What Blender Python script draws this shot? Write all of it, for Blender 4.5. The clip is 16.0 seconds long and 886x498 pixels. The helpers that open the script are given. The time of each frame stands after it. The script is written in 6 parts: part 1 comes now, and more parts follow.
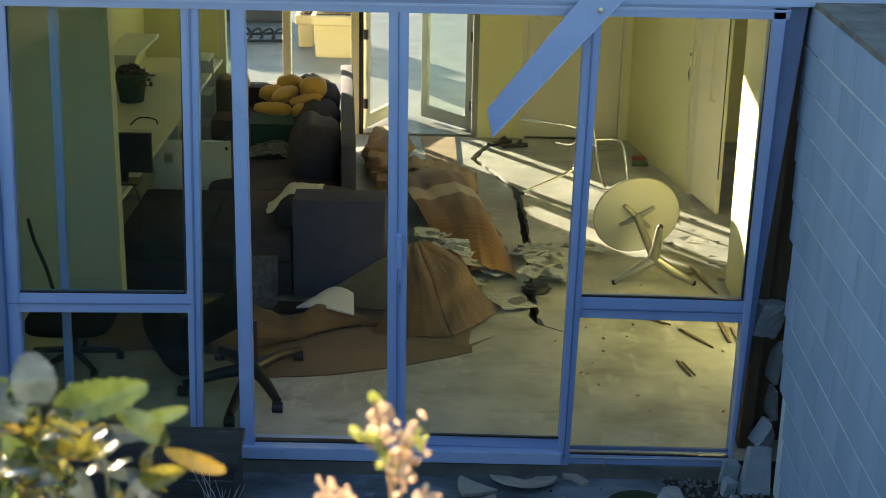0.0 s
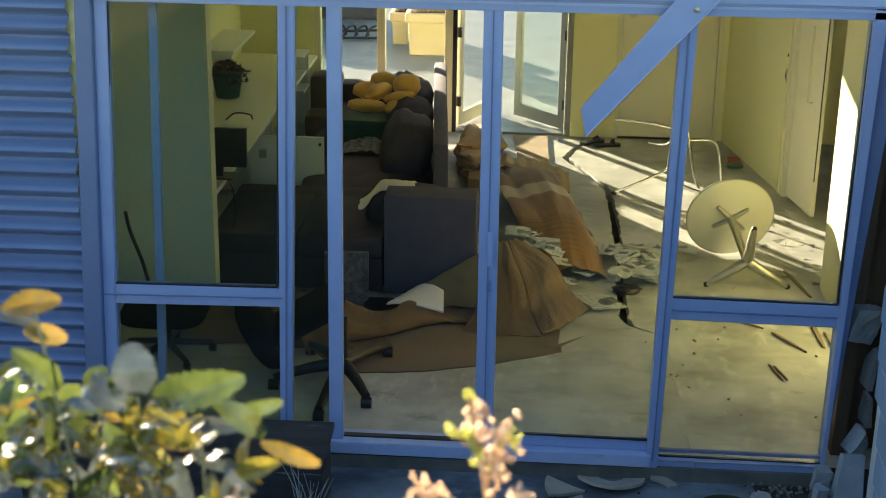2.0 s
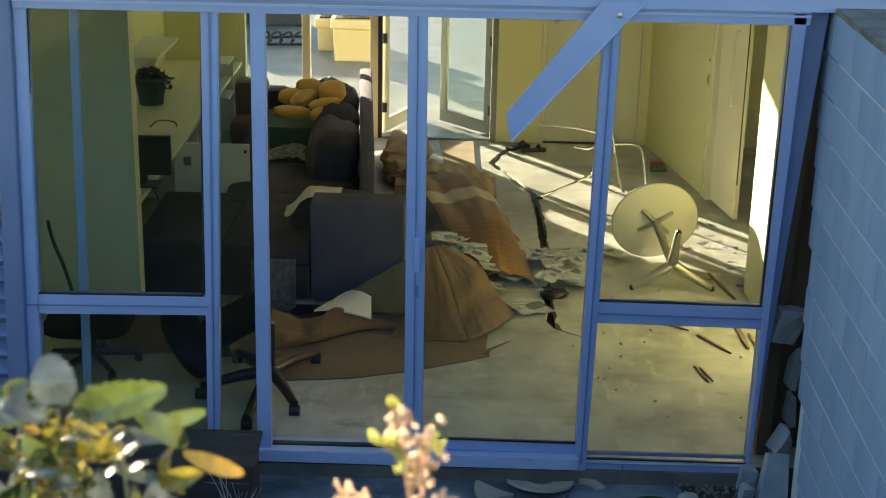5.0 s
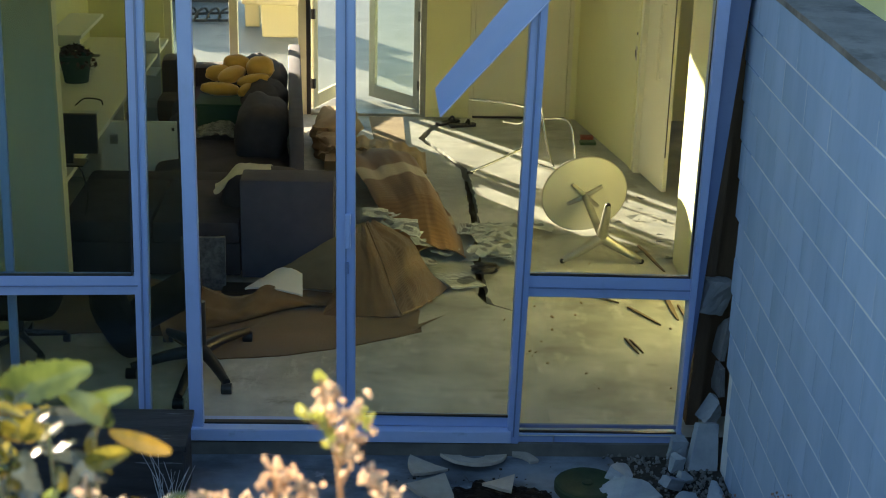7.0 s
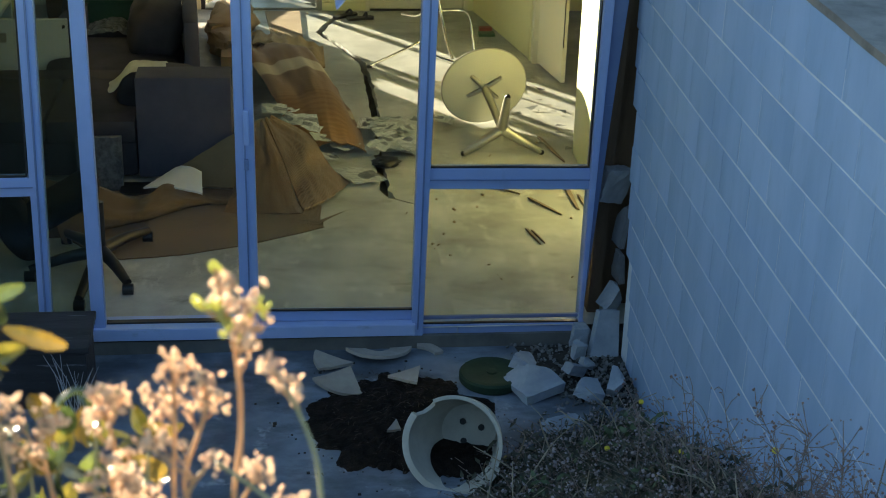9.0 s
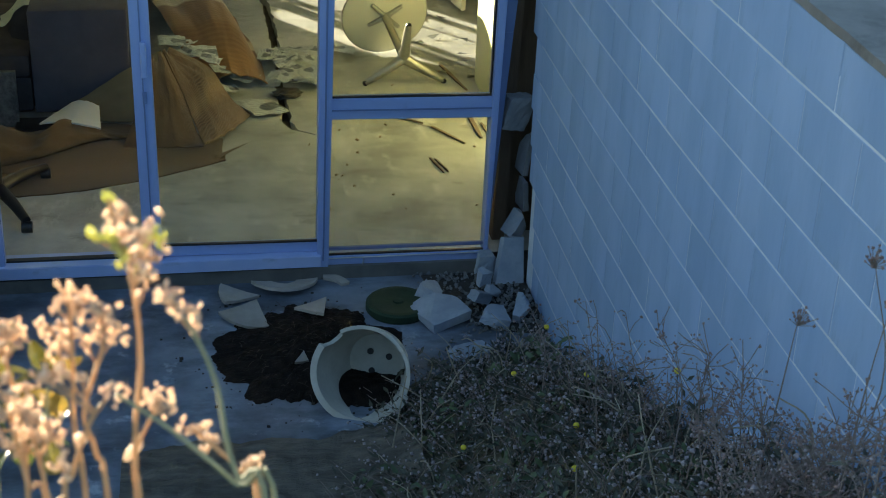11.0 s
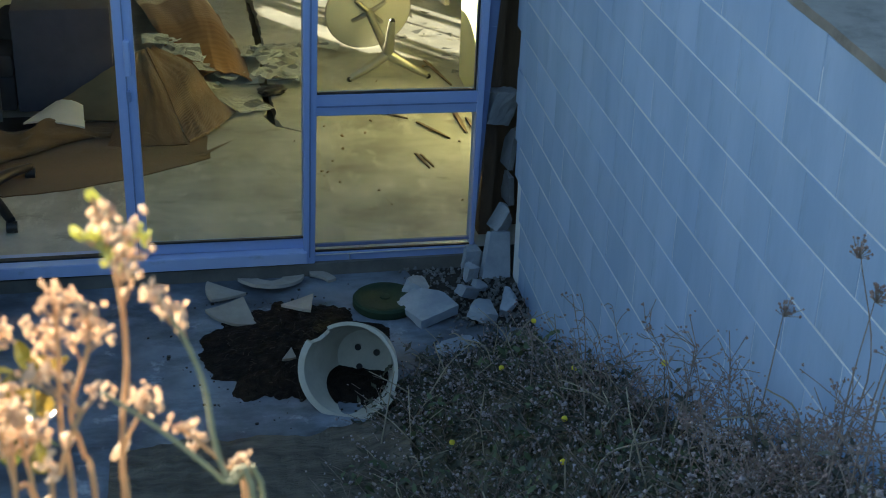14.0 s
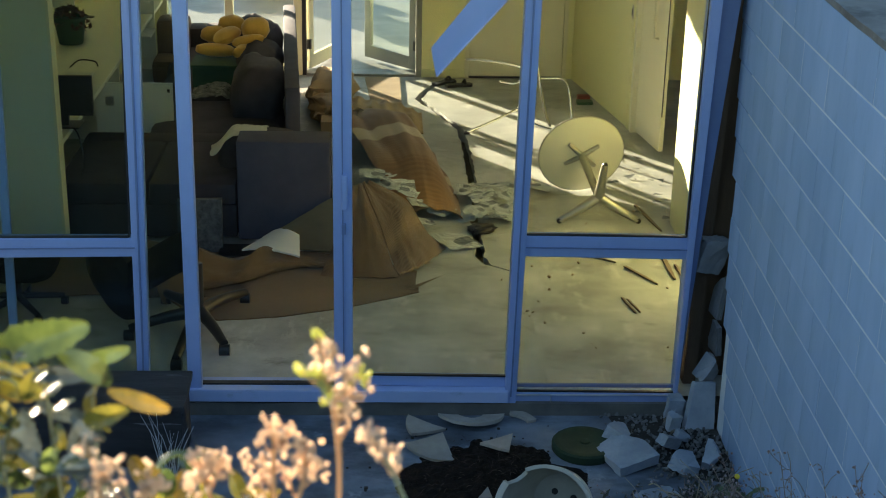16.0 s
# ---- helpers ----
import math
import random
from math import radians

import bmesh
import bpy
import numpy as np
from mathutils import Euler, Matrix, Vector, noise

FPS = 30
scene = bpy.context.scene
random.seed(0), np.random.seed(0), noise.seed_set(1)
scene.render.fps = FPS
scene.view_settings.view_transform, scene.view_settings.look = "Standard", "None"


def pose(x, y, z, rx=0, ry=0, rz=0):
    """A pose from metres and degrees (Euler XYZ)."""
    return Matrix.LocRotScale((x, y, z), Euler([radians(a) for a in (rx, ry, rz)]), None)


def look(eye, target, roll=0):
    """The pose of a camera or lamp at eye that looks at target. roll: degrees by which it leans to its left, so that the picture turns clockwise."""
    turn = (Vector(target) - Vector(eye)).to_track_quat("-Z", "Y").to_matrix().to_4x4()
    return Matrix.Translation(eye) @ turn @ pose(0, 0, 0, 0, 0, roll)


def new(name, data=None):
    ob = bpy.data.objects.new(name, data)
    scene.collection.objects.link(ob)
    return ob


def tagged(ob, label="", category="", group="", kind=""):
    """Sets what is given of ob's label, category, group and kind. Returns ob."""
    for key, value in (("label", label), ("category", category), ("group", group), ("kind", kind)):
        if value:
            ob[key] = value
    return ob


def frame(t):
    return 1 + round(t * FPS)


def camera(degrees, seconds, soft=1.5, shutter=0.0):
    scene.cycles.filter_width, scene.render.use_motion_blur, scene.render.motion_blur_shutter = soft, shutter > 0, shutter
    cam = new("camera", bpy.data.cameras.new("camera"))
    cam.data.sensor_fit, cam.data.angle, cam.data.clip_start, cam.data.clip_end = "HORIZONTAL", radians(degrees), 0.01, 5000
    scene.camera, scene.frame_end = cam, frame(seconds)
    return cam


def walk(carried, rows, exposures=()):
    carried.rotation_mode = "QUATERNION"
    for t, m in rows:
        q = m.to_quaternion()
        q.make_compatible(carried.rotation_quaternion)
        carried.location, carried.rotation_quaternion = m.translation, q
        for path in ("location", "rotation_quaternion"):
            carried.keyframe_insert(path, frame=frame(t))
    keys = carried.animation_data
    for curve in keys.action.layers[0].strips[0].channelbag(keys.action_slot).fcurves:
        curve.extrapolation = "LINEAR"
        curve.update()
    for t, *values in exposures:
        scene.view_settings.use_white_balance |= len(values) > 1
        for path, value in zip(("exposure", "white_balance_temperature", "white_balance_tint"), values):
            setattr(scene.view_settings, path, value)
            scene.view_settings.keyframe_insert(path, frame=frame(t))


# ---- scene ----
cam = camera(33.95, 16.0, soft=1.0)
EYE = 3.66
# seconds, yaw, pitch, roll: the camera turns on a tripod on the bank
ROWS = [
    (0.0, -0.192, -18.996, 1.139),
    (0.5, 0.544, -19.003, 1.086),
    (1.0, 1.576, -19.119, 1.011),
    (1.5, 2.738, -19.103, 0.937),
    (2.0, 3.551, -19.131, 0.883),
    (2.5, 3.918, -19.148, 0.893),
    (3.0, 3.890, -19.127, 0.906),
    (3.5, 3.747, -19.116, 0.915),
    (4.0, 3.474, -19.106, 0.969),
    (4.5, 2.050, -18.916, 1.061),
    (4.7, 1.372, -18.855, 1.146),
    (6.8, -1.963, -19.413, 1.420),
    (7.0, -2.330, -19.738, 1.480),
    (7.5, -3.277, -20.622, 1.541),
    (8.0, -4.454, -21.643, 1.617),
    (8.5, -5.615, -22.698, 1.694),
    (9.0, -6.580, -23.771, 1.742),
    (9.5, -7.618, -24.831, 1.851),
    (10.0, -8.857, -25.604, 1.939),
    (10.2, -9.327, -25.830, 2.059),
    (12.3, -11.782, -26.599, 2.049),
    (12.5, -11.803, -26.591, 2.004),
    (13.0, -11.852, -26.648, 1.939),
    (13.5, -11.704, -26.634, 1.929),
    (14.0, -11.381, -26.544, 1.871),
    (14.5, -9.779, -25.803, 1.646),
    (15.0, -6.623, -24.436, 1.434),
    (15.5, -4.175, -22.898, 1.344),
    (16.0, -2.495, -21.278, 1.268),
]
ARM = 0.108  # the lens sits this far ahead of the tripod's pivot
PIVOT = Vector((-0.0041, -0.1015, 3.6965))


def turned(yaw, pitch, roll):
    m = pose(0, 0, 0, 90 + pitch, 0, yaw) @ pose(0, 0, 0, 0, 0, roll)
    return Matrix.Translation(PIVOT + m.to_3x3() @ Vector((0, 0, -ARM))) @ m


LIGHT = [(0.0, 2.76, 6550, 10), (1.5, 2.89, 6680, 12), (4.2, 2.9, 6700, 12), (7.0, 2.74, 6480, 10), (10.0, 2.73, 6370, 10), (13.0, 2.73, 6280, 11), (14.5, 2.73, 6350, 10), (16.0, 2.74, 6480, 10)]
walk(cam, [(t, turned(yaw, pitch, roll)) for t, yaw, pitch, roll in ROWS], LIGHT)
cam.data.dof.use_dof = True
cam.data.dof.focus_distance = 8.6
cam.data.dof.aperture_fstop = 10.0

# ---- light: a low sun behind the building, the front in open shade ----
SUN_AZ, SUN_EL = 36.5, 8.5
world = bpy.data.worlds.new("sky")
scene.world = world
world.use_nodes = True
wn = world.node_tree
wn.nodes.clear()
w_out = wn.nodes.new("ShaderNodeOutputWorld")
w_bg = wn.nodes.new("ShaderNodeBackground")
w_sky = wn.nodes.new("ShaderNodeTexSky")
w_sky.sky_type = "NISHITA"
w_sky.sun_disc = False
w_sky.sun_elevation = radians(SUN_EL)
w_sky.sun_rotation = radians(-SUN_AZ)
w_sky.air_density = 1.2
w_sky.dust_density = 0.4
w_sky.ozone_density = 2.2
w_bg.inputs["Strength"].default_value = 0.065
wn.links.new(w_sky.outputs[0], w_bg.inputs[0])
wn.links.new(w_bg.outputs[0], w_out.inputs[0])
sun = new("sun", bpy.data.lights.new("sun", "SUN"))
sun.data.energy = 5.0
sun.data.angle = radians(0.6)
sun.data.color = (1.0, 0.84, 0.6)
away = Vector((-math.sin(radians(SUN_AZ)) * math.cos(radians(SUN_EL)), math.cos(radians(SUN_AZ)) * math.cos(radians(SUN_EL)), math.sin(radians(SUN_EL))))
sun.matrix_world = look(away * 40, (0, 0, 0))


# ---- materials ----
def surf(name, c1, c2, scale=6.0, rough=0.6, bump=0.2, fine=60.0, metal=0.0, stretch=(1, 1, 1), spec=0.5, rand=0.0, coat=0.0, sheen=0.0, trans=0.0, speck=0.35, depth=0.004):
    """A surface of two mottled colours with fine grain, in metres of the object's own space."""
    m = bpy.data.materials.new(name)
    m.use_nodes = True
    t = m.node_tree
    b = t.nodes["Principled BSDF"]
    co = t.nodes.new("ShaderNodeTexCoord")
    mp = t.nodes.new("ShaderNodeMapping")
    mp.inputs["Scale"].default_value = stretch
    t.links.new(co.outputs["Object"], mp.inputs[0])
    vec = mp.outputs[0]
    info = t.nodes.new("ShaderNodeObjectInfo")
    add = t.nodes.new("ShaderNodeVectorMath")
    mul = t.nodes.new("ShaderNodeMath")
    mul.operation = "MULTIPLY"
    mul.inputs[1].default_value = 7.0
    t.links.new(info.outputs["Random"], mul.inputs[0])
    t.links.new(vec, add.inputs[0])
    t.links.new(mul.outputs[0], add.inputs[1])
    vec = add.outputs[0]
    big = t.nodes.new("ShaderNodeTexNoise")
    big.inputs["Scale"].default_value = scale
    big.inputs["Detail"].default_value = 6
    big.inputs["Roughness"].default_value = 0.6
    small = t.nodes.new("ShaderNodeTexNoise")
    small.inputs["Scale"].default_value = fine
    small.inputs["Detail"].default_value = 4
    for n in (big, small):
        t.links.new(vec, n.inputs["Vector"])
    ramp = t.nodes.new("ShaderNodeMapRange")
    ramp.inputs[1].default_value, ramp.inputs[2].default_value = 0.35, 0.65
    t.links.new(big.outputs[0], ramp.inputs[0])
    mixn = t.nodes.new("ShaderNodeMix")
    mixn.inputs[0].default_value = speck
    t.links.new(ramp.outputs[0], mixn.inputs[2])
    t.links.new(small.outputs[0], mixn.inputs[3])
    col = t.nodes.new("ShaderNodeMix")
    col.data_type = "RGBA"
    col.inputs[6].default_value = (*c1, 1)
    col.inputs[7].default_value = (*c2, 1)
    t.links.new(mixn.outputs[0], col.inputs[0])
    out = col.outputs[2]
    if rand:
        hsv = t.nodes.new("ShaderNodeHueSaturation")
        mr = t.nodes.new("ShaderNodeMapRange")
        mr.inputs[3].default_value, mr.inputs[4].default_value = 1 - rand, 1 + rand
        t.links.new(info.outputs["Random"], mr.inputs[0])
        t.links.new(mr.outputs[0], hsv.inputs["Value"])
        t.links.new(out, hsv.inputs["Color"])
        out = hsv.outputs[0]
    t.links.new(out, b.inputs["Base Color"])
    rr = t.nodes.new("ShaderNodeMapRange")
    rr.inputs[3].default_value, rr.inputs[4].default_value = max(0.02, rough - 0.12), min(1, rough + 0.12)
    t.links.new(small.outputs[0], rr.inputs[0])
    t.links.new(rr.outputs[0], b.inputs["Roughness"])
    b.inputs["Metallic"].default_value = metal
    b.inputs["Specular IOR Level"].default_value = spec
    b.inputs["Coat Weight"].default_value = coat
    b.inputs["Sheen Weight"].default_value = sheen
    if bump:
        bp = t.nodes.new("ShaderNodeBump")
        bp.inputs["Strength"].default_value = bump
        bp.inputs["Distance"].default_value = depth
        t.links.new(mixn.outputs[0], bp.inputs["Height"])
        t.links.new(bp.outputs[0], b.inputs["Normal"])
    if trans:
        tr = t.nodes.new("ShaderNodeBsdfTranslucent")
        t.links.new(out, tr.inputs[0])
        mx = t.nodes.new("ShaderNodeMixShader")
        mx.inputs[0].default_value = trans
        t.links.new(b.outputs[0], mx.inputs[1])
        t.links.new(tr.outputs[0], mx.inputs[2])
        t.links.new(mx.outputs[0], t.nodes["Material Output"].inputs[0])
    return m


def glass(name, tint=(0.93, 0.97, 0.95), gloss=1.0):
    m = bpy.data.materials.new(name)
    m.use_nodes = True
    t = m.node_tree
    t.nodes.clear()
    out = t.nodes.new("ShaderNodeOutputMaterial")
    tr = t.nodes.new("ShaderNodeBsdfTransparent")
    tr.inputs[0].default_value = (*tint, 1)
    gl = t.nodes.new("ShaderNodeBsdfGlossy")
    gl.inputs["Roughness"].default_value = 0.02
    fr = t.nodes.new("ShaderNodeLayerWeight")
    fr.inputs[0].default_value = 0.5
    pw = t.nodes.new("ShaderNodeMath")
    pw.operation = "POWER"
    pw.inputs[1].default_value = 4.0
    t.links.new(fr.outputs["Facing"], pw.inputs[0])
    mu = t.nodes.new("ShaderNodeMath")
    mu.operation = "MULTIPLY_ADD"
    mu.inputs[1].default_value = 0.9
    mu.inputs[2].default_value = 0.03 * gloss
    t.links.new(pw.outputs[0], mu.inputs[0])
    mx = t.nodes.new("ShaderNodeMixShader")
    t.links.new(mu.outputs[0], mx.inputs[0])
    t.links.new(tr.outputs[0], mx.inputs[1])
    t.links.new(gl.outputs[0], mx.inputs[2])
    t.links.new(mx.outputs[0], out.inputs[0])
    return m


def stain(m, color, scale, lo, hi, strength, stretch=(1, 1, 1), seed=0.0):
    """Lay patches of another colour over a material, where a noise lies between lo and hi."""
    t = m.node_tree
    b = t.nodes["Principled BSDF"]
    src = b.inputs["Base Color"].links[0].from_socket
    co = t.nodes.new("ShaderNodeTexCoord")
    mp = t.nodes.new("ShaderNodeMapping")
    mp.inputs["Scale"].default_value = stretch
    mp.inputs["Location"].default_value = (seed, seed * 1.7, seed * 0.6)
    t.links.new(co.outputs["Object"], mp.inputs[0])
    n = t.nodes.new("ShaderNodeTexNoise")
    n.inputs["Scale"].default_value = scale
    n.inputs["Detail"].default_value = 8
    n.inputs["Roughness"].default_value = 0.68
    t.links.new(mp.outputs[0], n.inputs["Vector"])
    r = t.nodes.new("ShaderNodeMapRange")
    r.inputs[1].default_value, r.inputs[2].default_value = lo, hi
    r.inputs[4].default_value = strength
    t.links.new(n.outputs[0], r.inputs[0])
    x = t.nodes.new("ShaderNodeMix")
    x.data_type = "RGBA"
    x.inputs[7].default_value = (*color, 1)
    t.links.new(r.outputs[0], x.inputs[0])
    t.links.new(src, x.inputs[6])
    t.links.new(x.outputs[2], b.inputs["Base Color"])
    return m


M_FRAME = surf("blue_aluminium", (0.27, 0.37, 0.66), (0.33, 0.43, 0.72), 3, 0.42, 0.05, 90)
M_SILL = surf("sill_aluminium", (0.36, 0.46, 0.74), (0.46, 0.55, 0.8), 4, 0.4, 0.08, 60)
M_CORR = surf("blue_steel_cladding", (0.125, 0.19, 0.37), (0.16, 0.235, 0.42), 2, 0.45, 0.05, 80)
M_FLASH = surf("dark_blue_flashing", (0.13, 0.19, 0.36), (0.17, 0.23, 0.42), 3, 0.5, 0.05, 60)
M_BLOCK = surf("painted_block", (0.245, 0.38, 0.6), (0.35, 0.49, 0.72), 3.0, 0.8, 0.4, 70, stretch=(1, 1, 0.3), rand=0.04, depth=0.004, speck=0.25)
# pale mortar, whitened further for sky light caught on the bed joints
M_MORTAR = surf("pale_mortar_skylit", (0.5, 0.57, 0.66), (0.78, 0.84, 0.9), 3, 0.85, 0.3, 60)
M_COPING = surf("coping_concrete", (0.15, 0.14, 0.13), (0.26, 0.25, 0.23), 5, 0.85, 0.5, 50)
M_FLOOR = surf("bare_concrete_floor", (0.26, 0.26, 0.235), (0.65, 0.645, 0.59), 1.7, 0.6, 0.15, 14, speck=0.3)
M_SLAB = surf("outdoor_concrete", (0.06, 0.075, 0.1), (0.275, 0.32, 0.385), 1.5, 0.75, 0.3, 30, speck=0.16)
M_SOIL = surf("soil", (0.02, 0.017, 0.014), (0.06, 0.05, 0.04), 5, 0.95, 0.9, 40, depth=0.02)
M_GRASS_SOIL = surf("rough_ground", (0.09, 0.085, 0.05), (0.17, 0.15, 0.09), 3, 0.95, 0.8, 30, depth=0.03)
M_ASPHALT = surf("worn_asphalt", (0.17, 0.17, 0.165), (0.31, 0.305, 0.29), 3, 0.5, 0.6, 70, depth=0.006)
M_WALL = surf("pale_lime_paint", (0.77, 0.74, 0.37), (0.83, 0.8, 0.43), 1.2, 0.55, 0.06, 60)
M_CREAM = surf("cream_paint", (0.72, 0.69, 0.48), (0.78, 0.75, 0.55), 1.5, 0.5, 0.06, 50)
M_CEIL = surf("white_ceiling_paint", (0.74, 0.74, 0.7), (0.8, 0.8, 0.76), 1.5, 0.8, 0.05, 50)
M_PARTITION = surf("pale_green_partition", (0.66, 0.72, 0.58), (0.72, 0.77, 0.63), 1.0, 0.6, 0.05, 60)
# grey aluminium, its colour darkened because the back doors stand against the light
M_ALU = surf("backlit_grey_aluminium", (0.23, 0.24, 0.23), (0.3, 0.31, 0.29), 4, 0.45, 0.05, 60, metal=0.2)
M_WHITE = surf("white_laminate", (0.74, 0.74, 0.68), (0.8, 0.8, 0.74), 2, 0.4, 0.04, 50)
M_DARK = surf("dark_cavity_timber", (0.09, 0.055, 0.035), (0.2, 0.125, 0.075), 3, 0.9, 0.4, 40, stretch=(4, 4, 0.6))
M_FABRIC = surf("charcoal_fabric", (0.04, 0.036, 0.042), (0.073, 0.065, 0.073), 5, 0.95, 0.5, 220)
M_FABRIC2 = surf("slate_fabric", (0.066, 0.066, 0.092), (0.095, 0.095, 0.125), 5, 0.95, 0.4, 220)
M_GLASS = glass("clear_glass")
M_GLASS_L = glass("tinted_glass", (0.76, 0.83, 0.8), 1.2)
stain(M_FLOOR, (0.2, 0.185, 0.14), 2.6, 0.58, 0.72, 0.75, (1, 1.6, 1), 3.1)
stain(M_FLOOR, (0.76, 0.75, 0.69), 4.0, 0.56, 0.7, 0.6, (1.6, 0.8, 1), 7.7)
stain(M_FLOOR, (0.16, 0.15, 0.12), 9.0, 0.66, 0.74, 0.7, (1, 1, 1), 1.3)
stain(M_SLAB, (0.05, 0.06, 0.07), 1.6, 0.46, 0.62, 0.85, (0.7, 1.3, 1), 2.2)
stain(M_SLAB, (0.5, 0.55, 0.6), 5.0, 0.6, 0.7, 0.6, (1, 1, 1), 5.0)
stain(M_BLOCK, (0.17, 0.26, 0.38), 4.0, 0.54, 0.68, 0.75, (1, 1.4, 0.25), 1.0)
stain(M_BLOCK, (0.5, 0.62, 0.78), 7.0, 0.62, 0.75, 0.5, (1, 1, 0.8), 4.0)
stain(M_WALL, (0.5, 0.47, 0.26), 1.5, 0.55, 0.75, 0.35, (1, 1, 0.4), 2.0)
stain(M_CREAM, (0.45, 0.42, 0.3), 2.5, 0.58, 0.76, 0.45, (1, 1, 0.4), 2.0)
stain(M_FRAME, (0.2, 0.26, 0.42), 6.0, 0.58, 0.75, 0.4, (1, 1, 0.5), 2.0)
stain(M_SILL, (0.16, 0.19, 0.26), 7.0, 0.58, 0.72, 0.5, (0.5, 2, 1), 2.0)
stain(M_COPING, (0.07, 0.065, 0.06), 3.0, 0.52, 0.66, 0.7, (1, 1, 1), 2.0)
M_BLACK = surf("black_plastic", (0.012, 0.012, 0.014), (0.025, 0.025, 0.028), 4, 0.4, 0.1, 60)


# ---- building helpers ----
def bm_box(x0, x1, y0, y1, z0, z1, bevel=0.0, bm=None):
    bm = bm or bmesh.new()
    vs = [bm.verts.new((x, y, z)) for z in (z0, z1) for y in (y0, y1) for x in (x0, x1)]
    fs = [bm.faces.new([vs[i] for i in f]) for f in ((0, 2, 3, 1), (4, 5, 7, 6), (0, 1, 5, 4), (1, 3, 7, 5), (3, 2, 6, 7), (2, 0, 4, 6))]
    if bevel:
        es = list({e for f in fs for e in f.edges})
        bmesh.ops.bevel(bm, geom=es, offset=bevel, segments=2, profile=0.6, affect="EDGES", clamp_overlap=True)
    return bm


def bm_prism(pts, z0, z1, bm=None):
    """An upright prism over the outline pts (x, y), anticlockwise."""
    bm = bm or bmesh.new()
    lo = [bm.verts.new((x, y, z0)) for x, y in pts]
    hi = [bm.verts.new((x, y, z1)) for x, y in pts]
    n = len(pts)
    bm.faces.new(lo[::-1])
    bm.faces.new(hi)
    for i in range(n):
        bm.faces.new((lo[i], lo[(i + 1) % n], hi[(i + 1) % n], hi[i]))
    return bm


def bm_bar(b0, b1, t0, t1, z0, z1, y0, y1, bevel=0.004):
    """A bar from z0 to z1 in the window plane that may lean: x from b0 to b1 below and t0 to t1 above."""
    bm = bm_box(0, 1, y0, y1, 0, 1)
    for v in bm.verts:
        k = v.co.z
        lo, hi = b0 + (t0 - b0) * k, b1 + (t1 - b1) * k
        v.co.x = lo + (hi - lo) * v.co.x
        v.co.z = z0 + (z1 - z0) * k
    if bevel:
        bmesh.ops.bevel(bm, geom=list(bm.edges), offset=bevel, segments=2, affect="EDGES")
    return bm


def bm_tube(points, radius, sides=8, bm=None, closed=False, taper=None):
    """A round tube along points."""
    bm = bm or bmesh.new()
    pts = [Vector(p) for p in points]
    rings, n = [], len(pts)
    up = Vector((0.13, 0.21, 0.97))
    for i, p in enumerate(pts):
        d = (pts[min(i + 1, n - 1)] - pts[max(i - 1, 0)])
        if d.length < 1e-9:
            d = Vector((0, 0, 1))
        d.normalize()
        s = d.cross(up)
        if s.length < 0.1:
            s = d.cross(Vector((1, 0.2, 0)))
        s.normalize()
        u = s.cross(d)
        r = radius * (1 if taper is None else 1 + (taper - 1) * i / max(1, n - 1))
        rings.append([bm.verts.new(p + r * (math.cos(a) * s + math.sin(a) * u)) for a in [2 * math.pi * k / sides for k in range(sides)]])
    for a, b in zip(rings, rings[1:]):
        for k in range(sides):
            bm.faces.new((a[k], a[(k + 1) % sides], b[(k + 1) % sides], b[k]))
    bm.faces.new(rings[0][::-1])
    bm.faces.new(rings[-1])
    return bm


def smooth_path(points, steps=6):
    """Catmull-Rom through points."""
    p = [Vector(q) for q in points]
    p = [2 * p[0] - p[1]] + p + [2 * p[-1] - p[-2]]
    out = []
    for i in range(1, len(p) - 2):
        for k in range(steps):
            t = k / steps
            out.append(0.5 * ((2 * p[i]) + (p[i + 1] - p[i - 1]) * t + (2 * p[i - 1] - 5 * p[i] + 4 * p[i + 1] - p[i + 2]) * t * t + (3 * p[i] - p[i - 1] - 3 * p[i + 1] + p[i + 2]) * t ** 3))
    out.append(p[-2])
    return out


def bm_lathe(profile, sides=48, bm=None):
    """Turn a profile of (radius, z) round the z axis."""
    bm = bm or bmesh.new()
    rings = [[bm.verts.new((r * math.cos(2 * math.pi * k / sides), r * math.sin(2 * math.pi * k / sides), z)) for k in range(sides)] for r, z in profile]
    for a, b in zip(rings, rings[1:]):
        for k in range(sides):
            bm.faces.new((a[k], a[(k + 1) % sides], b[(k + 1) % sides], b[k]))
    bm.faces.new(rings[0][::-1])
    bm.faces.new(rings[-1])
    return bm


def bm_sheet(f, nu, nv, thick=0.0):
    """A grid sheet of f(u, v), u and v from 0 to 1; thick gives it depth downwards."""
    bm = bmesh.new()
    g = [[bm.verts.new(f(i / nu, j / nv)) for j in range(nv + 1)] for i in range(nu + 1)]
    for i in range(nu):
        for j in range(nv):
            bm.faces.new((g[i][j], g[i + 1][j], g[i + 1][j + 1], g[i][j + 1]))
    if thick:
        bm.normal_update()
        bmesh.ops.solidify(bm, geom=list(bm.faces), thickness=thick)
    return bm


def finish(name, bm, material, smooth=False):
    me = bpy.data.meshes.new(name)
    bmesh.ops.recalc_face_normals(bm, faces=list(bm.faces))
    bm.to_mesh(me)
    bm.free()
    me.materials.append(material)
    if smooth:
        me.shade_smooth()
        me.set_sharp_from_angle(angle=radians(40))
    return me


def base_of(ob):
    m = ob.matrix_basis.copy()
    while ob.parent:
        ob = ob.parent
        m = ob.matrix_basis @ m
    return m


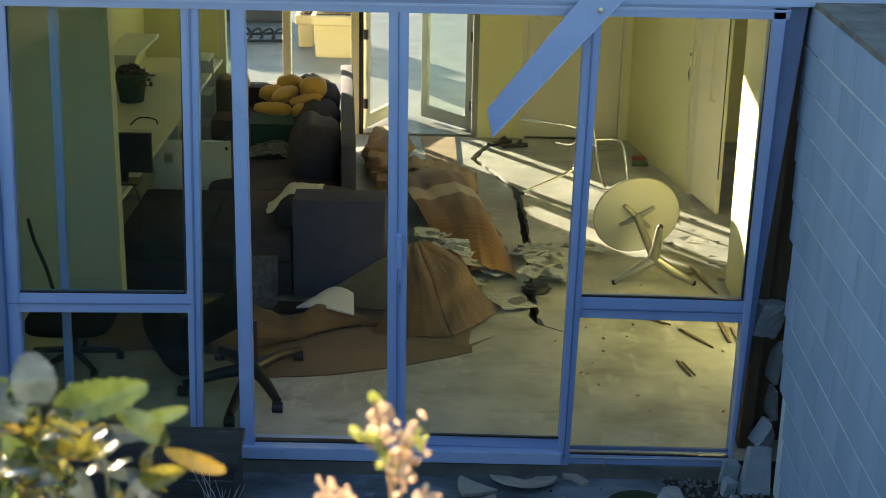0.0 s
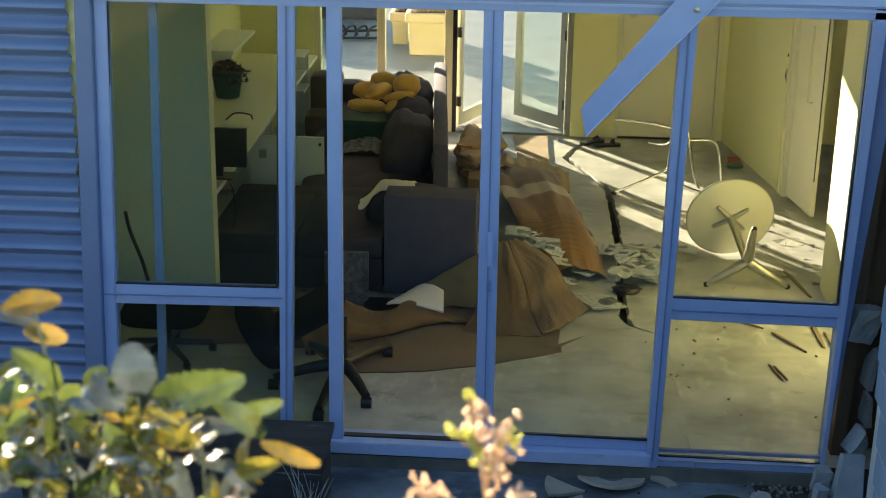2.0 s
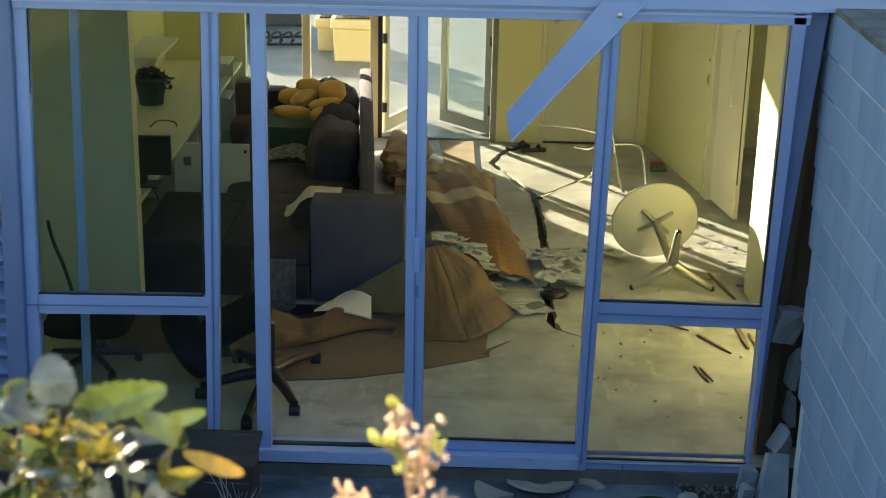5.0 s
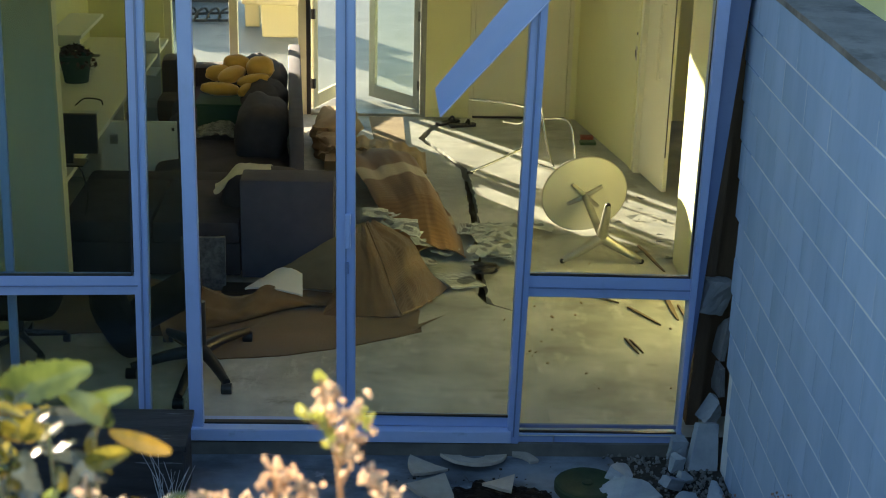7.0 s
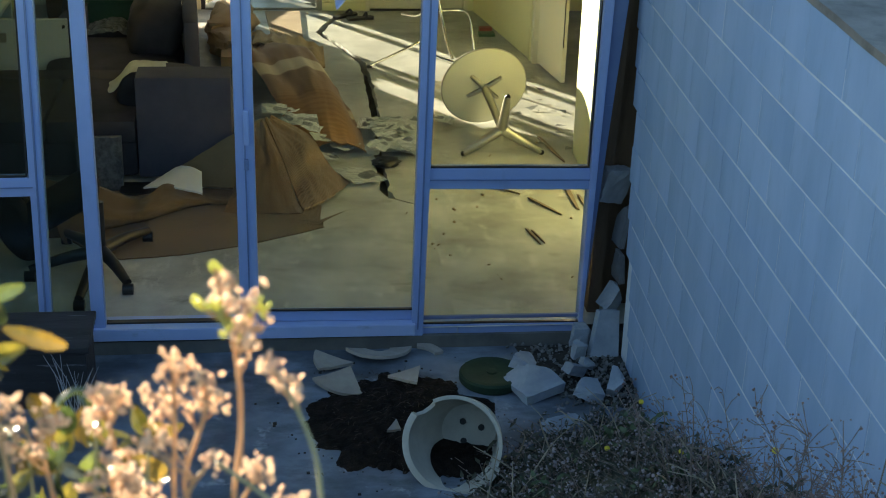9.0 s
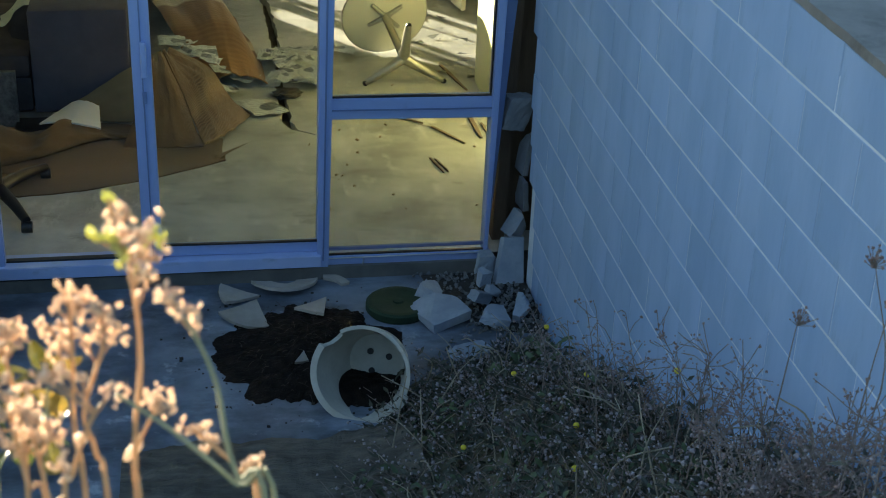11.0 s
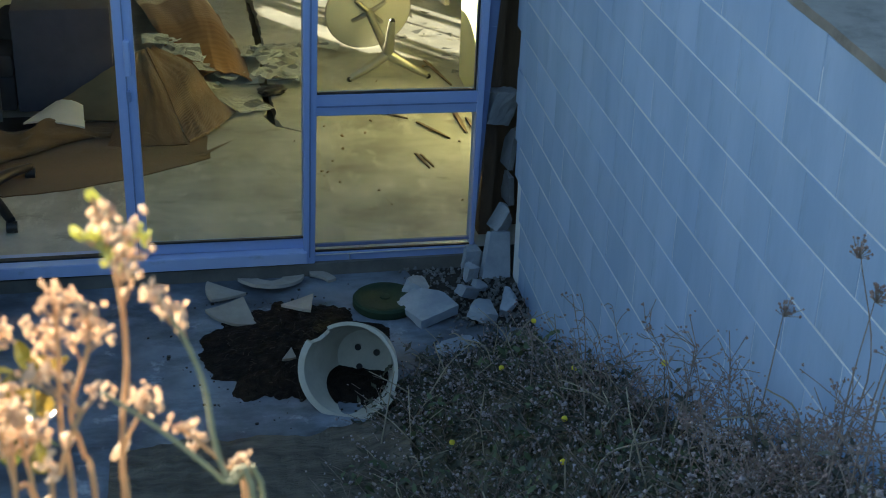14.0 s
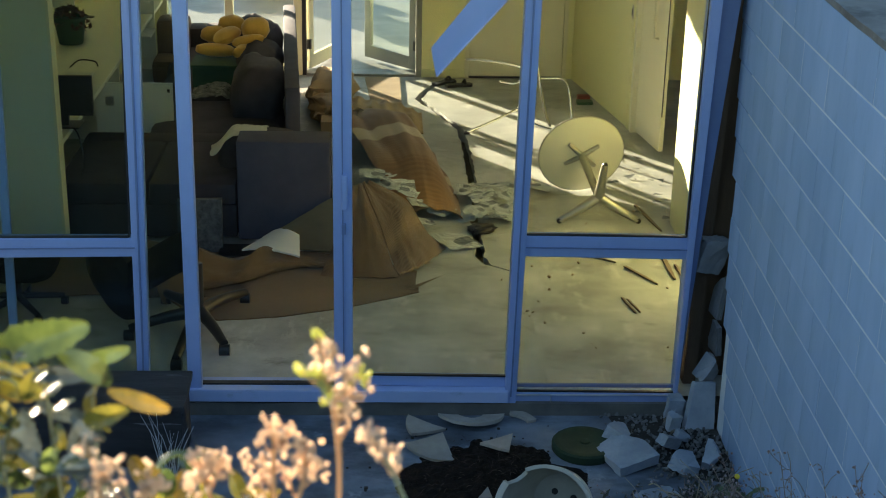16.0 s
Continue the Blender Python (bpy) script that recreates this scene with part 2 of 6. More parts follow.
def part(name, bm, material, parent, label="", smooth=False, local=False):
    """One mesh under a thing or part. Unless local, bm is in world metres."""
    if not local:
        bm.transform(base_of(parent).inverted())
    ob = new(name, finish(name, bm, material, smooth))
    ob.parent = parent
    return tagged(ob, label)


def thing(name, at, label, category, group="", turn=(0, 0, 0)):
    ob = new(name)
    ob.empty_display_size = 0.1
    ob.matrix_basis = pose(*at, *turn)
    return tagged(ob, label, category, group)


def solid(name, bm, material, label="", category="", group="", kind="", smooth=False):
    """A one-mesh top-level thing, bm in world metres; its origin goes to its base."""
    c = [v.co for v in bm.verts]
    lo = [min(v[k] for v in c) for k in range(3)]
    hi = [max(v[k] for v in c) for k in range(3)]
    o = Vector(((lo[0] + hi[0]) / 2, (lo[1] + hi[1]) / 2, lo[2]))
    bm.transform(Matrix.Translation(-o))
    ob = new(name, finish(name, bm, material, smooth))
    ob.location = o
    return tagged(ob, label, category, group, kind)


def structure(name, bm, material, label="", category="", smooth=False):
    return tagged(new(name, finish(name, bm, material, smooth)), label, category, "", "structure")


def wob(x, y, z, s=1.0):
    return noise.noise(Vector((x, y, z)) * s)


# ---- ground ----
def sstep(a, b, x):
    t = min(1.0, max(0.0, (x - a) / (b - a)))
    return t * t * (3 - 2 * t)


def ground_z(x, y):
    """Level yard behind, a bank in front that rises to the camera, and a high side behind the block wall."""
    z = -0.16
    bank = 2.25 * sstep(5.3 - 0.25 * x, 0.6 - 0.25 * x, y) + 0.06 * wob(x, y, 0.3, 1.3) * sstep(6, 4.5, y)
    if y < 6:
        z = max(z, z + bank)
    if y < 6.4 and x < 1.98:
        k = sstep(0.6, 1.75, x)
        side = 1.86 - 0.455 * (y - 1.9) - 0.04 * sstep(5.4, 6.4, y) - 0.15 * math.exp(-(((y - 4.0) / 0.9) ** 2))
        if y > 1.9:
            z += k * max(0.0, side - z) * sstep(6.4, 6.0, y)
        else:
            z += k * max(0.0, 1.86 - z)
    if x > 1.92 and y < 7.1:
        z = max(z, 2.36 * sstep(1.92, 1.97, x) * sstep(7.1, 6.9, y) - 0.16 + 0.05 + 0.1 * sstep(2.4, 5, x))
    if y > 14.4:
        z = -0.05 + 0.02 * wob(x, y, 0, 0.4)
    if x > 12 or x < -12 or y < -8 or y > 30:
        z += 0.3 * wob(x, y, 1, 0.05)
    return z


def axis_steps(*runs):
    out = []
    for a, b, s in runs:
        n = max(1, round((b - a) / s))
        out += [a + (b - a) * i / n for i in range(n)]
    return out + [runs[-1][1]]


def build_ground():
    xs = axis_steps((-300, -30, 45), (-30, -6, 4), (-6, -3, 0.5), (-3, 1.8, 0.12), (1.8, 2.1, 0.03), (2.1, 4, 0.19), (4, 30, 4), (30, 300, 45))
    ys = axis_steps((-300, -20, 40), (-20, -2, 2), (-2, 7.2, 0.12), (7.2, 14.3, 1.4), (14.3, 20, 0.5), (20, 40, 4), (40, 400, 60))
    bm = bmesh.new()
    g = [[bm.verts.new((x, y, ground_z(x, y))) for y in ys] for x in xs]
    for i in range(len(xs) - 1):
        for j in range(len(ys) - 1):
            bm.faces.new((g[i][j], g[i + 1][j], g[i + 1][j + 1], g[i][j + 1]))
    return structure("ground", bm, M_GRASS_SOIL, "rough earth bank with dry grass and soil", "ground", True)


build_ground()
structure("road", bm_box(-14, 12, 14.35, 34, -0.09, 0.0), M_ASPHALT, "worn grey asphalt yard behind the glazed doors", "yard")
structure("pavement", bm_box(-3.6, 1.81, 4.7, 7.16, -0.3, -0.12), M_SLAB, "cracked grey concrete slab below the sill", "concrete slab")


# ---- the room ----
FL = 0.0
# the crack in the floor slab: (y, x, half width)
CRACK = [(14.0, 0.62, 0.012), (13.86, 0.5, 0.03), (13.55, 0.38, 0.03), (13.3, 0.32, 0.035), (13.12, 0.36, 0.03), (12.95, 0.45, 0.03), (12.75, 0.5, 0.028), (12.5, 0.6, 0.028), (12.3, 0.66, 0.03), (12.0, 0.68, 0.032), (11.6, 0.69, 0.034), (11.2, 0.69, 0.036), (10.8, 0.69, 0.034), (10.45, 0.7, 0.03),
         (10.1, 0.66, 0.03), (9.8, 0.66, 0.03), (9.5, 0.66, 0.035), (9.25, 0.66, 0.035), (9.1, 0.7, 0.025), (9.02, 0.8, 0.018), (8.95, 0.9, 0.012), (8.75, 0.92, 0.0), (7.16, 0.93, 0.0)]


def build_floor():
    rows = [(14.35, 0.62, 0.0)] + CRACK
    fine = []
    for (ya, xa, wa), (yb, xb, wb) in zip(rows, rows[1:]):
        n = max(1, int((ya - yb) / 0.05))
        for k in range(n):
            t = k / n
            y = ya + (yb - ya) * t
            w = wa + (wb - wa) * t
            j = 0.02 * wob(y * 9, 0, 0) if w > 0.006 else 0
            fine.append((y, xa + (xb - xa) * t + j, w * (1 + 0.5 * wob(0, y * 14, 3))))
    fine.append(rows[-1])
    for side, nm in ((-1, "left"), (1, "right")):
        bm = bmesh.new()
        top, low = [], []
        for y, x, w in fine:
            xe = x + side * max(0, w)
            z = 0.0 if side < 0 else -0.004 * min(1.0, max(0.0, w) / 0.01)
            top.append((bm.verts.new((-3.2 if side < 0 else 4.4, y, z)), bm.verts.new((xe, y, z))))
            low.append(bm.verts.new((xe + side * 0.012, y, -0.13)))
        for i in range(len(top) - 1):
            bm.faces.new((top[i][0], top[i + 1][0], top[i + 1][1], top[i][1]))
            bm.faces.new((top[i][1], top[i + 1][1], low[i + 1], low[i]))
        structure("floor" if side < 0 else "floor_cracked_side", bm, M_FLOOR, "bare concrete floor slab split by a wide jagged crack", "floor")


build_floor()
structure("footing", bm_box(-3.3, 2.3, 7.15, 7.3, -0.3, -0.045), surf("stained_footing", (0.09, 0.09, 0.085), (0.19, 0.18, 0.16), 4, 0.9, 0.5, 30), "stained concrete footing under the window sill", "footing")
structure("ceiling", bm_box(-3.2, 4.4, 7.1, 14.3, 2.58, 2.66), M_CEIL, "plain white ceiling", "ceiling")
# unseen roof and fascia, their height chosen to keep sun off the block wall
structure("roof", bm_box(-7.5, 4.6, 6.95, 14.4, 3.6, 3.75), M_FLASH, "unseen flat roof, set high to shade the block wall", "roof")
structure("fascia", bm_box(-7.5, 2.3, 7.12, 7.3, 2.5, 3.6), M_FRAME, "blue fascia, carried up out of view to block the sun", "fascia")
structure("wall_left", bm_box(-3.1, -2.92, 7.3, 14.1, -0.1, 2.58), M_WALL, "pale lime painted plaster wall", "wall")
structure("wall_back_left", bm_box(-3.1, -2.2, 14.1, 14.28, -0.1, 2.58), M_WALL, "pale lime painted plaster wall", "wall")
structure("wall_back_right", bm_box(0.36, 0.79, 14.1, 14.28, -0.1, 2.58), M_WALL, "pale lime painted plaster wall", "wall")
structure("wall_back_corner", bm_box(1.8, 4.4, 14.1, 14.28, -0.1, 2.58), M_WALL, "pale lime painted plaster wall", "wall")
structure("wall_back_head", bm_box(-2.2, 1.8, 14.1, 14.28, 2.42, 2.58), M_WALL, "pale lime painted plaster wall above the doors", "wall")
structure("wall_side_far", bm_prism([(2.15, 12.475), (2.29, 12.475), (2.03, 14.1), (1.86, 14.1)], -0.1, 2.58), M_WALL, "pale lime painted plaster wall beside an open door", "wall")
structure("wall_side_near", bm_prism([(2.1, 7.45), (2.24, 7.45), (2.24, 9.97), (2.1, 9.97)], -0.1, 2.58), M_WALL, "pale lime painted wall caught by low sun", "wall")
structure("wall_side_room", bm_box(4.25, 4.4, 7.3, 14.1, -0.1, 2.58), M_WALL, "plain wall of the side room", "wall")
structure("wall_side_front", bm_box(2.1, 4.4, 7.3, 7.45, -0.1, 2.58), M_WALL, "plain wall of the side room", "wall")
structure("partition", bm_box(-2.92, -2.12, 9.05, 9.16, 0.0, 2.58), M_PARTITION, "pale green partition wall end, its lit edge done in cream", "partition")
# the light on the partition's end, put in as a cream strip
structure("trim", bm_box(-2.118, -2.1, 9.04, 9.17, 0.0, 2.58), M_CREAM, "cream strip standing for the partition's lit end", "trim")


# ---- front cladding ----
def build_cladding():
    bm = bmesh.new()
    n = 30 * 8
    pts = []
    for i in range(n + 1):
        z = -0.1 + 3.0 * i / n
        s = math.sin(2 * math.pi * z / 0.1075)
        pts.append((7.165 - 0.03 * math.copysign(abs(s) ** 0.75, s), z))
    cols = [[bm.verts.new((x, y, z)) for y, z in pts] for x in (-6.2, -4.3, -2.375)]
    for a, b in zip(cols, cols[1:]):
        for i in range(n):
            bm.faces.new((a[i], b[i], b[i + 1], a[i + 1]))
    return structure("wall_front", bm, M_CORR, "blue horizontal corrugated steel cladding", "cladding", True)


build_cladding()
structure("wall_front_lining", bm_box(-6.2, -2.34, 7.2, 7.3, -0.1, 2.9), M_WALL, "wall lining behind the cladding", "wall")


def vbar(b0, b1, t0, t1, z0=-0.03, z1=2.49, y0=7.17, y1=7.25, bevel=0.004):
    return bm_bar(b0, b1, t0, t1, z0, z1, y0, y1, bevel)


def hbar(x0, x1, zl0, zl1, zr0, zr1, y0=7.174, y1=7.246, bevel=0.004):
    """A rail from x0 to x1, whose heights differ at its two ends."""
    bm = bm_box(x0, x1, y0, y1, 0, 1)
    for v in bm.verts:
        left = abs(v.co.x - x0) < 1e-6
        v.co.z = (zl1 if v.co.z > 0.5 else zl0) if left else (zr1 if v.co.z > 0.5 else zr0)
    if bevel:
        bmesh.ops.bevel(bm, geom=list(bm.edges), offset=bevel, segments=2, affect="EDGES")
    return bm


def build_front_window():
    w = thing("window_1", (-0.3, 7.2, -0.04), "blue aluminium window wall with sliding doors, knocked out of square", "window wall")
    tagged(w, kind="structure")
    part("flashing", vbar(-2.42, -2.31, -2.318, -2.235, -0.1, 2.6, 7.13, 7.18), M_FLASH, w, "dark blue corner flashing")
    part("jamb", vbar(-2.31, -2.243, -2.235, -2.17), M_FRAME, w)
    part("jamb", vbar(1.612, 1.63, 1.628, 1.694, -0.04, 2.49, 7.15, 7.27), M_FRAME, w)
    part("flashing", vbar(1.625, 1.634, 1.652, 1.722, -0.06, 1.28, 7.2, 7.3), M_FLASH, w, "dark blue corner flashing")
    part("flashing", vbar(1.652, 1.722, 1.696, 1.82, 1.28, 2.6, 7.2, 7.3), M_FLASH, w, "dark blue corner flashing")
    part("head", hbar(-2.235, 1.712, 2.425, 2.5, 2.43, 2.5, 7.15, 7.27), M_FRAME, w)
    part("head_lip", hbar(-2.235, 1.712, 2.462, 2.474, 2.468, 2.48, 7.138, 7.15, 0.002), M_SILL, w)
    # left fixed light with its rail and a slim upright behind
    part("mullion", vbar(-1.341, -1.279, -1.303, -1.216), M_FRAME, w)
    part("mullion_bead", vbar(-1.309, -1.301, -1.262, -1.252, 0.06, 2.43, 7.158, 7.17, 0.001), M_FLASH, w)
    part("rail", hbar(-2.29, -1.31, 0.79, 0.9, 0.806, 0.909), M_FRAME, w)
    # groove lines are raised darker strips that paint the groove's shade
    part("rail_groove", hbar(-2.29, -1.31, 0.842, 0.848, 0.856, 0.862, 7.162, 7.17, 0.001), M_FLASH, w)
    part("bottom_rail", hbar(-2.29, -1.05, 0.0, 0.075, 0.01, 0.075), M_FRAME, w)
    part("upright", vbar(-2.045, -2.0, -1.99, -1.945, 0.0, 2.43, 7.28, 7.31), M_FRAME, w, "slim blue upright inside the glass")
    # sliding doors
    part("door_stile", vbar(-1.066, -0.991, -1.057, -0.983, -0.02, 2.45, 7.16, 7.22), M_FRAME, w)
    part("meeting_stile", vbar(-0.266, -0.165, -0.27, -0.173, 0.0, 2.45, 7.16, 7.25), M_FRAME, w)
    # dark strip on the stile's face for the shade in its groove
    part("stile_groove", vbar(-0.218, -0.211, -0.224, -0.217, 0.04, 2.44, 7.152, 7.162, 0.001), M_FLASH, w)
    part("door_rail", hbar(-0.165, 0.68, 0.045, 0.11, 0.035, 0.1, 7.19, 7.23), M_FRAME, w)
    part("sill", hbar(-1.07, 0.69, -0.028, 0.042, -0.034, 0.036, 7.13, 7.3), M_SILL, w, "pale blue sliding door sill")
    part("track", hbar(-1.0, -0.27, 0.036, 0.05, 0.036, 0.05, 7.2, 7.24, 0.001), M_BLACK, w)
    hd = part("handle", bm_box(-0.222, -0.192, 7.13, 7.165, 1.09, 1.28, 0.008), M_FRAME, w)
    part("lock", bm_box(-0.222, -0.2, 7.14, 7.162, 0.95, 1.01, 0.004), M_FLASH, hd)
    # right light with its rail
    part("mullion", vbar(0.672, 0.734, 0.7, 0.785, -0.045, 2.45, 7.15, 7.26), M_FRAME, w)
    part("mullion_bead", vbar(0.7, 0.708, 0.738, 0.748, 0.0, 2.43, 7.14, 7.152, 0.001), M_FLASH, w)
    part("rail", hbar(0.72, 1.63, 0.82, 0.937, 0.807, 0.929), M_FRAME, w)
    # again a dark strip for the shaded groove
    part("rail_groove", hbar(0.72, 1.63, 0.872, 0.879, 0.862, 0.869, 7.162, 7.17, 0.001), M_FLASH, w)
    part("bottom_rail", hbar(0.72, 1.65, -0.045, 0.01, -0.055, 0.004), M_FRAME, w)
    part("bottom_bead", hbar(0.735, 1.615, 0.03, 0.05, 0.028, 0.048, 7.2, 7.22, 0.002), M_FLASH, w)
    for x0, x1, za, zb in ((-2.235, -1.345, 0.899, 0.908), (0.725, 1.615, 0.937, 0.928), (-0.165, 0.675, 0.11, 0.1), (-1.275, -1.07, 0.076, 0.076), (0.74, 1.612, 0.008, 0.004)):
        part("gasket", hbar(x0, x1, za, za + 0.009, zb, zb + 0.009, 7.182, 7.2, 0.0), M_BLACK, w)
    for b0, t0, z0, z1 in ((-2.244, -2.172, 0.9, 2.42), (-1.345, -1.306, 0.91, 2.42), (1.606, 1.626, 0.94, 2.42)):
        part("gasket", bm_bar(b0, b0 + 0.008, t0, t0 + 0.008, z0, z1, 7.182, 7.2, 0), M_BLACK, w)
    part("pane", bm_bar(-2.245, -1.335, -2.175, -1.3, 0.9, 2.43, 7.205, 7.211, 0), M_GLASS_L, w).visible_shadow = False
    part("pane", bm_bar(-2.25, -1.335, -2.25, -1.335, 0.07, 0.8, 7.205, 7.211, 0), M_GLASS_L, w).visible_shadow = False
    part("pane", bm_bar(-1.28, -1.06, -1.22, -1.05, 0.07, 2.43, 7.205, 7.211, 0), M_GLASS_L, w).visible_shadow = False
    part("pane", bm_bar(-0.17, 0.675, -0.175, 0.7, 0.1, 2.43, 7.205, 7.211, 0), M_GLASS, w).visible_shadow = False
    part("pane", bm_bar(0.73, 1.62, 0.76, 1.64, 0.93, 2.43, 7.205, 7.211, 0), M_GLASS, w).visible_shadow = False
    part("pane", bm_bar(0.73, 1.62, 0.74, 1.62, 0.0, 0.82, 7.205, 7.211, 0), M_GLASS, w).visible_shadow = False


build_front_window()


# ---- retaining wall of blocks ----
def build_block_wall():
    def wx(y):
        return 1.725 + 0.0148 * y

    def rise(y):
        """The courses climb a little towards the building."""
        return 0.055 * max(0.0, (y - 4.5) / 2.9) ** 2

    def under_coping(y):
        return 2.432 + 0.0155 * (y - 3.1)

    core = structure("wall_right", bm_prism([(wx(-2) + 0.0012, -2), (wx(-2) + 0.19, -2), (wx(7.0) + 0.19, 7.0), (wx(7.0) + 0.0012, 7.0)], -0.4, 2.34), M_MORTAR, "blue-grey painted concrete block retaining wall", "block wall")
    cop = bm_prism([(wx(-2) - 0.006, -2), (wx(-2) + 0.33, -2), (wx(7.42) + 0.33, 7.42), (wx(7.42) - 0.006, 7.42)], 0.0, 0.03)
    bmesh.ops.subdivide_edges(cop, edges=[e for e in cop.edges if e.calc_length() > 5], cuts=120)
    for v in cop.verts:
        v.co.z += under_coping(v.co.y)
        if v.co.x < wx(v.co.y) + 0.1:
            v.co.x += 0.006 * wob(v.co.y, 0, 2, 3.0) + 0.004 * wob(v.co.y, 5, 2, 14.0)
            v.co.z += 0.003 * wob(v.co.y, 9, v.co.z, 9.0)
    structure("coping", cop, M_COPING, "grey concrete coping on the block wall", "coping")

    def block(gap):
        bm = bm_box(-0.01, 0.05, -0.1992, 0.1992, gap, 0.2015 - gap)
        bmesh.ops.bevel(bm, geom=[e for e in bm.edges if all(v.co.x < 0 for v in e.verts)], offset=0.0025, segments=1, affect="EDGES")
        return finish("brick", bm, M_BLOCK)

    whole, tight = block(0.0026), block(0.0013)
    for row in range(13):
        z = 2.232 - 0.2015 * row
        shift = 4.13 if row % 2 else 3.93
        for i in range(-9, 10):
            y = shift + 0.4 * i + 0.2
            end = 7.4 - 0.16 * (2.4 - z) - (0.12 if z < 0.4 else 0)
            length = min(0.4, end - (y - 0.2))
            if y < 0.6 or length < 0.05:
                continue
            b = new("brick", tight if row in (2, 5, 6, 10) else whole)
            b.parent = core
            r = random.Random(row * 100 + i)
            y += (length - 0.4) / 2
            zb = z + rise(y)
            tall = (under_coping(y) - zb) / 0.2015 if row == 0 else 1.0
            lean = math.degrees(math.atan((rise(y + 0.2) - rise(y - 0.2)) / 0.4))
            b.matrix_basis = pose(wx(y) + 0.01 + r.uniform(-0.001, 0.001), y, zb, lean, 0, math.degrees(-math.atan(0.0148))) @ Matrix.Diagonal((1, length / 0.4, tall, 1))


build_block_wall()


# ---- more materials ----
M_TAN = surf("tan_paper", (0.4, 0.27, 0.13), (0.5, 0.35, 0.19), 4, 0.8, 0.3, 60)
M_YELLOW = surf("mustard_plush", (0.55, 0.33, 0.06), (0.66, 0.42, 0.1), 9, 0.95, 0.6, 180, sheen=0.4)
M_WICKER = surf("brown_wicker", (0.13, 0.075, 0.04), (0.2, 0.12, 0.07), 12, 0.7, 0.8, 90, stretch=(1, 1, 4))
M_PAPER = surf("white_paper", (0.72, 0.74, 0.74), (0.8, 0.82, 0.82), 4, 0.7, 0.1, 40)
M_CHROME = surf("chrome_tube", (0.75, 0.74, 0.68), (0.82, 0.81, 0.76), 8, 0.2, 0.02, 90, metal=1.0)
M_STEEL = surf("brushed_steel", (0.42, 0.4, 0.34), (0.52, 0.5, 0.44), 8, 0.35, 0.05, 90, metal=0.85)
M_TABLE = surf("cream_laminate", (0.74, 0.71, 0.56), (0.8, 0.77, 0.63), 2, 0.45, 0.05, 60)
M_GREENBIN = surf("dark_green_plastic", (0.02, 0.065, 0.042), (0.032, 0.09, 0.06), 4, 0.8, 0.1, 60)
M_PLASTIC = surf("crumpled_plastic", (0.12, 0.13, 0.12), (0.3, 0.31, 0.3), 14, 0.18, 0.9, 40, depth=0.02)
M_WOOD = surf("splintered_wood", (0.13, 0.09, 0.06), (0.3, 0.22, 0.14), 8, 0.8, 0.4, 60, stretch=(1, 8, 1))
M_SEAT = surf("black_seat_fabric", (0.012, 0.011, 0.011), (0.026, 0.024, 0.023), 6, 0.95, 0.4, 200, spec=0.2)
M_POT = surf("cream_fibre_cement", (0.4, 0.385, 0.33), (0.64, 0.62, 0.54), 4, 0.75, 0.3, 50)
M_SHARD = surf("dirty_fibre_cement", (0.27, 0.235, 0.2), (0.47, 0.425, 0.37), 5, 0.85, 0.4, 50, rand=0.2)
M_LID = surf("dark_green_cast", (0.012, 0.032, 0.015), (0.022, 0.05, 0.022), 8, 0.88, 0.4, 60)
M_RUBBLE = surf("broken_block", (0.22, 0.26, 0.31), (0.4, 0.44, 0.49), 5, 0.85, 0.5, 50, rand=0.12)
M_GRAVEL = surf("gravel", (0.09, 0.09, 0.09), (0.25, 0.25, 0.24), 25, 0.9, 0.4, 80)
M_POTTING = surf("potting_soil", (0.003, 0.0024, 0.002), (0.024, 0.016, 0.011), 14, 0.8, 1.0, 60, depth=0.015, spec=0.15)
M_TROUGH = surf("weathered_black_timber", (0.014, 0.014, 0.016), (0.05, 0.05, 0.055), 5, 0.5, 0.7, 60, stretch=(0.4, 3, 3))
stain(M_TROUGH, (0.3, 0.33, 0.37), 6.0, 0.62, 0.7, 0.6, (0.5, 4, 4), 2.0)
M_PLANTER = surf("cream_planter", (0.66, 0.52, 0.3), (0.75, 0.62, 0.4), 2, 0.6, 0.15, 50)
M_MARBLE = surf("marbled_board", (0.03, 0.032, 0.036), (0.17, 0.18, 0.19), 26, 0.5, 0.1, 70)
M_DRY = surf("dry_stems", (0.15, 0.115, 0.098), (0.32, 0.25, 0.21), 12, 0.9, 0.3, 60)
M_SEED = surf("dry_seed_heads", (0.24, 0.2, 0.205), (0.48, 0.42, 0.425), 20, 0.9, 0.5, 60)
M_WEEDLEAF = surf("weed_leaves", (0.045, 0.05, 0.034), (0.1, 0.1, 0.066), 9, 0.7, 0.3, 60)
M_FLOWERY = surf("yellow_petals", (0.7, 0.55, 0.03), (0.8, 0.65, 0.06), 20, 0.7, 0.2, 60)
M_LEAF = surf("green_leaf", (0.022, 0.042, 0.014), (0.12, 0.15, 0.034), 24, 0.16, 0.5, 120, trans=0.3, rand=0.5, coat=0.9)
M_LEAFY = surf("yellowed_leaf", (0.09, 0.085, 0.022), (0.32, 0.2, 0.035), 26, 0.18, 0.5, 120, trans=0.28, rand=0.3, coat=0.6)
M_LEAFO = surf("olive_gold_leaf", (0.07, 0.08, 0.016), (0.24, 0.19, 0.028), 30, 0.16, 0.5, 120, trans=0.26, rand=0.4, coat=0.8)
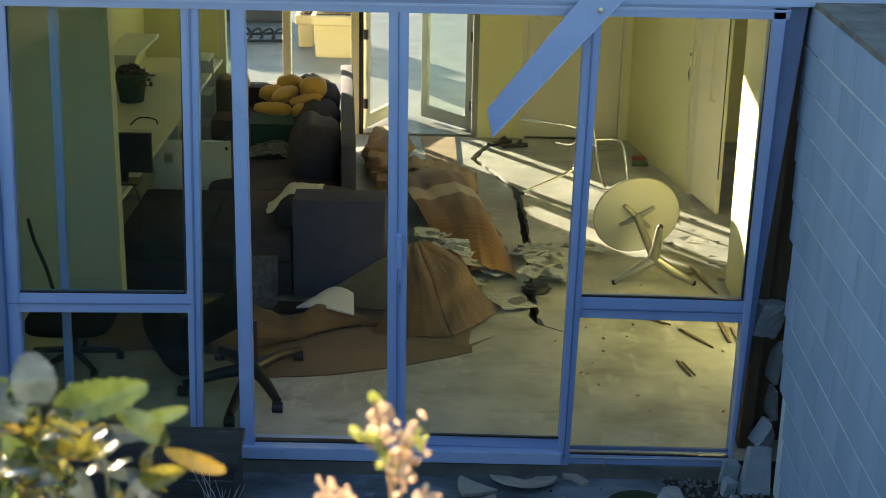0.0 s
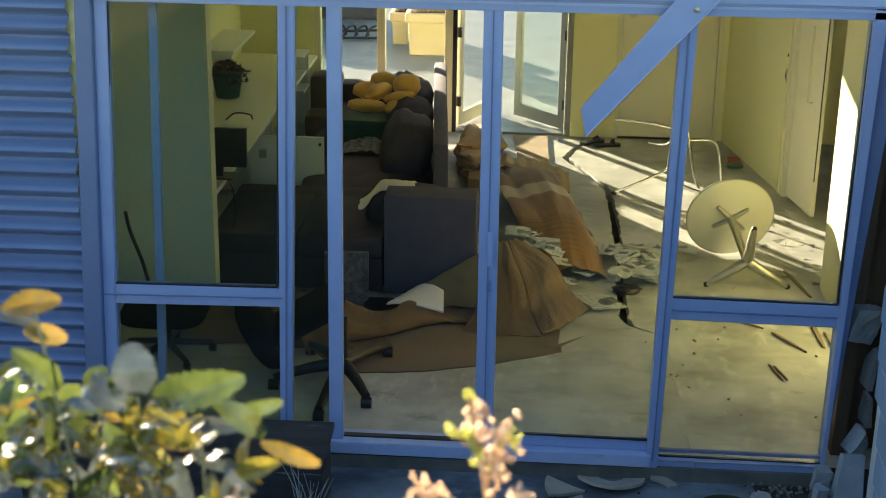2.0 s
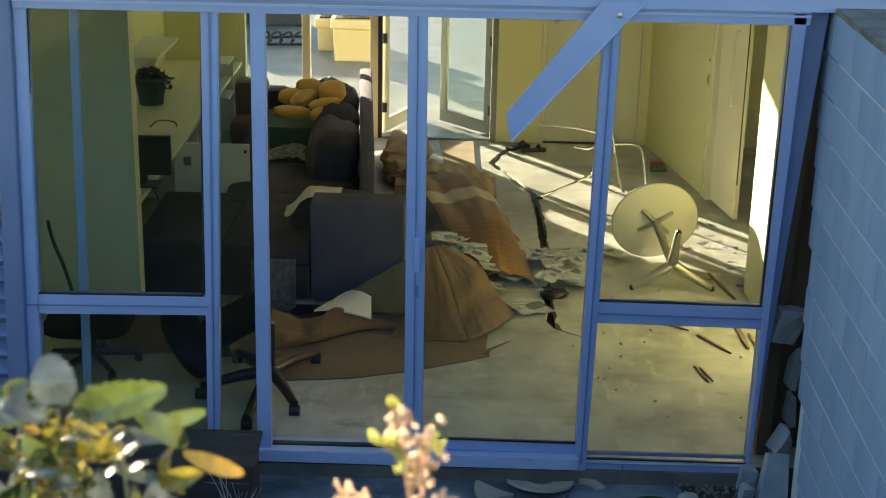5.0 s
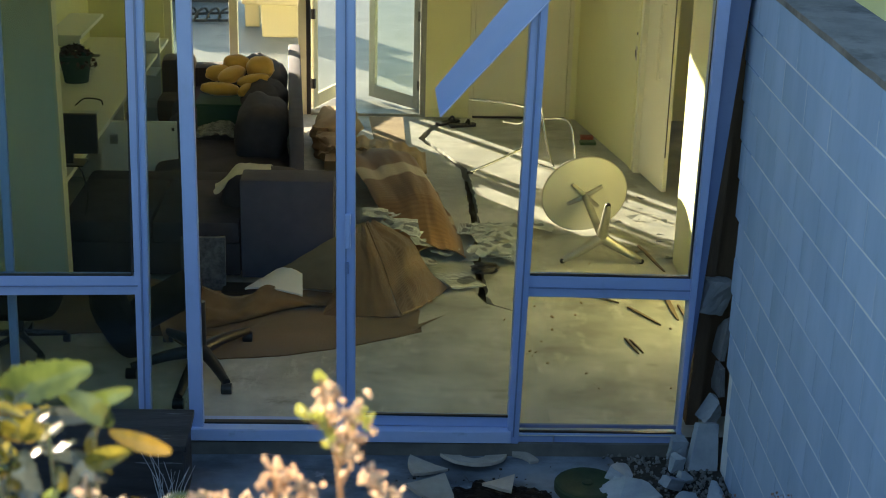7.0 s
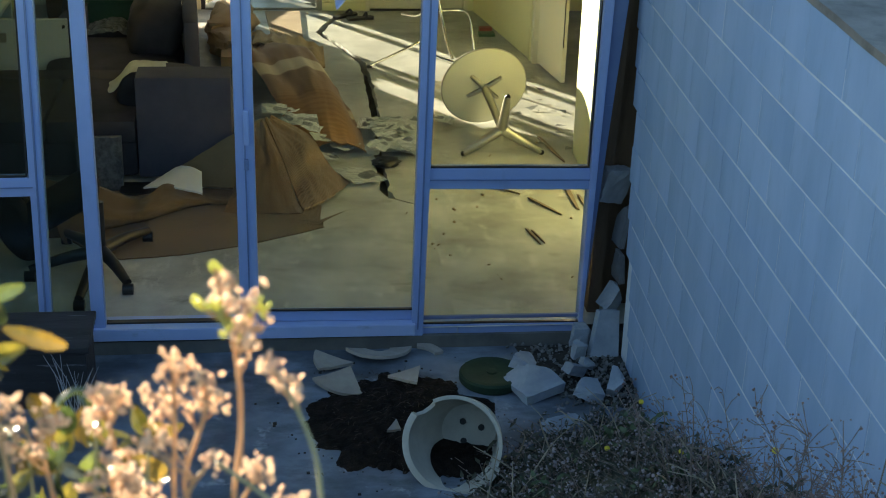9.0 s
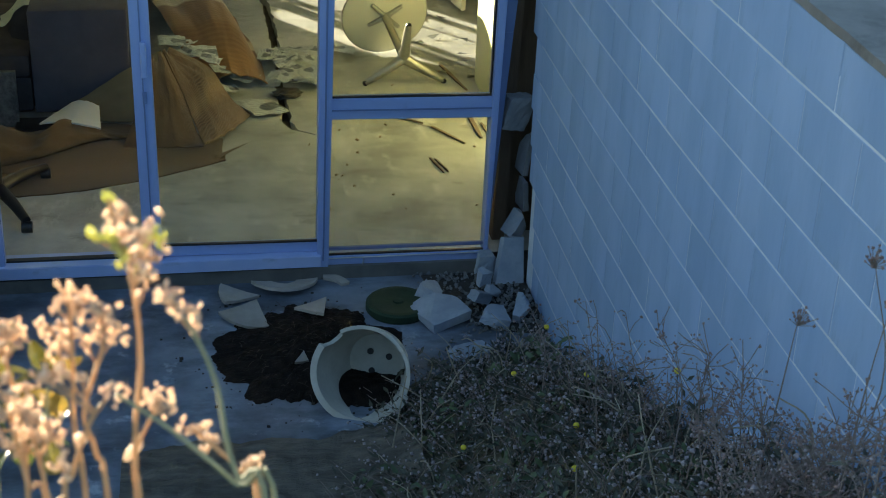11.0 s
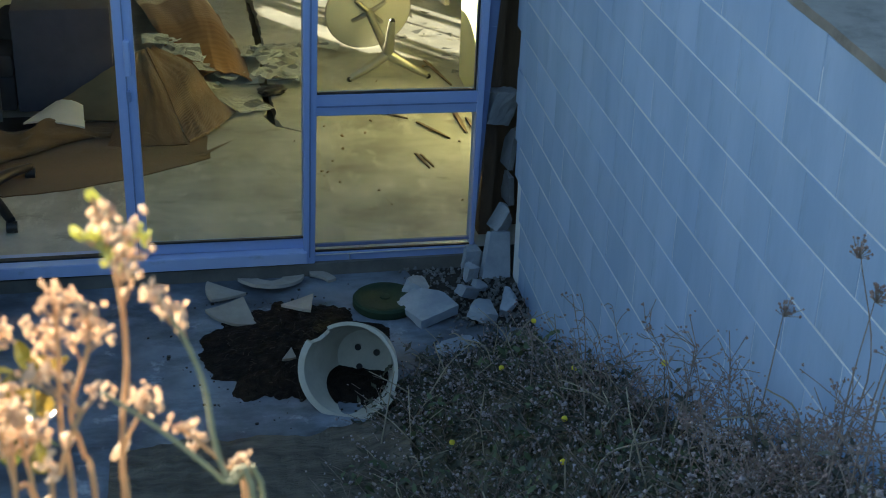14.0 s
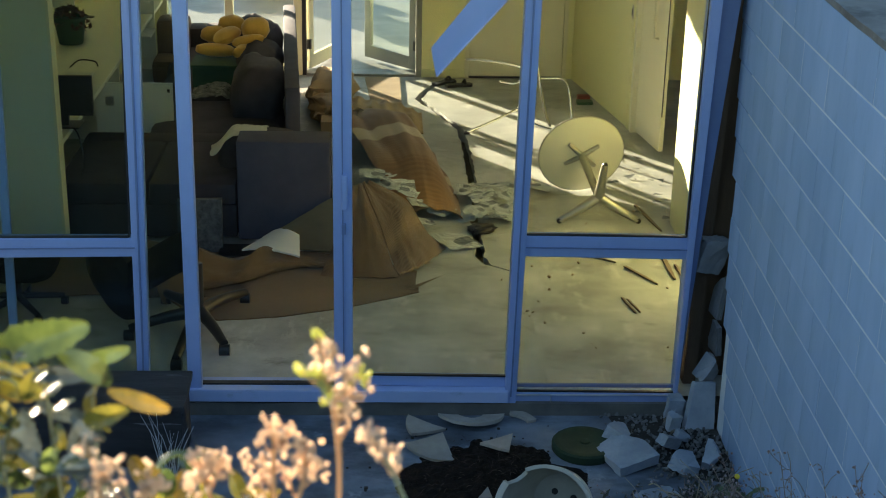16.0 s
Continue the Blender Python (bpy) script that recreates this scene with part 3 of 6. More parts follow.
M_LEAFG = surf("silver_green_leaf", (0.045, 0.065, 0.06), (0.14, 0.16, 0.16), 24, 0.14, 0.4, 120, trans=0.16, rand=0.3, coat=0.8)
M_BUD = surf("peach_seed_bud", (0.7, 0.55, 0.44), (0.88, 0.77, 0.64), 60, 0.5, 0.3, 200, trans=0.72, rand=0.15)
M_BUDG = surf("lime_bud", (0.5, 0.52, 0.16), (0.7, 0.7, 0.34), 60, 0.5, 0.3, 200, trans=0.6)
M_STALK = surf("straw_stalk", (0.5, 0.33, 0.2), (0.62, 0.45, 0.28), 30, 0.6, 0.2, 120, trans=0.35)
M_STALKG = surf("grey_green_stalk", (0.22, 0.23, 0.14), (0.3, 0.3, 0.2), 30, 0.7, 0.2, 120)
M_CONCRETE_FAR = surf("shaded_far_wall", (0.05, 0.055, 0.07), (0.075, 0.08, 0.1), 2, 0.9, 0.1, 20)
M_RED = surf("red_plastic", (0.3, 0.07, 0.05), (0.36, 0.1, 0.07), 10, 0.5, 0.1, 60)
M_GREENP = surf("green_plastic", (0.05, 0.12, 0.06), (0.08, 0.16, 0.08), 10, 0.5, 0.1, 60)
M_CARPET = surf("coir_mat", (0.3, 0.21, 0.12), (0.4, 0.29, 0.17), 8, 0.95, 0.8, 150)


def banded(name, stops, ribs=0.0, axis=1):
    """A woven cloth: colour bands along one axis of the sheet's own map, with ribs."""
    m = surf(name, (0.2, 0.1, 0.04), (0.3, 0.16, 0.07), 4, 0.95, 0.5, 160, sheen=0.2)
    t = m.node_tree
    b = t.nodes["Principled BSDF"]
    at = t.nodes.new("ShaderNodeAttribute")
    at.attribute_name = "weave"
    sep = t.nodes.new("ShaderNodeSeparateXYZ")
    t.links.new(at.outputs["Vector"], sep.inputs[0])
    wn_ = t.nodes.new("ShaderNodeTexNoise")
    wn_.inputs["Scale"].default_value = 9
    t.links.new(at.outputs["Vector"], wn_.inputs["Vector"])
    ad = t.nodes.new("ShaderNodeMath")
    ad.operation = "MULTIPLY_ADD"
    ad.inputs[1].default_value = 0.05 if ribs else 0.014
    t.links.new(wn_.outputs[0], ad.inputs[0])
    t.links.new(sep.outputs[axis], ad.inputs[2])
    cr = t.nodes.new("ShaderNodeValToRGB")
    cr.color_ramp.elements.remove(cr.color_ramp.elements[1])
    cr.color_ramp.elements[0].position, cr.color_ramp.elements[0].color = 0.0, (*stops[0][1], 1)
    for p, c in stops[1:]:
        cr.color_ramp.elements.new(p).color = (*c, 1)
    t.links.new(ad.outputs[0], cr.inputs[0])
    wave = t.nodes.new("ShaderNodeTexWave")
    wave.inputs["Scale"].default_value = ribs or 20
    wave.inputs["Distortion"].default_value = 1.0
    wave.bands_direction = "DIAGONAL" if ribs else "Y"
    t.links.new(at.outputs["Vector"], wave.inputs["Vector"])
    mu = t.nodes.new("ShaderNodeMix")
    mu.data_type, mu.blend_type = "RGBA", "MULTIPLY"
    mu.inputs[0].default_value = 0.6 if ribs else 0.15
    t.links.new(cr.outputs[0], mu.inputs[6])
    t.links.new(wave.outputs[0], mu.inputs[7])
    t.links.new(mu.outputs[2], b.inputs["Base Color"])
    bp = t.nodes.new("ShaderNodeBump")
    bp.inputs["Strength"].default_value = 0.5 if ribs else 0.15
    bp.inputs["Distance"].default_value = 0.006
    t.links.new(wave.outputs[0], bp.inputs["Height"])
    t.links.new(bp.outputs[0], b.inputs["Normal"])
    return m


# woven stripes; the bright last stop paints sunlight on the blanket's far end
M_BLANKET = banded("striped_brown_blanket", [(0.0, (0.4, 0.215, 0.085)), (0.07, (0.36, 0.19, 0.078)), (0.14, (0.26, 0.145, 0.075)), (0.36, (0.27, 0.15, 0.082)), (0.37, (0.6, 0.47, 0.32)), (0.455, (0.6, 0.47, 0.32)), (0.465, (0.26, 0.135, 0.068)), (0.85, (0.28, 0.145, 0.068)), (0.97, (0.6, 0.36, 0.15))])
M_RIBBED = banded("ribbed_brown_rug", [(0.0, (0.34, 0.22, 0.125)), (0.35, (0.23, 0.14, 0.075)), (0.5, (0.4, 0.26, 0.135)), (0.65, (0.22, 0.135, 0.072)), (1.0, (0.32, 0.2, 0.11))], 26)


def newsprint():
    """Newsprint: columns of grey print bars and a coloured block on off-white paper."""
    m = surf("newsprint", (0.6, 0.62, 0.6), (0.76, 0.77, 0.75), 6, 0.8, 0.2, 60, rand=0.15)
    t = m.node_tree
    b = t.nodes["Principled BSDF"]
    src = b.inputs["Base Color"].links[0].from_socket
    at = t.nodes.new("ShaderNodeAttribute")
    at.attribute_name = "weave"
    br = t.nodes.new("ShaderNodeTexBrick")
    br.inputs["Scale"].default_value = 4.0
    br.inputs["Color1"].default_value = (0.16, 0.17, 0.17, 1)
    br.inputs["Color2"].default_value = (0.5, 0.5, 0.48, 1)
    br.inputs["Mortar"].default_value = (1, 1, 1, 1)
    br.inputs["Mortar Size"].default_value = 0.09
    br.inputs["Row Height"].default_value = 0.28
    br.inputs["Brick Width"].default_value = 1.7
    t.links.new(at.outputs["Vector"], br.inputs["Vector"])
    v = t.nodes.new("ShaderNodeTexVoronoi")
    v.distance = "CHEBYCHEV"
    v.inputs["Scale"].default_value = 2.6
    t.links.new(at.outputs["Vector"], v.inputs["Vector"])
    cr = t.nodes.new("ShaderNodeValToRGB")
    cr.color_ramp.interpolation = "CONSTANT"
    cr.color_ramp.elements.new(0.4)
    cr.color_ramp.elements.new(0.7)
    for e, (p, c) in zip(cr.color_ramp.elements, [(0.0, (1, 1, 1)), (0.52, (0.3, 0.52, 0.45)), (0.66, (1, 1, 1)), (0.84, (0.3, 0.31, 0.34))]):
        e.position, e.color = p, (*c, 1)
    sp = t.nodes.new("ShaderNodeSeparateXYZ")
    t.links.new(v.outputs["Color"], sp.inputs[0])
    t.links.new(sp.outputs[0], cr.inputs[0])
    prev = src
    for fac, s in ((0.75, br.outputs[0]), (0.85, cr.outputs[0])):
        mx = t.nodes.new("ShaderNodeMix")
        mx.data_type, mx.blend_type = "RGBA", "MULTIPLY"
        mx.inputs[0].default_value = fac
        t.links.new(prev, mx.inputs[6])
        t.links.new(s, mx.inputs[7])
        prev = mx.outputs[2]
    t.links.new(prev, b.inputs["Base Color"])
    return m


M_NEWS = newsprint()
M_RUST = banded("rust_brown_rug", [(0.0, (0.2, 0.13, 0.07)), (0.4, (0.22, 0.135, 0.07)), (0.75, (0.27, 0.16, 0.078)), (1.0, (0.4, 0.27, 0.165))], 40)
M_OCHRE = banded("ochre_ribbed_rug", [(0.0, (0.21, 0.135, 0.06)), (0.3, (0.27, 0.175, 0.078)), (0.6, (0.2, 0.128, 0.056)), (1.0, (0.25, 0.16, 0.072))], 70)


def bm_woven(f, nu, nv, thick=0.0):
    """A sheet of f(u, v) that keeps its u, v as the attribute weave."""
    bm = bmesh.new()
    lay = bm.verts.layers.float_vector.new("weave")
    g = []
    for i in range(nu + 1):
        col = []
        for j in range(nv + 1):
            v = bm.verts.new(f(i / nu, j / nv))
            v[lay] = Vector((i / nu, j / nv, 0))
            col.append(v)
        g.append(col)
    for i in range(nu):
        for j in range(nv):
            bm.faces.new((g[i][j], g[i + 1][j], g[i + 1][j + 1], g[i][j + 1]))
    if thick:
        bm.normal_update()
        bmesh.ops.solidify(bm, geom=list(bm.faces), thickness=thick)
    return bm


def bm_pillow(c, s, turn=(0, 0, 0), power=0.55, seed=0, crease=0.05, nu=28, nv=18):
    """A stuffed cushion: a squared ball with creases."""
    m = pose(*c, *turn)
    r = seed * 7.3

    def sg(a):
        return math.copysign(abs(a) ** power, a)

    bm = bmesh.new()
    g = []
    for j in range(nv + 1):
        ph = math.pi * (j / nv - 0.5)
        row = []
        for i in range(nu):
            th = 2 * math.pi * i / nu
            p = Vector((sg(math.cos(ph)) * sg(math.cos(th)), sg(math.cos(ph)) * sg(math.sin(th)), math.copysign(abs(math.sin(ph)) ** 0.9, math.sin(ph))))
            k = 1 + crease * noise.noise(p * 2.2 + Vector((r, r, r))) + crease * 0.5 * noise.noise(p * 6 + Vector((r, 0, r)))
            row.append(bm.verts.new(m @ Vector((p.x * s[0] * k, p.y * s[1] * k, p.z * s[2] * k))))
        g.append(row)
    for j in range(nv):
        for i in range(nu):
            bm.faces.new((g[j][i], g[j][(i + 1) % nu], g[j + 1][(i + 1) % nu], g[j + 1][i]))
    bmesh.ops.remove_doubles(bm, verts=list(bm.verts), dist=0.0005)
    return bm


def lerp(table, x):
    """Piecewise-linear reading of a table of (x, y)."""
    for (xa, ya), (xb, yb) in zip(table, table[1:]):
        if x <= xb:
            return ya + (yb - ya) * (x - xa) / (xb - xa)
    return table[-1][1]


# ---- back glazing and doors ----
def build_back():
    w = thing("window_2", (-1.5, 14.15, 0), "grey aluminium framed glazing onto the yard", "window")
    tagged(w, kind="structure")
    for a, b in ((-2.2, -2.13), (-1.57, -1.49), (-0.9, -0.82)):
        part("post", bm_box(a, b, 14.12, 14.24, 0, 2.42, 0.006), M_CREAM, w)
    part("head", bm_box(-2.13, -0.9, 14.12, 14.24, 2.34, 2.42, 0.006), M_CREAM, w)
    part("sill", bm_box(-2.13, -0.9, 14.11, 14.25, 0.0, 0.09, 0.006), M_CREAM, w)
    part("pane", bm_box(-2.13, -1.57, 14.17, 14.176, 0.09, 2.34), M_GLASS, w).visible_shadow = False
    part("pane", bm_box(-1.49, -0.9, 14.17, 14.176, 0.09, 2.34), M_GLASS, w).visible_shadow = False
    d = thing("door_1", (-0.25, 14.15, 0), "pair of glazed aluminium doors, both swung open to the yard", "glazed door")
    tagged(d, kind="structure")
    part("jamb", bm_box(-0.82, -0.78, 14.12, 14.24, 0, 2.42, 0.005), M_BLACK, d)
    part("jamb", bm_box(0.3, 0.36, 14.09, 14.25, 0, 2.42, 0.005), M_ALU, d)
    part("head", bm_box(-0.78, 0.3, 14.12, 14.24, 2.36, 2.42, 0.005), M_ALU, d)
    part("threshold", bm_box(-0.78, 0.3, 14.1, 14.3, 0.0, 0.025, 0.005), M_ALU, d)
    for hinge, tip, mat_ in (((-0.77, 14.27), (-0.47, 14.98), M_CREAM), ((0.31, 14.25), (-0.2, 14.83), M_ALU)):
        v = Vector((tip[0] - hinge[0], tip[1] - hinge[1], 0))
        L = v.length
        m = pose(hinge[0], hinge[1], 0.03, 0, 0, math.degrees(math.atan2(v.y, v.x)))
        leaf = bm_box(0, 0.09, -0.02, 0.02, 0, 2.3, 0.004)
        bm_box(L - 0.09, L, -0.02, 0.02, 0, 2.3, 0.004, leaf)
        bm_box(0.09, L - 0.09, -0.02, 0.02, 0, 0.13, 0.004, leaf)
        bm_box(0.09, L - 0.09, -0.02, 0.02, 2.2, 2.3, 0.004, leaf)
        leaf.transform(m)
        lf = part("leaf", leaf, mat_, d)
        gl = bm_box(0.09, L - 0.09, -0.004, 0.004, 0.13, 2.2)
        gl.transform(m)
        part("pane", gl, M_GLASS, lf).visible_shadow = False
        hb = bm_box(-0.015, 0.02, -0.03, 0.03, 0.2, 0.3, 0.004)
        bm_box(-0.015, 0.02, -0.03, 0.03, 0.9, 1.0, 0.004, hb)
        hb.transform(m)
        part("hinge", hb, M_BLACK, lf)
    # flush door in the back wall
    f = thing("door_2", (1.3, 14.12, 0), "closed flush cream door in a slim frame", "door")
    tagged(f, kind="structure")
    part("frame", bm_box(0.79, 0.83, 14.07, 14.2, 0, 2.1, 0.004), M_CREAM, f)
    part("frame", bm_box(1.76, 1.8, 14.07, 14.2, 0, 2.1, 0.004), M_CREAM, f)
    part("frame", bm_box(0.79, 1.8, 14.07, 14.2, 2.1, 2.42, 0.004), M_CREAM, f)
    # black boxes added behind the leaf's gaps to block light from the yard
    part("door_stop", bm_box(0.82, 0.86, 14.135, 14.2, 0, 2.1), M_BLACK, f)
    part("door_stop", bm_box(1.73, 1.77, 14.135, 14.2, 0, 2.1), M_BLACK, f)
    lf = part("leaf", bm_box(0.834, 1.756, 14.09, 14.13, 0.02, 2.09, 0.003), M_CREAM, f)
    part("lock", bm_box(0.9, 0.95, 14.07, 14.09, 1.2, 1.27, 0.008), M_STEEL, lf)
    part("threshold", bm_box(0.83, 1.76, 14.08, 14.16, 0.0, 0.018, 0.003), M_BLACK, f)
    # door frame in the side wall, its leaf ajar
    s = thing("door_3", (2.16, 12.3, 0), "cream side door left ajar in a lime frame", "door")
    tagged(s, kind="structure")
    part("jamb", bm_prism([(2.148, 12.34), (2.33, 12.34), (2.32, 12.45), (2.146, 12.45)], 0, 2.3), M_WALL, s)
    # a black box in the gap stands for its shade
    part("seal", bm_box(2.1495, 2.3, 12.451, 12.474, 0.0, 2.3), M_BLACK, s, "black strip standing for the shaded gap beside the frame")
    st = part("stop", bm_prism([(2.16, 12.24), (2.28, 12.24), (2.28, 12.337), (2.16, 12.337)], 0, 2.3), M_CREAM, s)
    part("strike_plate", bm_box(2.138, 2.147, 12.37, 12.42, 0.98, 1.1, 0.002), M_STEEL, st)
    # small black blocks paint the dark of the strike holes
    part("strike_hole", bm_box(2.132, 2.138, 12.385, 12.405, 1.01, 1.07, 0.001), M_BLACK, st)
    part("strike_hole", bm_box(2.138, 2.147, 12.385, 12.41, 1.2, 1.225, 0.002), M_BLACK, st)
    m = pose(2.215, 12.2, 0.03, 0, 0, math.degrees(math.atan2(-0.79, 0.13)))
    lfb = bm_box(0, 0.62, -0.02, 0.02, 0, 2.2, 0.003)
    lfb.transform(m)
    lf = part("leaf", lfb, M_CREAM, s)
    h = bm_tube([(0.42, -0.02, 0.92), (0.42, -0.06, 0.92), (0.42, -0.06, 1.55), (0.42, -0.02, 1.55)], 0.011)
    h.transform(m)
    part("pull_handle", h, M_CREAM, lf)
    # narrow black strip along the leaf's free edge
    ed = bm_box(0.6205, 0.624, -0.018, -0.008, 0.3, 1.9)
    ed.transform(m)
    part("edge_seal", ed, M_BLACK, lf)


build_back()
structure("wall_cavity", bm_bar(1.675, 2.1, 1.72, 2.1, -0.3, 2.58, 7.42, 7.5, 0), M_DARK, "dark timber framing bared beside the window", "timber framing")
structure("wall_cavity_stud", bm_bar(1.685, 1.755, 1.76, 1.83, -0.2, 2.6, 7.31, 7.4, 0.004), M_DARK, "brown timber stud beside the window", "timber stud")
# added out of view, closes the front up to the raised roof
structure("wall_above_right", bm_box(1.72, 4.4, 7.3, 7.45, 2.47, 3.6), M_FRAME, "unseen wall above the side room, up to the raised roof", "wall")
structure("baseboard", bm_box(0.36, 0.79, 14.085, 14.1, 0.0, 0.08, 0.003), M_WALL, "lime painted baseboard", "baseboard")


# ---- sofas and their cushions ----
def build_sofas():
    a = thing("sofa", (-1.3, 10.0, 0), "charcoal fabric corner sofa standing across the room", "sofa")
    part("base", bm_box(-2.25, -1.02, 9.5, 10.55, 0.03, 0.27, 0.02), M_FABRIC, a, smooth=True)
    part("seat_cushion", bm_box(-1.62, -1.02, 9.48, 10.5, 0.27, 0.43, 0.035), M_FABRIC, a, smooth=True)
    part("seat_cushion", bm_box(-2.25, -1.63, 9.48, 10.5, 0.27, 0.43, 0.035), M_FABRIC, a, smooth=True)
    part("arm", bm_box(-1.01, -0.37, 9.46, 9.74, 0.03, 0.74, 0.02), M_FABRIC2, a, "slate-blue fabric end panel", smooth=True)
    part("back", bm_box(-2.25, -0.95, 10.45, 10.68, 0.1, 0.44, 0.04), M_FABRIC, a, smooth=True)
    part("bolster", bm_pillow((-0.88, 9.98, 0.5), (0.31, 0.2, 0.17), (0, 0, 0), 0.6, 3), M_FABRIC, a, smooth=True)
    b = thing("sofa", (-0.64, 10.7, 0), "long charcoal sofa with its back to the glazed doors' path", "sofa")
    part("base", bm_box(-1.75, -0.78, 10.72, 13.75, 0.04, 0.26, 0.02), M_FABRIC, b, smooth=True)
    for y0 in (10.72, 11.73, 12.74):
        part("seat_cushion", bm_pillow((-1.29, y0 + 0.5, 0.34), (0.52, 0.52, 0.1), (0, 0, 0), 0.3, int(y0)), M_FABRIC, b, smooth=True)
    part("back", bm_box(-0.76, -0.645, 10.7, 13.75, 0.04, 0.79, 0.03), M_FABRIC2, b, smooth=True)
    part("arm", bm_box(-1.78, -0.8, 13.5, 13.76, 0.04, 0.62, 0.05), M_FABRIC, b, smooth=True)
    part("back_cushion", bm_pillow((-0.98, 11.45, 0.57), (0.21, 0.4, 0.25), (0, 14, 0), 0.5, 5, 0.08), M_FABRIC, b, smooth=True)
    part("back_cushion", bm_pillow((-1.0, 12.9, 0.62), (0.22, 0.42, 0.2), (0, 24, 0), 0.55, 8, 0.12), M_FABRIC, b, smooth=True)
    part("back_cushion", bm_pillow((-0.98, 12.25, 0.56), (0.2, 0.36, 0.22), (0, 18, 0), 0.55, 9, 0.12), M_FABRIC, b, smooth=True)
    b.matrix_basis = pose(-0.64, 10.7, 0, 0, 0, 4.0)
    # a knotted plush cushion lies on top
    pc = thing("plush_cushion", (-1.32, 12.3, 0.64), "mustard yellow knotted plush cushion lying on the sofa", "cushion")
    for c, s, t in (((-1.45, 12.2, 0.71), (0.17, 0.07, 0.055), (0, 6, 8)), ((-1.36, 12.36, 0.8), (0.09, 0.15, 0.06), (10, 0, -30)), ((-1.12, 12.42, 0.85), (0.12, 0.11, 0.1), (0, 0, 0)), ((-1.2, 12.14, 0.72), (0.055, 0.14, 0.055), (0, 0, -28)), ((-1.34, 12.56, 0.85), (0.12, 0.09, 0.08), (0, 0, 10)), ((-1.17, 12.22, 0.79), (0.14, 0.06, 0.045), (0, -8, 16)), ((-1.48, 12.45, 0.79), (0.12, 0.08, 0.07), (0, 0, 24))):
        part("knot_loop", bm_pillow(c, s, t, 0.85, c[0] * 9, 0.1, 20, 12), M_YELLOW, pc, smooth=True)
    bin_ = thing("storage_tub", (-1.38, 12.15, 0.44), "dark green plastic tub on the sofa seat", "tub")
    part("body", bm_box(-1.62, -1.22, 11.95, 12.3, 0.43, 0.62, 0.02), M_GREENBIN, bin_)
    part("rim", bm_box(-1.635, -1.205, 11.935, 12.315, 0.62, 0.64, 0.006), M_GREENBIN, bin_)
    bag = bm_sheet(lambda u, v: (-1.6 + 0.38 * u, 11.55 + 0.4 * v, 0.445 + 0.06 * abs(wob(u * 5, v * 5, 2)) + 0.03 * math.sin(math.pi * u)), 24, 24, 0.004)
    solid("plastic_bag", bag, M_PLASTIC, "crumpled clear plastic wrapping on the sofa seat", "plastic bag")
    def drape(u, v):
        x = -1.23 + 0.4 * u + 0.03 * wob(v * 3, 0, 1)
        return (x, 9.84 + 0.24 * v + 0.03 * wob(u * 4, 0, 7), 0.52 + 0.155 * sstep(0.0, 0.45, u) - 0.01 * u + 0.03 * math.sin(math.pi * v) + 0.014 * wob(u * 6, v * 6, 4) + 0.008 * wob(u * 14, v * 14, 2))

    cloth = bm_sheet(drape, 28, 18, 0.004)
    solid("cloth", cloth, surf("pale_green_cloth", (0.6, 0.59, 0.47), (0.7, 0.69, 0.56), 8, 0.9, 0.4, 120), "pale yellow-green cloth draped over the sofa bolster", "cloth", smooth=True)


build_sofas()


def build_wicker():
    w = thing("armchair", (-1.98, 13.35, 0), "brown woven wicker armchair beside the sofa", "armchair")
    part("back", bm_box(-2.12, -1.82, 13.3, 13.6, 0.3, 0.72, 0.06), M_WICKER, w, smooth=True)
    part("seat", bm_box(-2.12, -1.8, 12.95, 13.3, 0.2, 0.42, 0.05), M_WICKER, w, smooth=True)
    part("skirt", bm_box(-2.12, -1.8, 12.95, 13.6, 0.0, 0.2, 0.02), M_WICKER, w)


build_wicker()


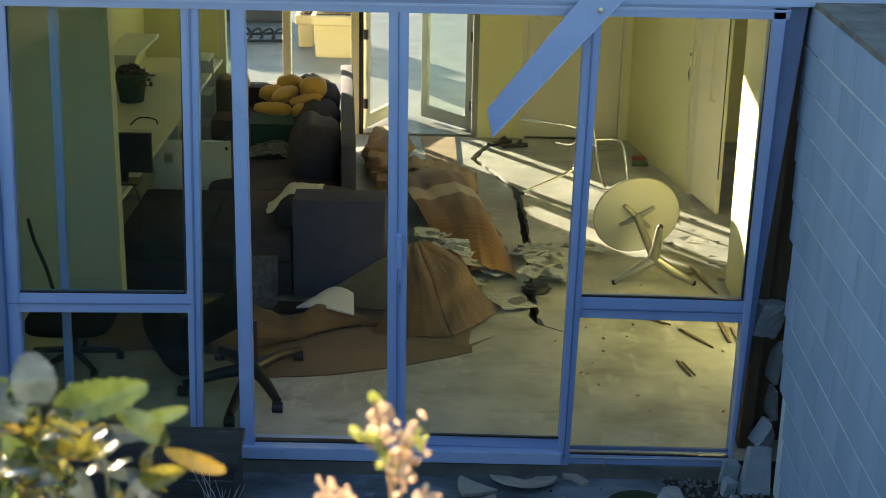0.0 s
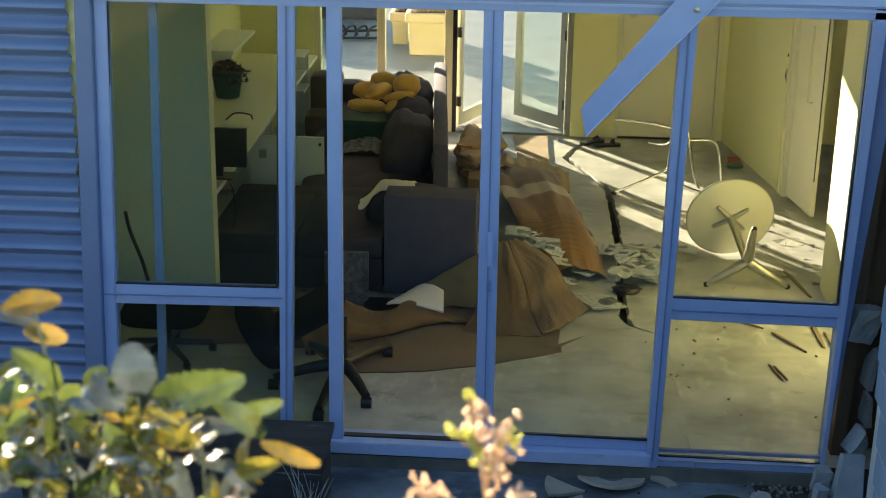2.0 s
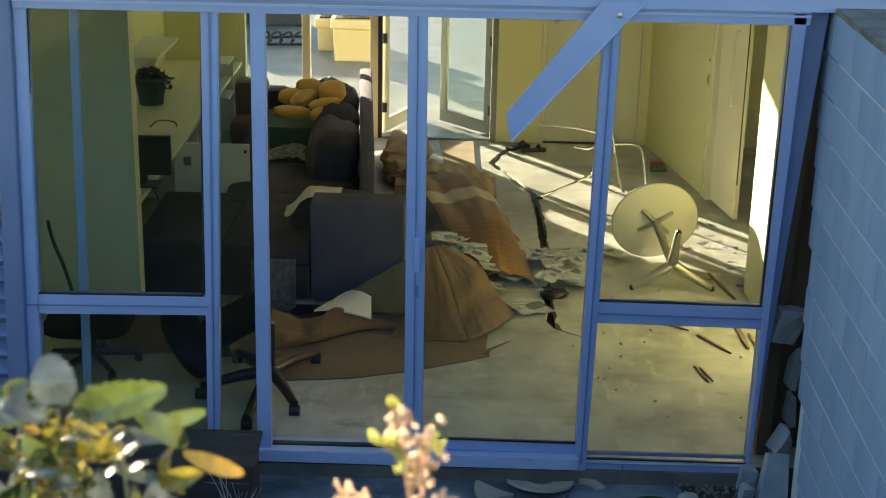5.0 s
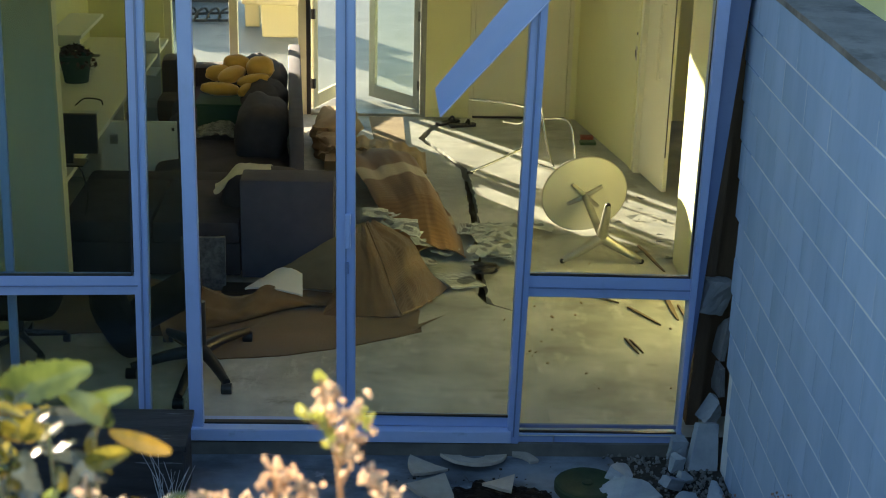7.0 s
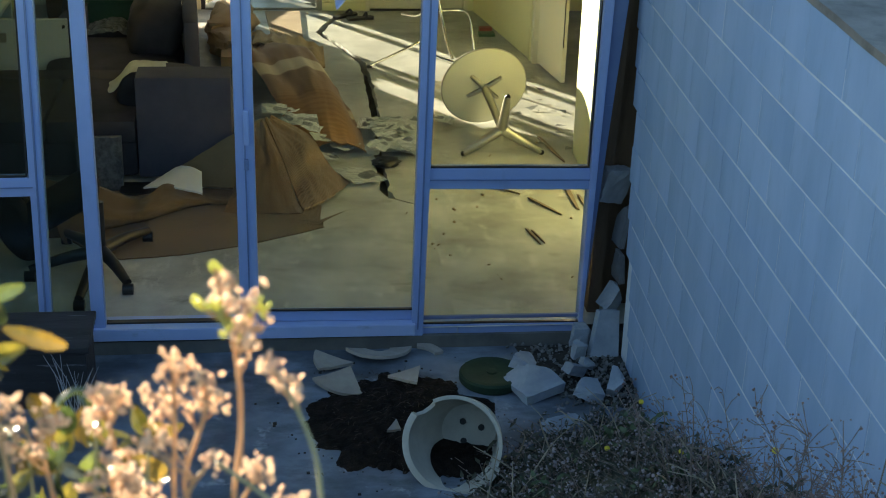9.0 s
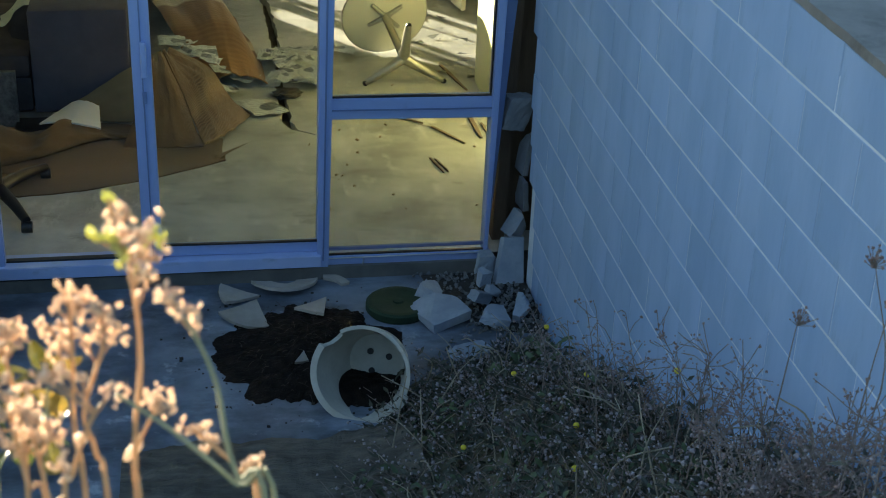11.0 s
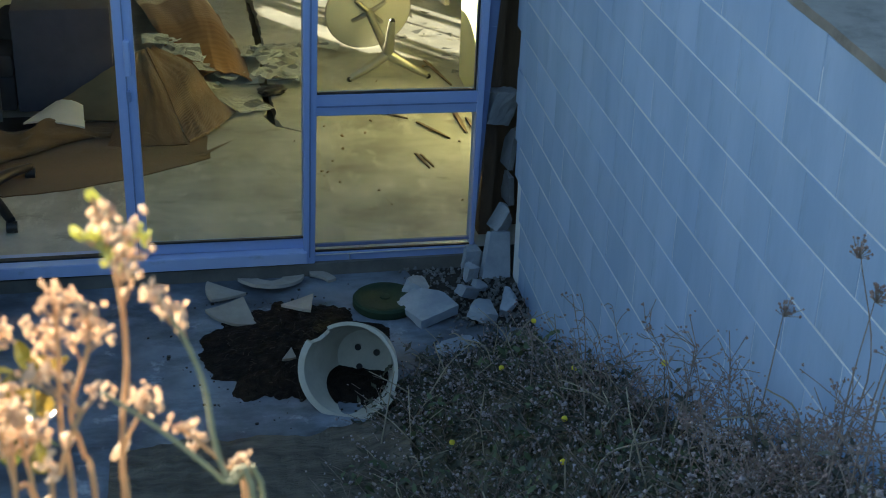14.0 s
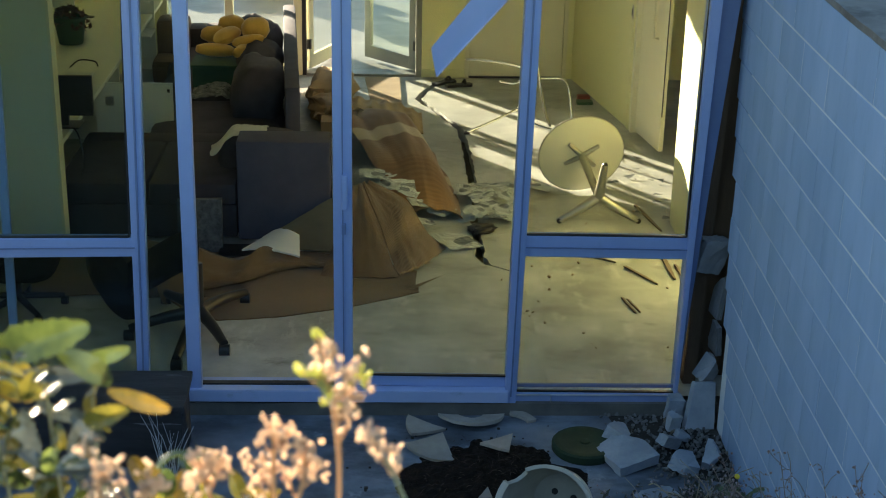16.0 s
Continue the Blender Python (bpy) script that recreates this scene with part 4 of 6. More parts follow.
# ---- rugs, blankets and papers ----
def build_rugs():
    front = [(0, 8.62), (0.16, 8.3), (0.28, 8.14), (0.5, 8.2), (0.72, 8.34), (1, 8.6)]
    back = [(0, 8.98), (0.2, 9.0), (0.35, 8.85), (0.5, 9.02), (0.7, 8.95), (0.85, 8.85), (1, 8.63)]

    def rail(points, t):
        """A smooth curve through a few points, t from 0 to 1."""
        p = smooth_path(points, 12)
        f = min(0.99999, max(0.0, t)) * (len(p) - 1)
        return p[int(f)].lerp(p[int(f) + 1], f % 1)

    # the fold lifts off the floor along its foot, stands up to a wavy crest and drops behind
    foot = [(-1.36, 8.3, 0.012), (-1.16, 8.52, 0.012), (-0.88, 8.7, 0.012), (-0.575, 8.94, 0.012), (-0.3, 9.0, 0.012)]
    crest = [(-1.47, 8.6, 0.27), (-1.36, 8.75, 0.31), (-1.18, 8.7, 0.255), (-1.0, 8.76, 0.16), (-0.88, 8.78, 0.175), (-0.79, 8.9, 0.2), (-0.65, 8.98, 0.125), (-0.5, 9.02, 0.055), (-0.28, 9.08, 0.03)]
    tail = [(-1.5, 8.95, 0.1), (-1.2, 9.0, 0.05), (-0.9, 9.02, 0.03), (-0.6, 9.15, 0.015), (-0.28, 9.2, 0.012)]

    def rug_flap(u, v):
        a, b, c = rail(foot, u), rail(crest, u), rail(tail, u)
        if v < 0.6:
            k = v / 0.6
            p = a.lerp(b, k)
            belly = math.sin(math.pi * k)
            p.y += (0.06 * (1 - k) ** 2 - 0.075 * math.sin(math.pi * k ** 0.8)) * min(1.0, b.z / 0.16)
            p.z += 0.014 * wob(u * 9, k * 3, 8) * belly
        else:
            k = (v - 0.6) / 0.4
            p = b.lerp(c, k)
            p.z += 0.05 * math.sin(math.pi * k) * (b.z / 0.3)
        p.y += 0.012 * wob(u * 14, v * 8, 3)
        p.z += 0.005 * wob(u * 24, v * 18, 5)
        return p

    solid("rug", bm_woven(rug_flap, 84, 40, 0.008), M_OCHRE, "raised fold of the ochre woven rug", "rug", smooth=True)

    def rug_a(u, v):
        x = -1.5 + 1.72 * u
        y = lerp(front, u) + (lerp(back, u) - lerp(front, u)) * min(1, v / 0.78)
        lift = 0.012 * math.sin(u * 14) * sstep(0.3, 0.8, v)
        z = 0.008 + lift + 0.02 * wob(u * 4, v * 3, 1) * v
        if v > 0.78:
            k = (v - 0.78) / 0.22
            y += 0.3 * k
            z -= 0.12 * k * k * (1 - u)
        return (x + 0.03 * wob(u * 3, v * 3, 6), y + 0.02 * wob(u * 8, 1, v * 2), max(0.006, z))

    solid("rug", bm_woven(rug_a, 60, 34, 0.008), M_OCHRE, "ochre woven rug rucked up on the bare floor", "rug", smooth=True)

    # the olive end of the rug leans on the sofa
    low = [(-0.86, 9.32, 0.012), (-0.56, 9.3, 0.02), (-0.32, 9.16, 0.06), (-0.14, 9.1, 0.1)]
    high = [(-0.82, 9.42, 0.07), (-0.62, 9.43, 0.19), (-0.37, 9.44, 0.345), (-0.16, 9.56, 0.42)]

    def rug_a2(u, v):
        p = rail(low, u).lerp(rail(high, u), v)
        p.z += 0.02 * math.sin(math.pi * v) + 0.012 * wob(u * 6, v * 4, 3)
        p.y += 0.04 * math.sin(math.pi * v) * u
        return p

    solid("rug", bm_woven(rug_a2, 40, 26, 0.008), surf("olive_rug", (0.2, 0.15, 0.085), (0.27, 0.21, 0.12), 3, 0.95, 0.6, 160), "dark olive rug end leaning up against the sofa", "rug", smooth=True)

    # a heap peaks beside the sofa: a dark slope, a valley, and a ribbed slope down to a square corner
    west = [(-0.42, 8.84, 0.012), (-0.34, 9.1, 0.14), (-0.27, 9.35, 0.3), (-0.21, 9.52, 0.4)]
    valley = [(0.1, 8.82, 0.012), (0.05, 9.02, 0.05), (-0.02, 9.25, 0.19), (-0.15, 9.6, 0.395)]
    east = [(0.43, 9.37, 0.012), (0.3, 9.52, 0.075), (0.16, 9.7, 0.24), (-0.1, 9.68, 0.4)]

    def slope_west(u, v):
        p = rail(west, v).lerp(rail(valley, v), u)
        swell = math.sin(math.pi * u)
        p.z += (0.05 * math.sin(math.pi * v) * swell + 0.02 * math.sin(u * 7.5 + v * 3) * sstep(0.1, 0.7, v) * swell + 0.01 * wob(u * 7, v * 5, 4))
        p.y -= 0.03 * swell * v
        p.x += 0.02 * wob(v * 5, u * 2, 3) * swell
        p.z = max(0.01, p.z)
        return p

    solid("rug", bm_woven(slope_west, 48, 48, 0.009), M_RUST, "rust-brown slope of the heaped rug beside the sofa", "rug", smooth=True)

    def slope_east(u, v):
        q = rail(valley, v) + Vector((0.0, 0.03 * (1 - v), 0.012))
        p = q.lerp(rail(east, v), u)
        swell = math.sin(math.pi * u)
        p.z += 0.055 * swell * math.sin(math.pi * min(1, v + 0.12)) + 0.022 * math.sin(u * 6 - v * 6 + 1) * swell * sstep(0.15, 0.6, v) + 0.008 * wob(u * 9, v * 7, 6)
        p.y -= 0.1 * swell * (1 - v) ** 2
        p.z = max(0.014, p.z)
        return p

    solid("rug", bm_woven(slope_east, 48, 52, 0.009), M_RIBBED, "ribbed tan rug falling to a square corner", "rug", smooth=True)

    # its pale fringe
    fr = bmesh.new()
    rf = random.Random(2)
    for k in range(46):
        u = rf.uniform(0.02, 0.6)
        p = slope_east(u, 0.0)
        bm_tube([p + Vector((0, 0.01, 0.004)), p + Vector((rf.uniform(-0.012, 0.012), -rf.uniform(0.015, 0.035), -0.002))], 0.002, 4, fr)
    for v in fr.verts:
        v.co.z = max(0.01, v.co.z)
    solid("rug_fringe", fr, M_TAN, "short tan fringe along the rug end", "fringe", kind="stuff")

    lx2 = [(0, 0.1), (0.2, -0.1), (0.5, -0.28), (0.8, -0.36), (1, -0.32)]
    rx2 = [(0, 0.58), (0.2, 0.56), (0.45, 0.5), (0.75, 0.4), (1, 0.1)]
    yy2 = [(0, 9.95), (0.25, 10.5), (0.5, 11.1), (0.8, 11.75), (1, 12.35)]

    def rug_b(u, v):
        x = lerp(lx2, v) + (lerp(rx2, v) - lerp(lx2, v)) * u
        y = lerp(yy2, v) - 0.12 * u * v + 0.1 * math.sin(math.pi * u) * v
        h = sstep(0.0, 0.2, v) * (0.12 + 0.24 * math.sin(math.pi * min(1, max(0, v * 0.95 + 0.03)))) * (1 - sstep(0.62, 1.0, u)) + 0.08 * math.sin(math.pi * u) * (1 - v)
        return (x + 0.02 * wob(v * 6, u, 2), y, max(0.012, 0.02 + h + 0.03 * wob(u * 3, v * 4, 11) + 0.016 * wob(u * 9, v * 5, 5) + 0.012 * math.sin(u * 17 + 2 * v) * sstep(0.05, 0.3, v) + 0.006 * wob(u * 26, v * 14, 3)))

    solid("blanket", bm_woven(rug_b, 44, 70, 0.008), M_BLANKET, "striped brown and orange blanket crumpled on the floor", "blanket", smooth=True)

    def wrap(u, v):
        return (-0.62 + 0.95 * u, 12.25 + 0.75 * v - 0.3 * u, max(0.01, 0.02 + 0.22 * math.sin(math.pi * u * 0.8 + 0.4) * (1 - v * 0.6) + 0.04 * wob(u * 6, v * 6, 5) + 0.015 * math.sin(u * 50)))

    solid("blanket", bm_woven(wrap, 60, 30, 0.008), M_TAN, "tan fringed throw bunched against the sofa", "blanket", smooth=True)
    solid("paper_sack", bm_pillow((-0.5, 13.1, 0.13), (0.2, 0.42, 0.15), (0, 0, -8), 0.5, 2, 0.25), M_TAN, "crumpled brown paper sack on the floor", "paper sack", smooth=True)
    solid("paper_sack", bm_pillow((-0.45, 12.5, 0.1), (0.18, 0.25, 0.12), (0, 0, 20), 0.5, 6, 0.25), M_TAN, "crumpled brown paper sack on the floor", "paper sack", smooth=True)
    solid("carton", bm_box(-0.55, -0.3, 12.0, 12.25, 0.0, 0.14, 0.004), M_TAN, "small flattened brown carton by the sofa back", "carton")
    solid("doormat", bm_prism([(-0.12, 12.98), (0.16, 12.86), (0.14, 14.02), (-0.2, 14.02)], 0.0, 0.015), M_CARPET, "tan coir doormat inside the glazed doors", "doormat")


build_rugs()


def sheet_of_paper(x, y, z, w, h, turn, tilt=4, curl=0.02, seed=0):
    m = pose(x, y, z, tilt, tilt * 0.6, turn)
    return bm_woven(lambda u, v: m @ Vector(((u - 0.5) * w, (v - 0.5) * h, curl * math.sin(math.pi * u + seed) + curl * 1.3 * wob(u * 3 + seed, v * 3, seed) + curl * 0.5 * abs(wob(u * 7, v * 7, seed)))), 14, 12, 0.003)


def build_papers():
    r = random.Random(5)
    spots = [(-0.12 + 0.05 * i + r.uniform(0, 0.05), 9.83 + r.uniform(0, 0.22), 0.33 - 0.018 * i, i) for i in range(6)]
    spots += [(0.62 + r.uniform(0, 0.36), 9.85 + r.uniform(0, 0.75), 0.015 + 0.004 * i, i + 9) for i in range(24)]
    spots += [(1.12, 10.7, 0.02, 31), (1.2, 10.62, 0.03, 32), (0.24, 9.98, 0.12, 33), (0.3, 9.75, 0.06, 34), (0.42, 10.02, 0.05, 35)]
    for x, y, z, k in spots:
        solid("newspaper", sheet_of_paper(x, y, z + 0.012, r.uniform(0.1, 0.22), r.uniform(0.08, 0.17), r.uniform(0, 180), r.uniform(-14, 14), r.uniform(0.005, 0.016), k), M_NEWS, "crumpled printed newspaper sheet lying in a heap", "newspaper", "scattered newspapers")
    solid("newspaper", sheet_of_paper(0.5, 9.48, 0.03, 0.26, 0.36, 22, -3, 0.012, 2), M_NEWS, "flat open printed newspaper at the edge of the rug", "newspaper", "scattered newspapers")
    solid("dark_bag", bm_pillow((0.7, 9.72, 0.03), (0.1, 0.07, 0.028), (0, 0, 20), 0.7, 4, 0.3), M_BLACK, "small black crumpled bag beside the papers", "bag", smooth=True)
    def folded(u, v):
        x = (-0.94 + 0.39 * u) * (1 - v) + (-0.75 + 0.18 * u) * v
        y = (8.98 - 0.13 * u) * (1 - v) + (9.27 - 0.1 * u) * v
        return (x, y, 0.15 + 0.03 * v + 0.02 * math.sin(math.pi * u) - 0.03 * max(0.0, 0.2 - u) + 0.004 * wob(u * 6, v * 6, 3))

    tray = bm_sheet(folded, 16, 12, 0.012)
    solid("paper_sheet", tray, M_PAPER, "large folded white sheet resting in the rug", "paper", smooth=True)
    mb = bm_box(-0.15, 0.15, -0.03, 0.03, 0, 0.37, 0.004)
    mb.transform(pose(-1.25, 9.3, 0.004, -6, 0, 3))
    solid("display_board", mb, M_MARBLE, "dark marbled board box standing against the sofa", "board")
    solid("dark_tray", bm_box(-1.12, -0.82, 9.12, 9.36, 0.0, 0.04, 0.008), M_BLACK, "flat black tray on the floor by the sofa", "tray")


build_papers()


# ---- overturned table and chairs ----
def build_table():
    c, hub = Vector((1.5, 10.55, 0.335)), Vector((1.57, 9.95, 0.175))
    n = (hub - c).normalized()
    q = n.to_track_quat("Z", "Y").to_matrix().to_4x4()
    t = thing("round_table", (1.5, 10.4, 0), "overturned round cream cafe table showing its steel underside", "table")
    top = bm_lathe([(0.001, -0.012), (0.318, -0.012), (0.33, -0.006), (0.33, 0.008), (0.322, 0.013), (0.001, 0.013)], 72)
    top.transform(Matrix.Translation(c) @ q)
    tp = part("tabletop", top, M_TABLE, t, smooth=True)
    ring = bm_lathe([(0.3305, -0.008), (0.334, -0.005), (0.334, 0.006), (0.3305, 0.01)], 72)
    ring.transform(Matrix.Translation(c) @ q)
    part("edge_band", ring, M_STEEL, tp)
    col = bm_tube([c + n * 0.02, c + n * 0.3, hub - n * 0.02], 0.03, 16)
    part("column", col, M_STEEL, t, smooth=True)
    right = Vector((1, 0, 0))
    right = (right - right.dot(n) * n).normalized()
    up = right.cross(-n) if right.cross(-n).z > 0 else right.cross(n)
    for k in range(4):
        a = radians(38 + 90 * k + (8 if k % 2 else -8))
        d = math.cos(a) * right + math.sin(a) * up
        part("spider_arm", bm_tube([c + n * 0.035, c + n * 0.03 + d * 0.07, c + n * 0.02 + d * 0.15], 0.023, 10, taper=0.7), M_STEEL, t, smooth=True)
    for foot in (Vector((1.28, 9.93, 0.018)), Vector((1.86, 9.94, 0.018)), hub + up * 0.32 + n * 0.03):
        d = foot - hub
        leg = bm_tube(smooth_path([hub - n * 0.03, hub + d * 0.35 - n * 0.012, hub + d * 0.8, foot], 5), 0.042, 12, taper=0.5)
        lg = part("leg", leg, M_STEEL, t, smooth=True)
        fb = bm_lathe([(0.001, 0), (0.02, 0), (0.02, 0.016), (0.001, 0.016)], 16)
        fb.transform(Matrix.Translation(foot) @ q)
        part("foot", fb, M_BLACK, lg)


build_table()


def build_chrome_chair():
    ch = thing("chair", (1.2, 12.35, 0), "overturned chrome tube cantilever chair on the floor", "chair")
    side = [(0.72, 12.15, 0.015), (0.95, 12.22, 0.1), (1.15, 12.3, 0.18), (1.18, 12.3, 0.22), (1.2, 12.35, 0.4), (1.2, 12.35, 0.53), (1.17, 12.35, 0.56), (0.95, 12.35, 0.6), (0.7, 12.35, 0.62)]
    part("frame_tube", bm_tube(smooth_path(side, 5), 0.012, 10), M_CHROME, ch, smooth=True)
    other = [(1.02, 12.55, 0.37), (1.18, 12.55, 0.36), (1.3, 12.58, 0.5), (1.33, 12.55, 0.58), (1.38, 12.5, 0.35), (1.42, 12.4, 0.14), (1.46, 12.3, 0.03)]
    part("frame_tube", bm_tube(smooth_path(other, 5), 0.012, 10), M_CHROME, ch, smooth=True)
    part("frame_tube", bm_tube(smooth_path([(1.38, 12.55, 0.4), (1.56, 12.55, 0.4), (1.62, 12.5, 0.36), (1.65, 12.45, 0.2), (1.67, 12.4, 0.02)], 5), 0.012, 10), M_CHROME, ch, smooth=True)
    part("frame_tube", bm_tube(smooth_path([(1.2, 12.3, 0.12), (1.35, 12.25, 0.05), (1.5, 12.2, 0.02)], 5), 0.012, 10), M_CHROME, ch, smooth=True)
    part("frame_tube", bm_tube(smooth_path([(1.2, 12.35, 0.5), (1.3, 12.45, 0.52), (1.33, 12.55, 0.56)], 4), 0.012, 10), M_CHROME, ch, smooth=True)
    part("glide", bm_box(0.69, 0.74, 12.13, 12.18, 0.0, 0.02, 0.005), M_BLACK, ch)


build_chrome_chair()


def build_office_chairs():
    oc = thing("office_chair", (-1.1, 8.0, 0), "black swivel office chair tipped by the sliding door", "office chair")
    hub = Vector((-1.1, 7.98, 0.14))
    for fx, fy in ((-0.92, 7.66), (-0.87, 8.42), (-1.17, 7.46), (-1.5, 7.86), (-1.36, 8.4)):
        foot = Vector((fx, fy, 0.075))
        d = foot - hub
        leg = part("leg", bm_tube(smooth_path([hub, hub + d * 0.5 + Vector((0, 0, 0.015)), foot], 5), 0.042, 10, taper=0.6), M_BLACK, oc, smooth=True)
        cs = bm_tube([foot + Vector((-0.03, 0, -0.04)), foot + Vector((0.03, 0, -0.04))], 0.033, 16)
        part("caster", cs, M_BLACK, leg, smooth=True)
    part("column", bm_tube([hub, hub + Vector((0.0, 0.02, 0.3))], 0.03, 14), M_BLACK, oc, smooth=True)
    part("seat", bm_pillow((-1.35, 8.2, 0.36), (0.26, 0.25, 0.06), (0, -28, 10), 0.5, 12), M_SEAT, oc, smooth=True)
    part("backrest", bm_pillow((-1.62, 8.15, 0.26), (0.1, 0.22, 0.24), (0, -30, 10), 0.6, 13), M_SEAT, oc, smooth=True)
    o2 = thing("office_chair", (-2.3, 8.35, 0), "dark task chair with a curved back bar behind the glass", "office chair")
    part("seat", bm_pillow((-2.25, 8.3, 0.33), (0.27, 0.25, 0.05), (8, 0, 0), 0.5, 15), M_SEAT, o2, smooth=True)
    part("back_bar", bm_tube(smooth_path([(-2.4, 8.5, 0.38), (-2.46, 8.55, 0.55), (-2.53, 8.58, 0.72), (-2.55, 8.56, 0.86)], 6), 0.012, 10), M_BLACK, o2, smooth=True)
    part("column", bm_tube([(-2.25, 8.3, 0.08), (-2.25, 8.3, 0.3)], 0.03, 12), M_BLACK, o2)
    for k in range(5):
        a = radians(20 + 72 * k)
        p = Vector((-2.25 + 0.28 * math.cos(a), 8.3 + 0.28 * math.sin(a), 0.04))
        lg = part("leg", bm_tube([(-2.25, 8.3, 0.1), p + Vector((0, 0, 0.02))], 0.024, 8, taper=0.7), M_BLACK, o2)
        part("caster", bm_tube([p + Vector((-0.02, 0, -0.012)), p + Vector((0.02, 0, -0.012))], 0.028, 12), M_BLACK, lg)
    solid("cable", bm_tube(smooth_path([(-1.96, 8.4, 0.41), (-1.88, 8.42, 0.43), (-1.8, 8.4, 0.4), (-1.75, 8.4, 0.38)], 6), 0.007, 8), M_BLACK, "short black cable end", "cable")
    def heap(u, v):
        return (-2.3 + 1.2 * u, 8.5 + 0.5 * v, max(0.006, 0.01 + 0.2 * math.sin(math.pi * u) * v + 0.02 * wob(u * 4, v * 3, 9)))
    solid("rug", bm_woven(heap, 30, 20, 0.008), M_OCHRE, "ochre rug end heaped under the window", "rug", smooth=True)


build_office_chairs()


# ---- worktop side of the room ----
def build_worktop():
    k = thing("worktop", (-2.5, 11.6, 0), "long pale cream worktop along the lime wall", "worktop")
    part("top", bm_box(-2.92, -2.16, 9.17, 14.09, 0.715, 0.75, 0.004), M_TABLE, k)
    part("leg_panel", bm_box(-2.9, -2.22, 11.9, 11.94, 0, 0.715, 0.003), M_WHITE, k)
    part("leg_panel", bm_box(-2.9, -2.22, 9.3, 9.34, 0, 0.715, 0.003), M_WHITE, k)
    part("grommet", bm_box(-2.74, -2.66, 13.2, 13.28, 0.751, 0.756, 0.002), M_BLACK, k)
    p = thing("plant_pot", (-2.66, 12.2, 0.755), "dark green pot with a withered brown plant on the worktop", "pot plant")
    body = bm_lathe([(0.001, 0), (0.1, 0), (0.13, 0.2), (0.14, 0.21), (0.14, 0.23), (0.125, 0.23), (0.12, 0.2), (0.001, 0.2)], 28)
    part("pot", body, M_GREENBIN, p, local=True, smooth=True)
    bm = bmesh.new()
    r = random.Random(3)
    for i in range(170):
        a, rad = r.uniform(0, 6.28), r.uniform(0.02, 0.17)
        x, y, z = rad * math.cos(a), rad * math.sin(a), 0.24 + 0.07 * (1 - rad / 0.17) + r.uniform(-0.03, 0.02) - max(0, rad - 0.12) * 2
        s = r.uniform(0.018, 0.035)
        t = pose(x, y, z, r.uniform(-60, 60), r.uniform(-60, 60), r.uniform(0, 360))
        bm.faces.new([bm.verts.new(t @ Vector(c)) for c in ((-s, 0, 0), (0, -s * 0.6, 0.004), (s, 0, 0), (0, s * 0.6, -0.004))])
    part("foliage", bm, surf("withered_leaves", (0.05, 0.025, 0.015), (0.1, 0.05, 0.03), 9, 0.8, 0.3, 60), p, "withered dark brown leaves", local=True)
    mo = thing("monitor", (-2.25, 9.75, 0.755), "black flat monitor standing on the worktop", "monitor")
    part("screen", bm_box(-2.42, -2.0, 9.7, 9.74, 0.84, 1.12, 0.006), M_BLACK, mo)
    part("stand", bm_box(-2.24, -2.18, 9.74, 9.78, 0.755, 0.95, 0.004), M_BLACK, mo)
    part("foot", bm_box(-2.32, -2.1, 9.68, 9.86, 0.751, 0.762, 0.003), M_BLACK, mo)
    solid("cable", bm_tube(smooth_path([(-2.15, 9.72, 0.76), (-2.1, 9.66, 0.7), (-2.07, 9.62, 0.55), (-2.1, 9.6, 0.4)], 6), 0.006, 8), M_BLACK, "thin dark monitor cable hanging off the worktop", "cable")
    solid("magazine", bm_box(-2.5, -2.28, 10.9, 11.2, 0.751, 0.765, 0.003), M_NEWS, "printed magazine lying on the cream worktop", "magazine")
    solid("hook", bm_tube(smooth_path([(-2.5, 11.35, 0.76), (-2.42, 11.35, 0.82), (-2.3, 11.35, 0.81), (-2.28, 11.35, 0.77)], 5), 0.006, 8), M_BLACK, "bent black wire bracket on the worktop", "bracket")
    sh = thing("wall_shelf", (-2.8, 13.0, 1.1), "small grey shelf on the lime wall", "shelf")
    part("board", bm_box(-2.918, -2.62, 12.3, 13.3, 1.1, 1.13, 0.003), M_WHITE, sh)
    part("bracket", bm_prism([(-2.918, 12.6), (-2.7, 12.6), (-2.7, 12.63), (-2.918, 12.63)], 0.97, 1.1), M_WHITE, sh)
    bc = thing("bookcase", (-2.05, 13.5, 0), "empty white open shelf unit against the back wall", "shelf unit")
    part("side", bm_box(-2.34, -2.32, 13.05, 13.4, 0, 0.94, 0.002), M_WHITE, bc)
    part("side", bm_box(-2.36, -2.14, 13.4, 13.42, 0, 0.94, 0.002), M_WHITE, bc)
    for z in (0.05, 0.3, 0.6, 0.92):
        part("shelf", bm_box(-2.32, -2.13, 13.05, 13.4, z, z + 0.02, 0.002), M_WHITE, bc)
    pa = thing("desk_panel", (-1.95, 11.0, 0), "white laminate desk panel standing on edge", "panel")
    b = bm_box(-2.24, -1.645, 10.98, 11.01, 0, 0.735, 0.004)
    part("panel", b, M_WHITE, pa)
    part("bolt", bm_box(-1.685, -1.665, 10.97, 10.985, 0.665, 0.69, 0.003), M_BLACK, pa)
    part("clip", bm_box(-2.16, -2.1, 10.955, 10.985, 0.56, 0.63, 0.004), M_STEEL, pa)


build_worktop()


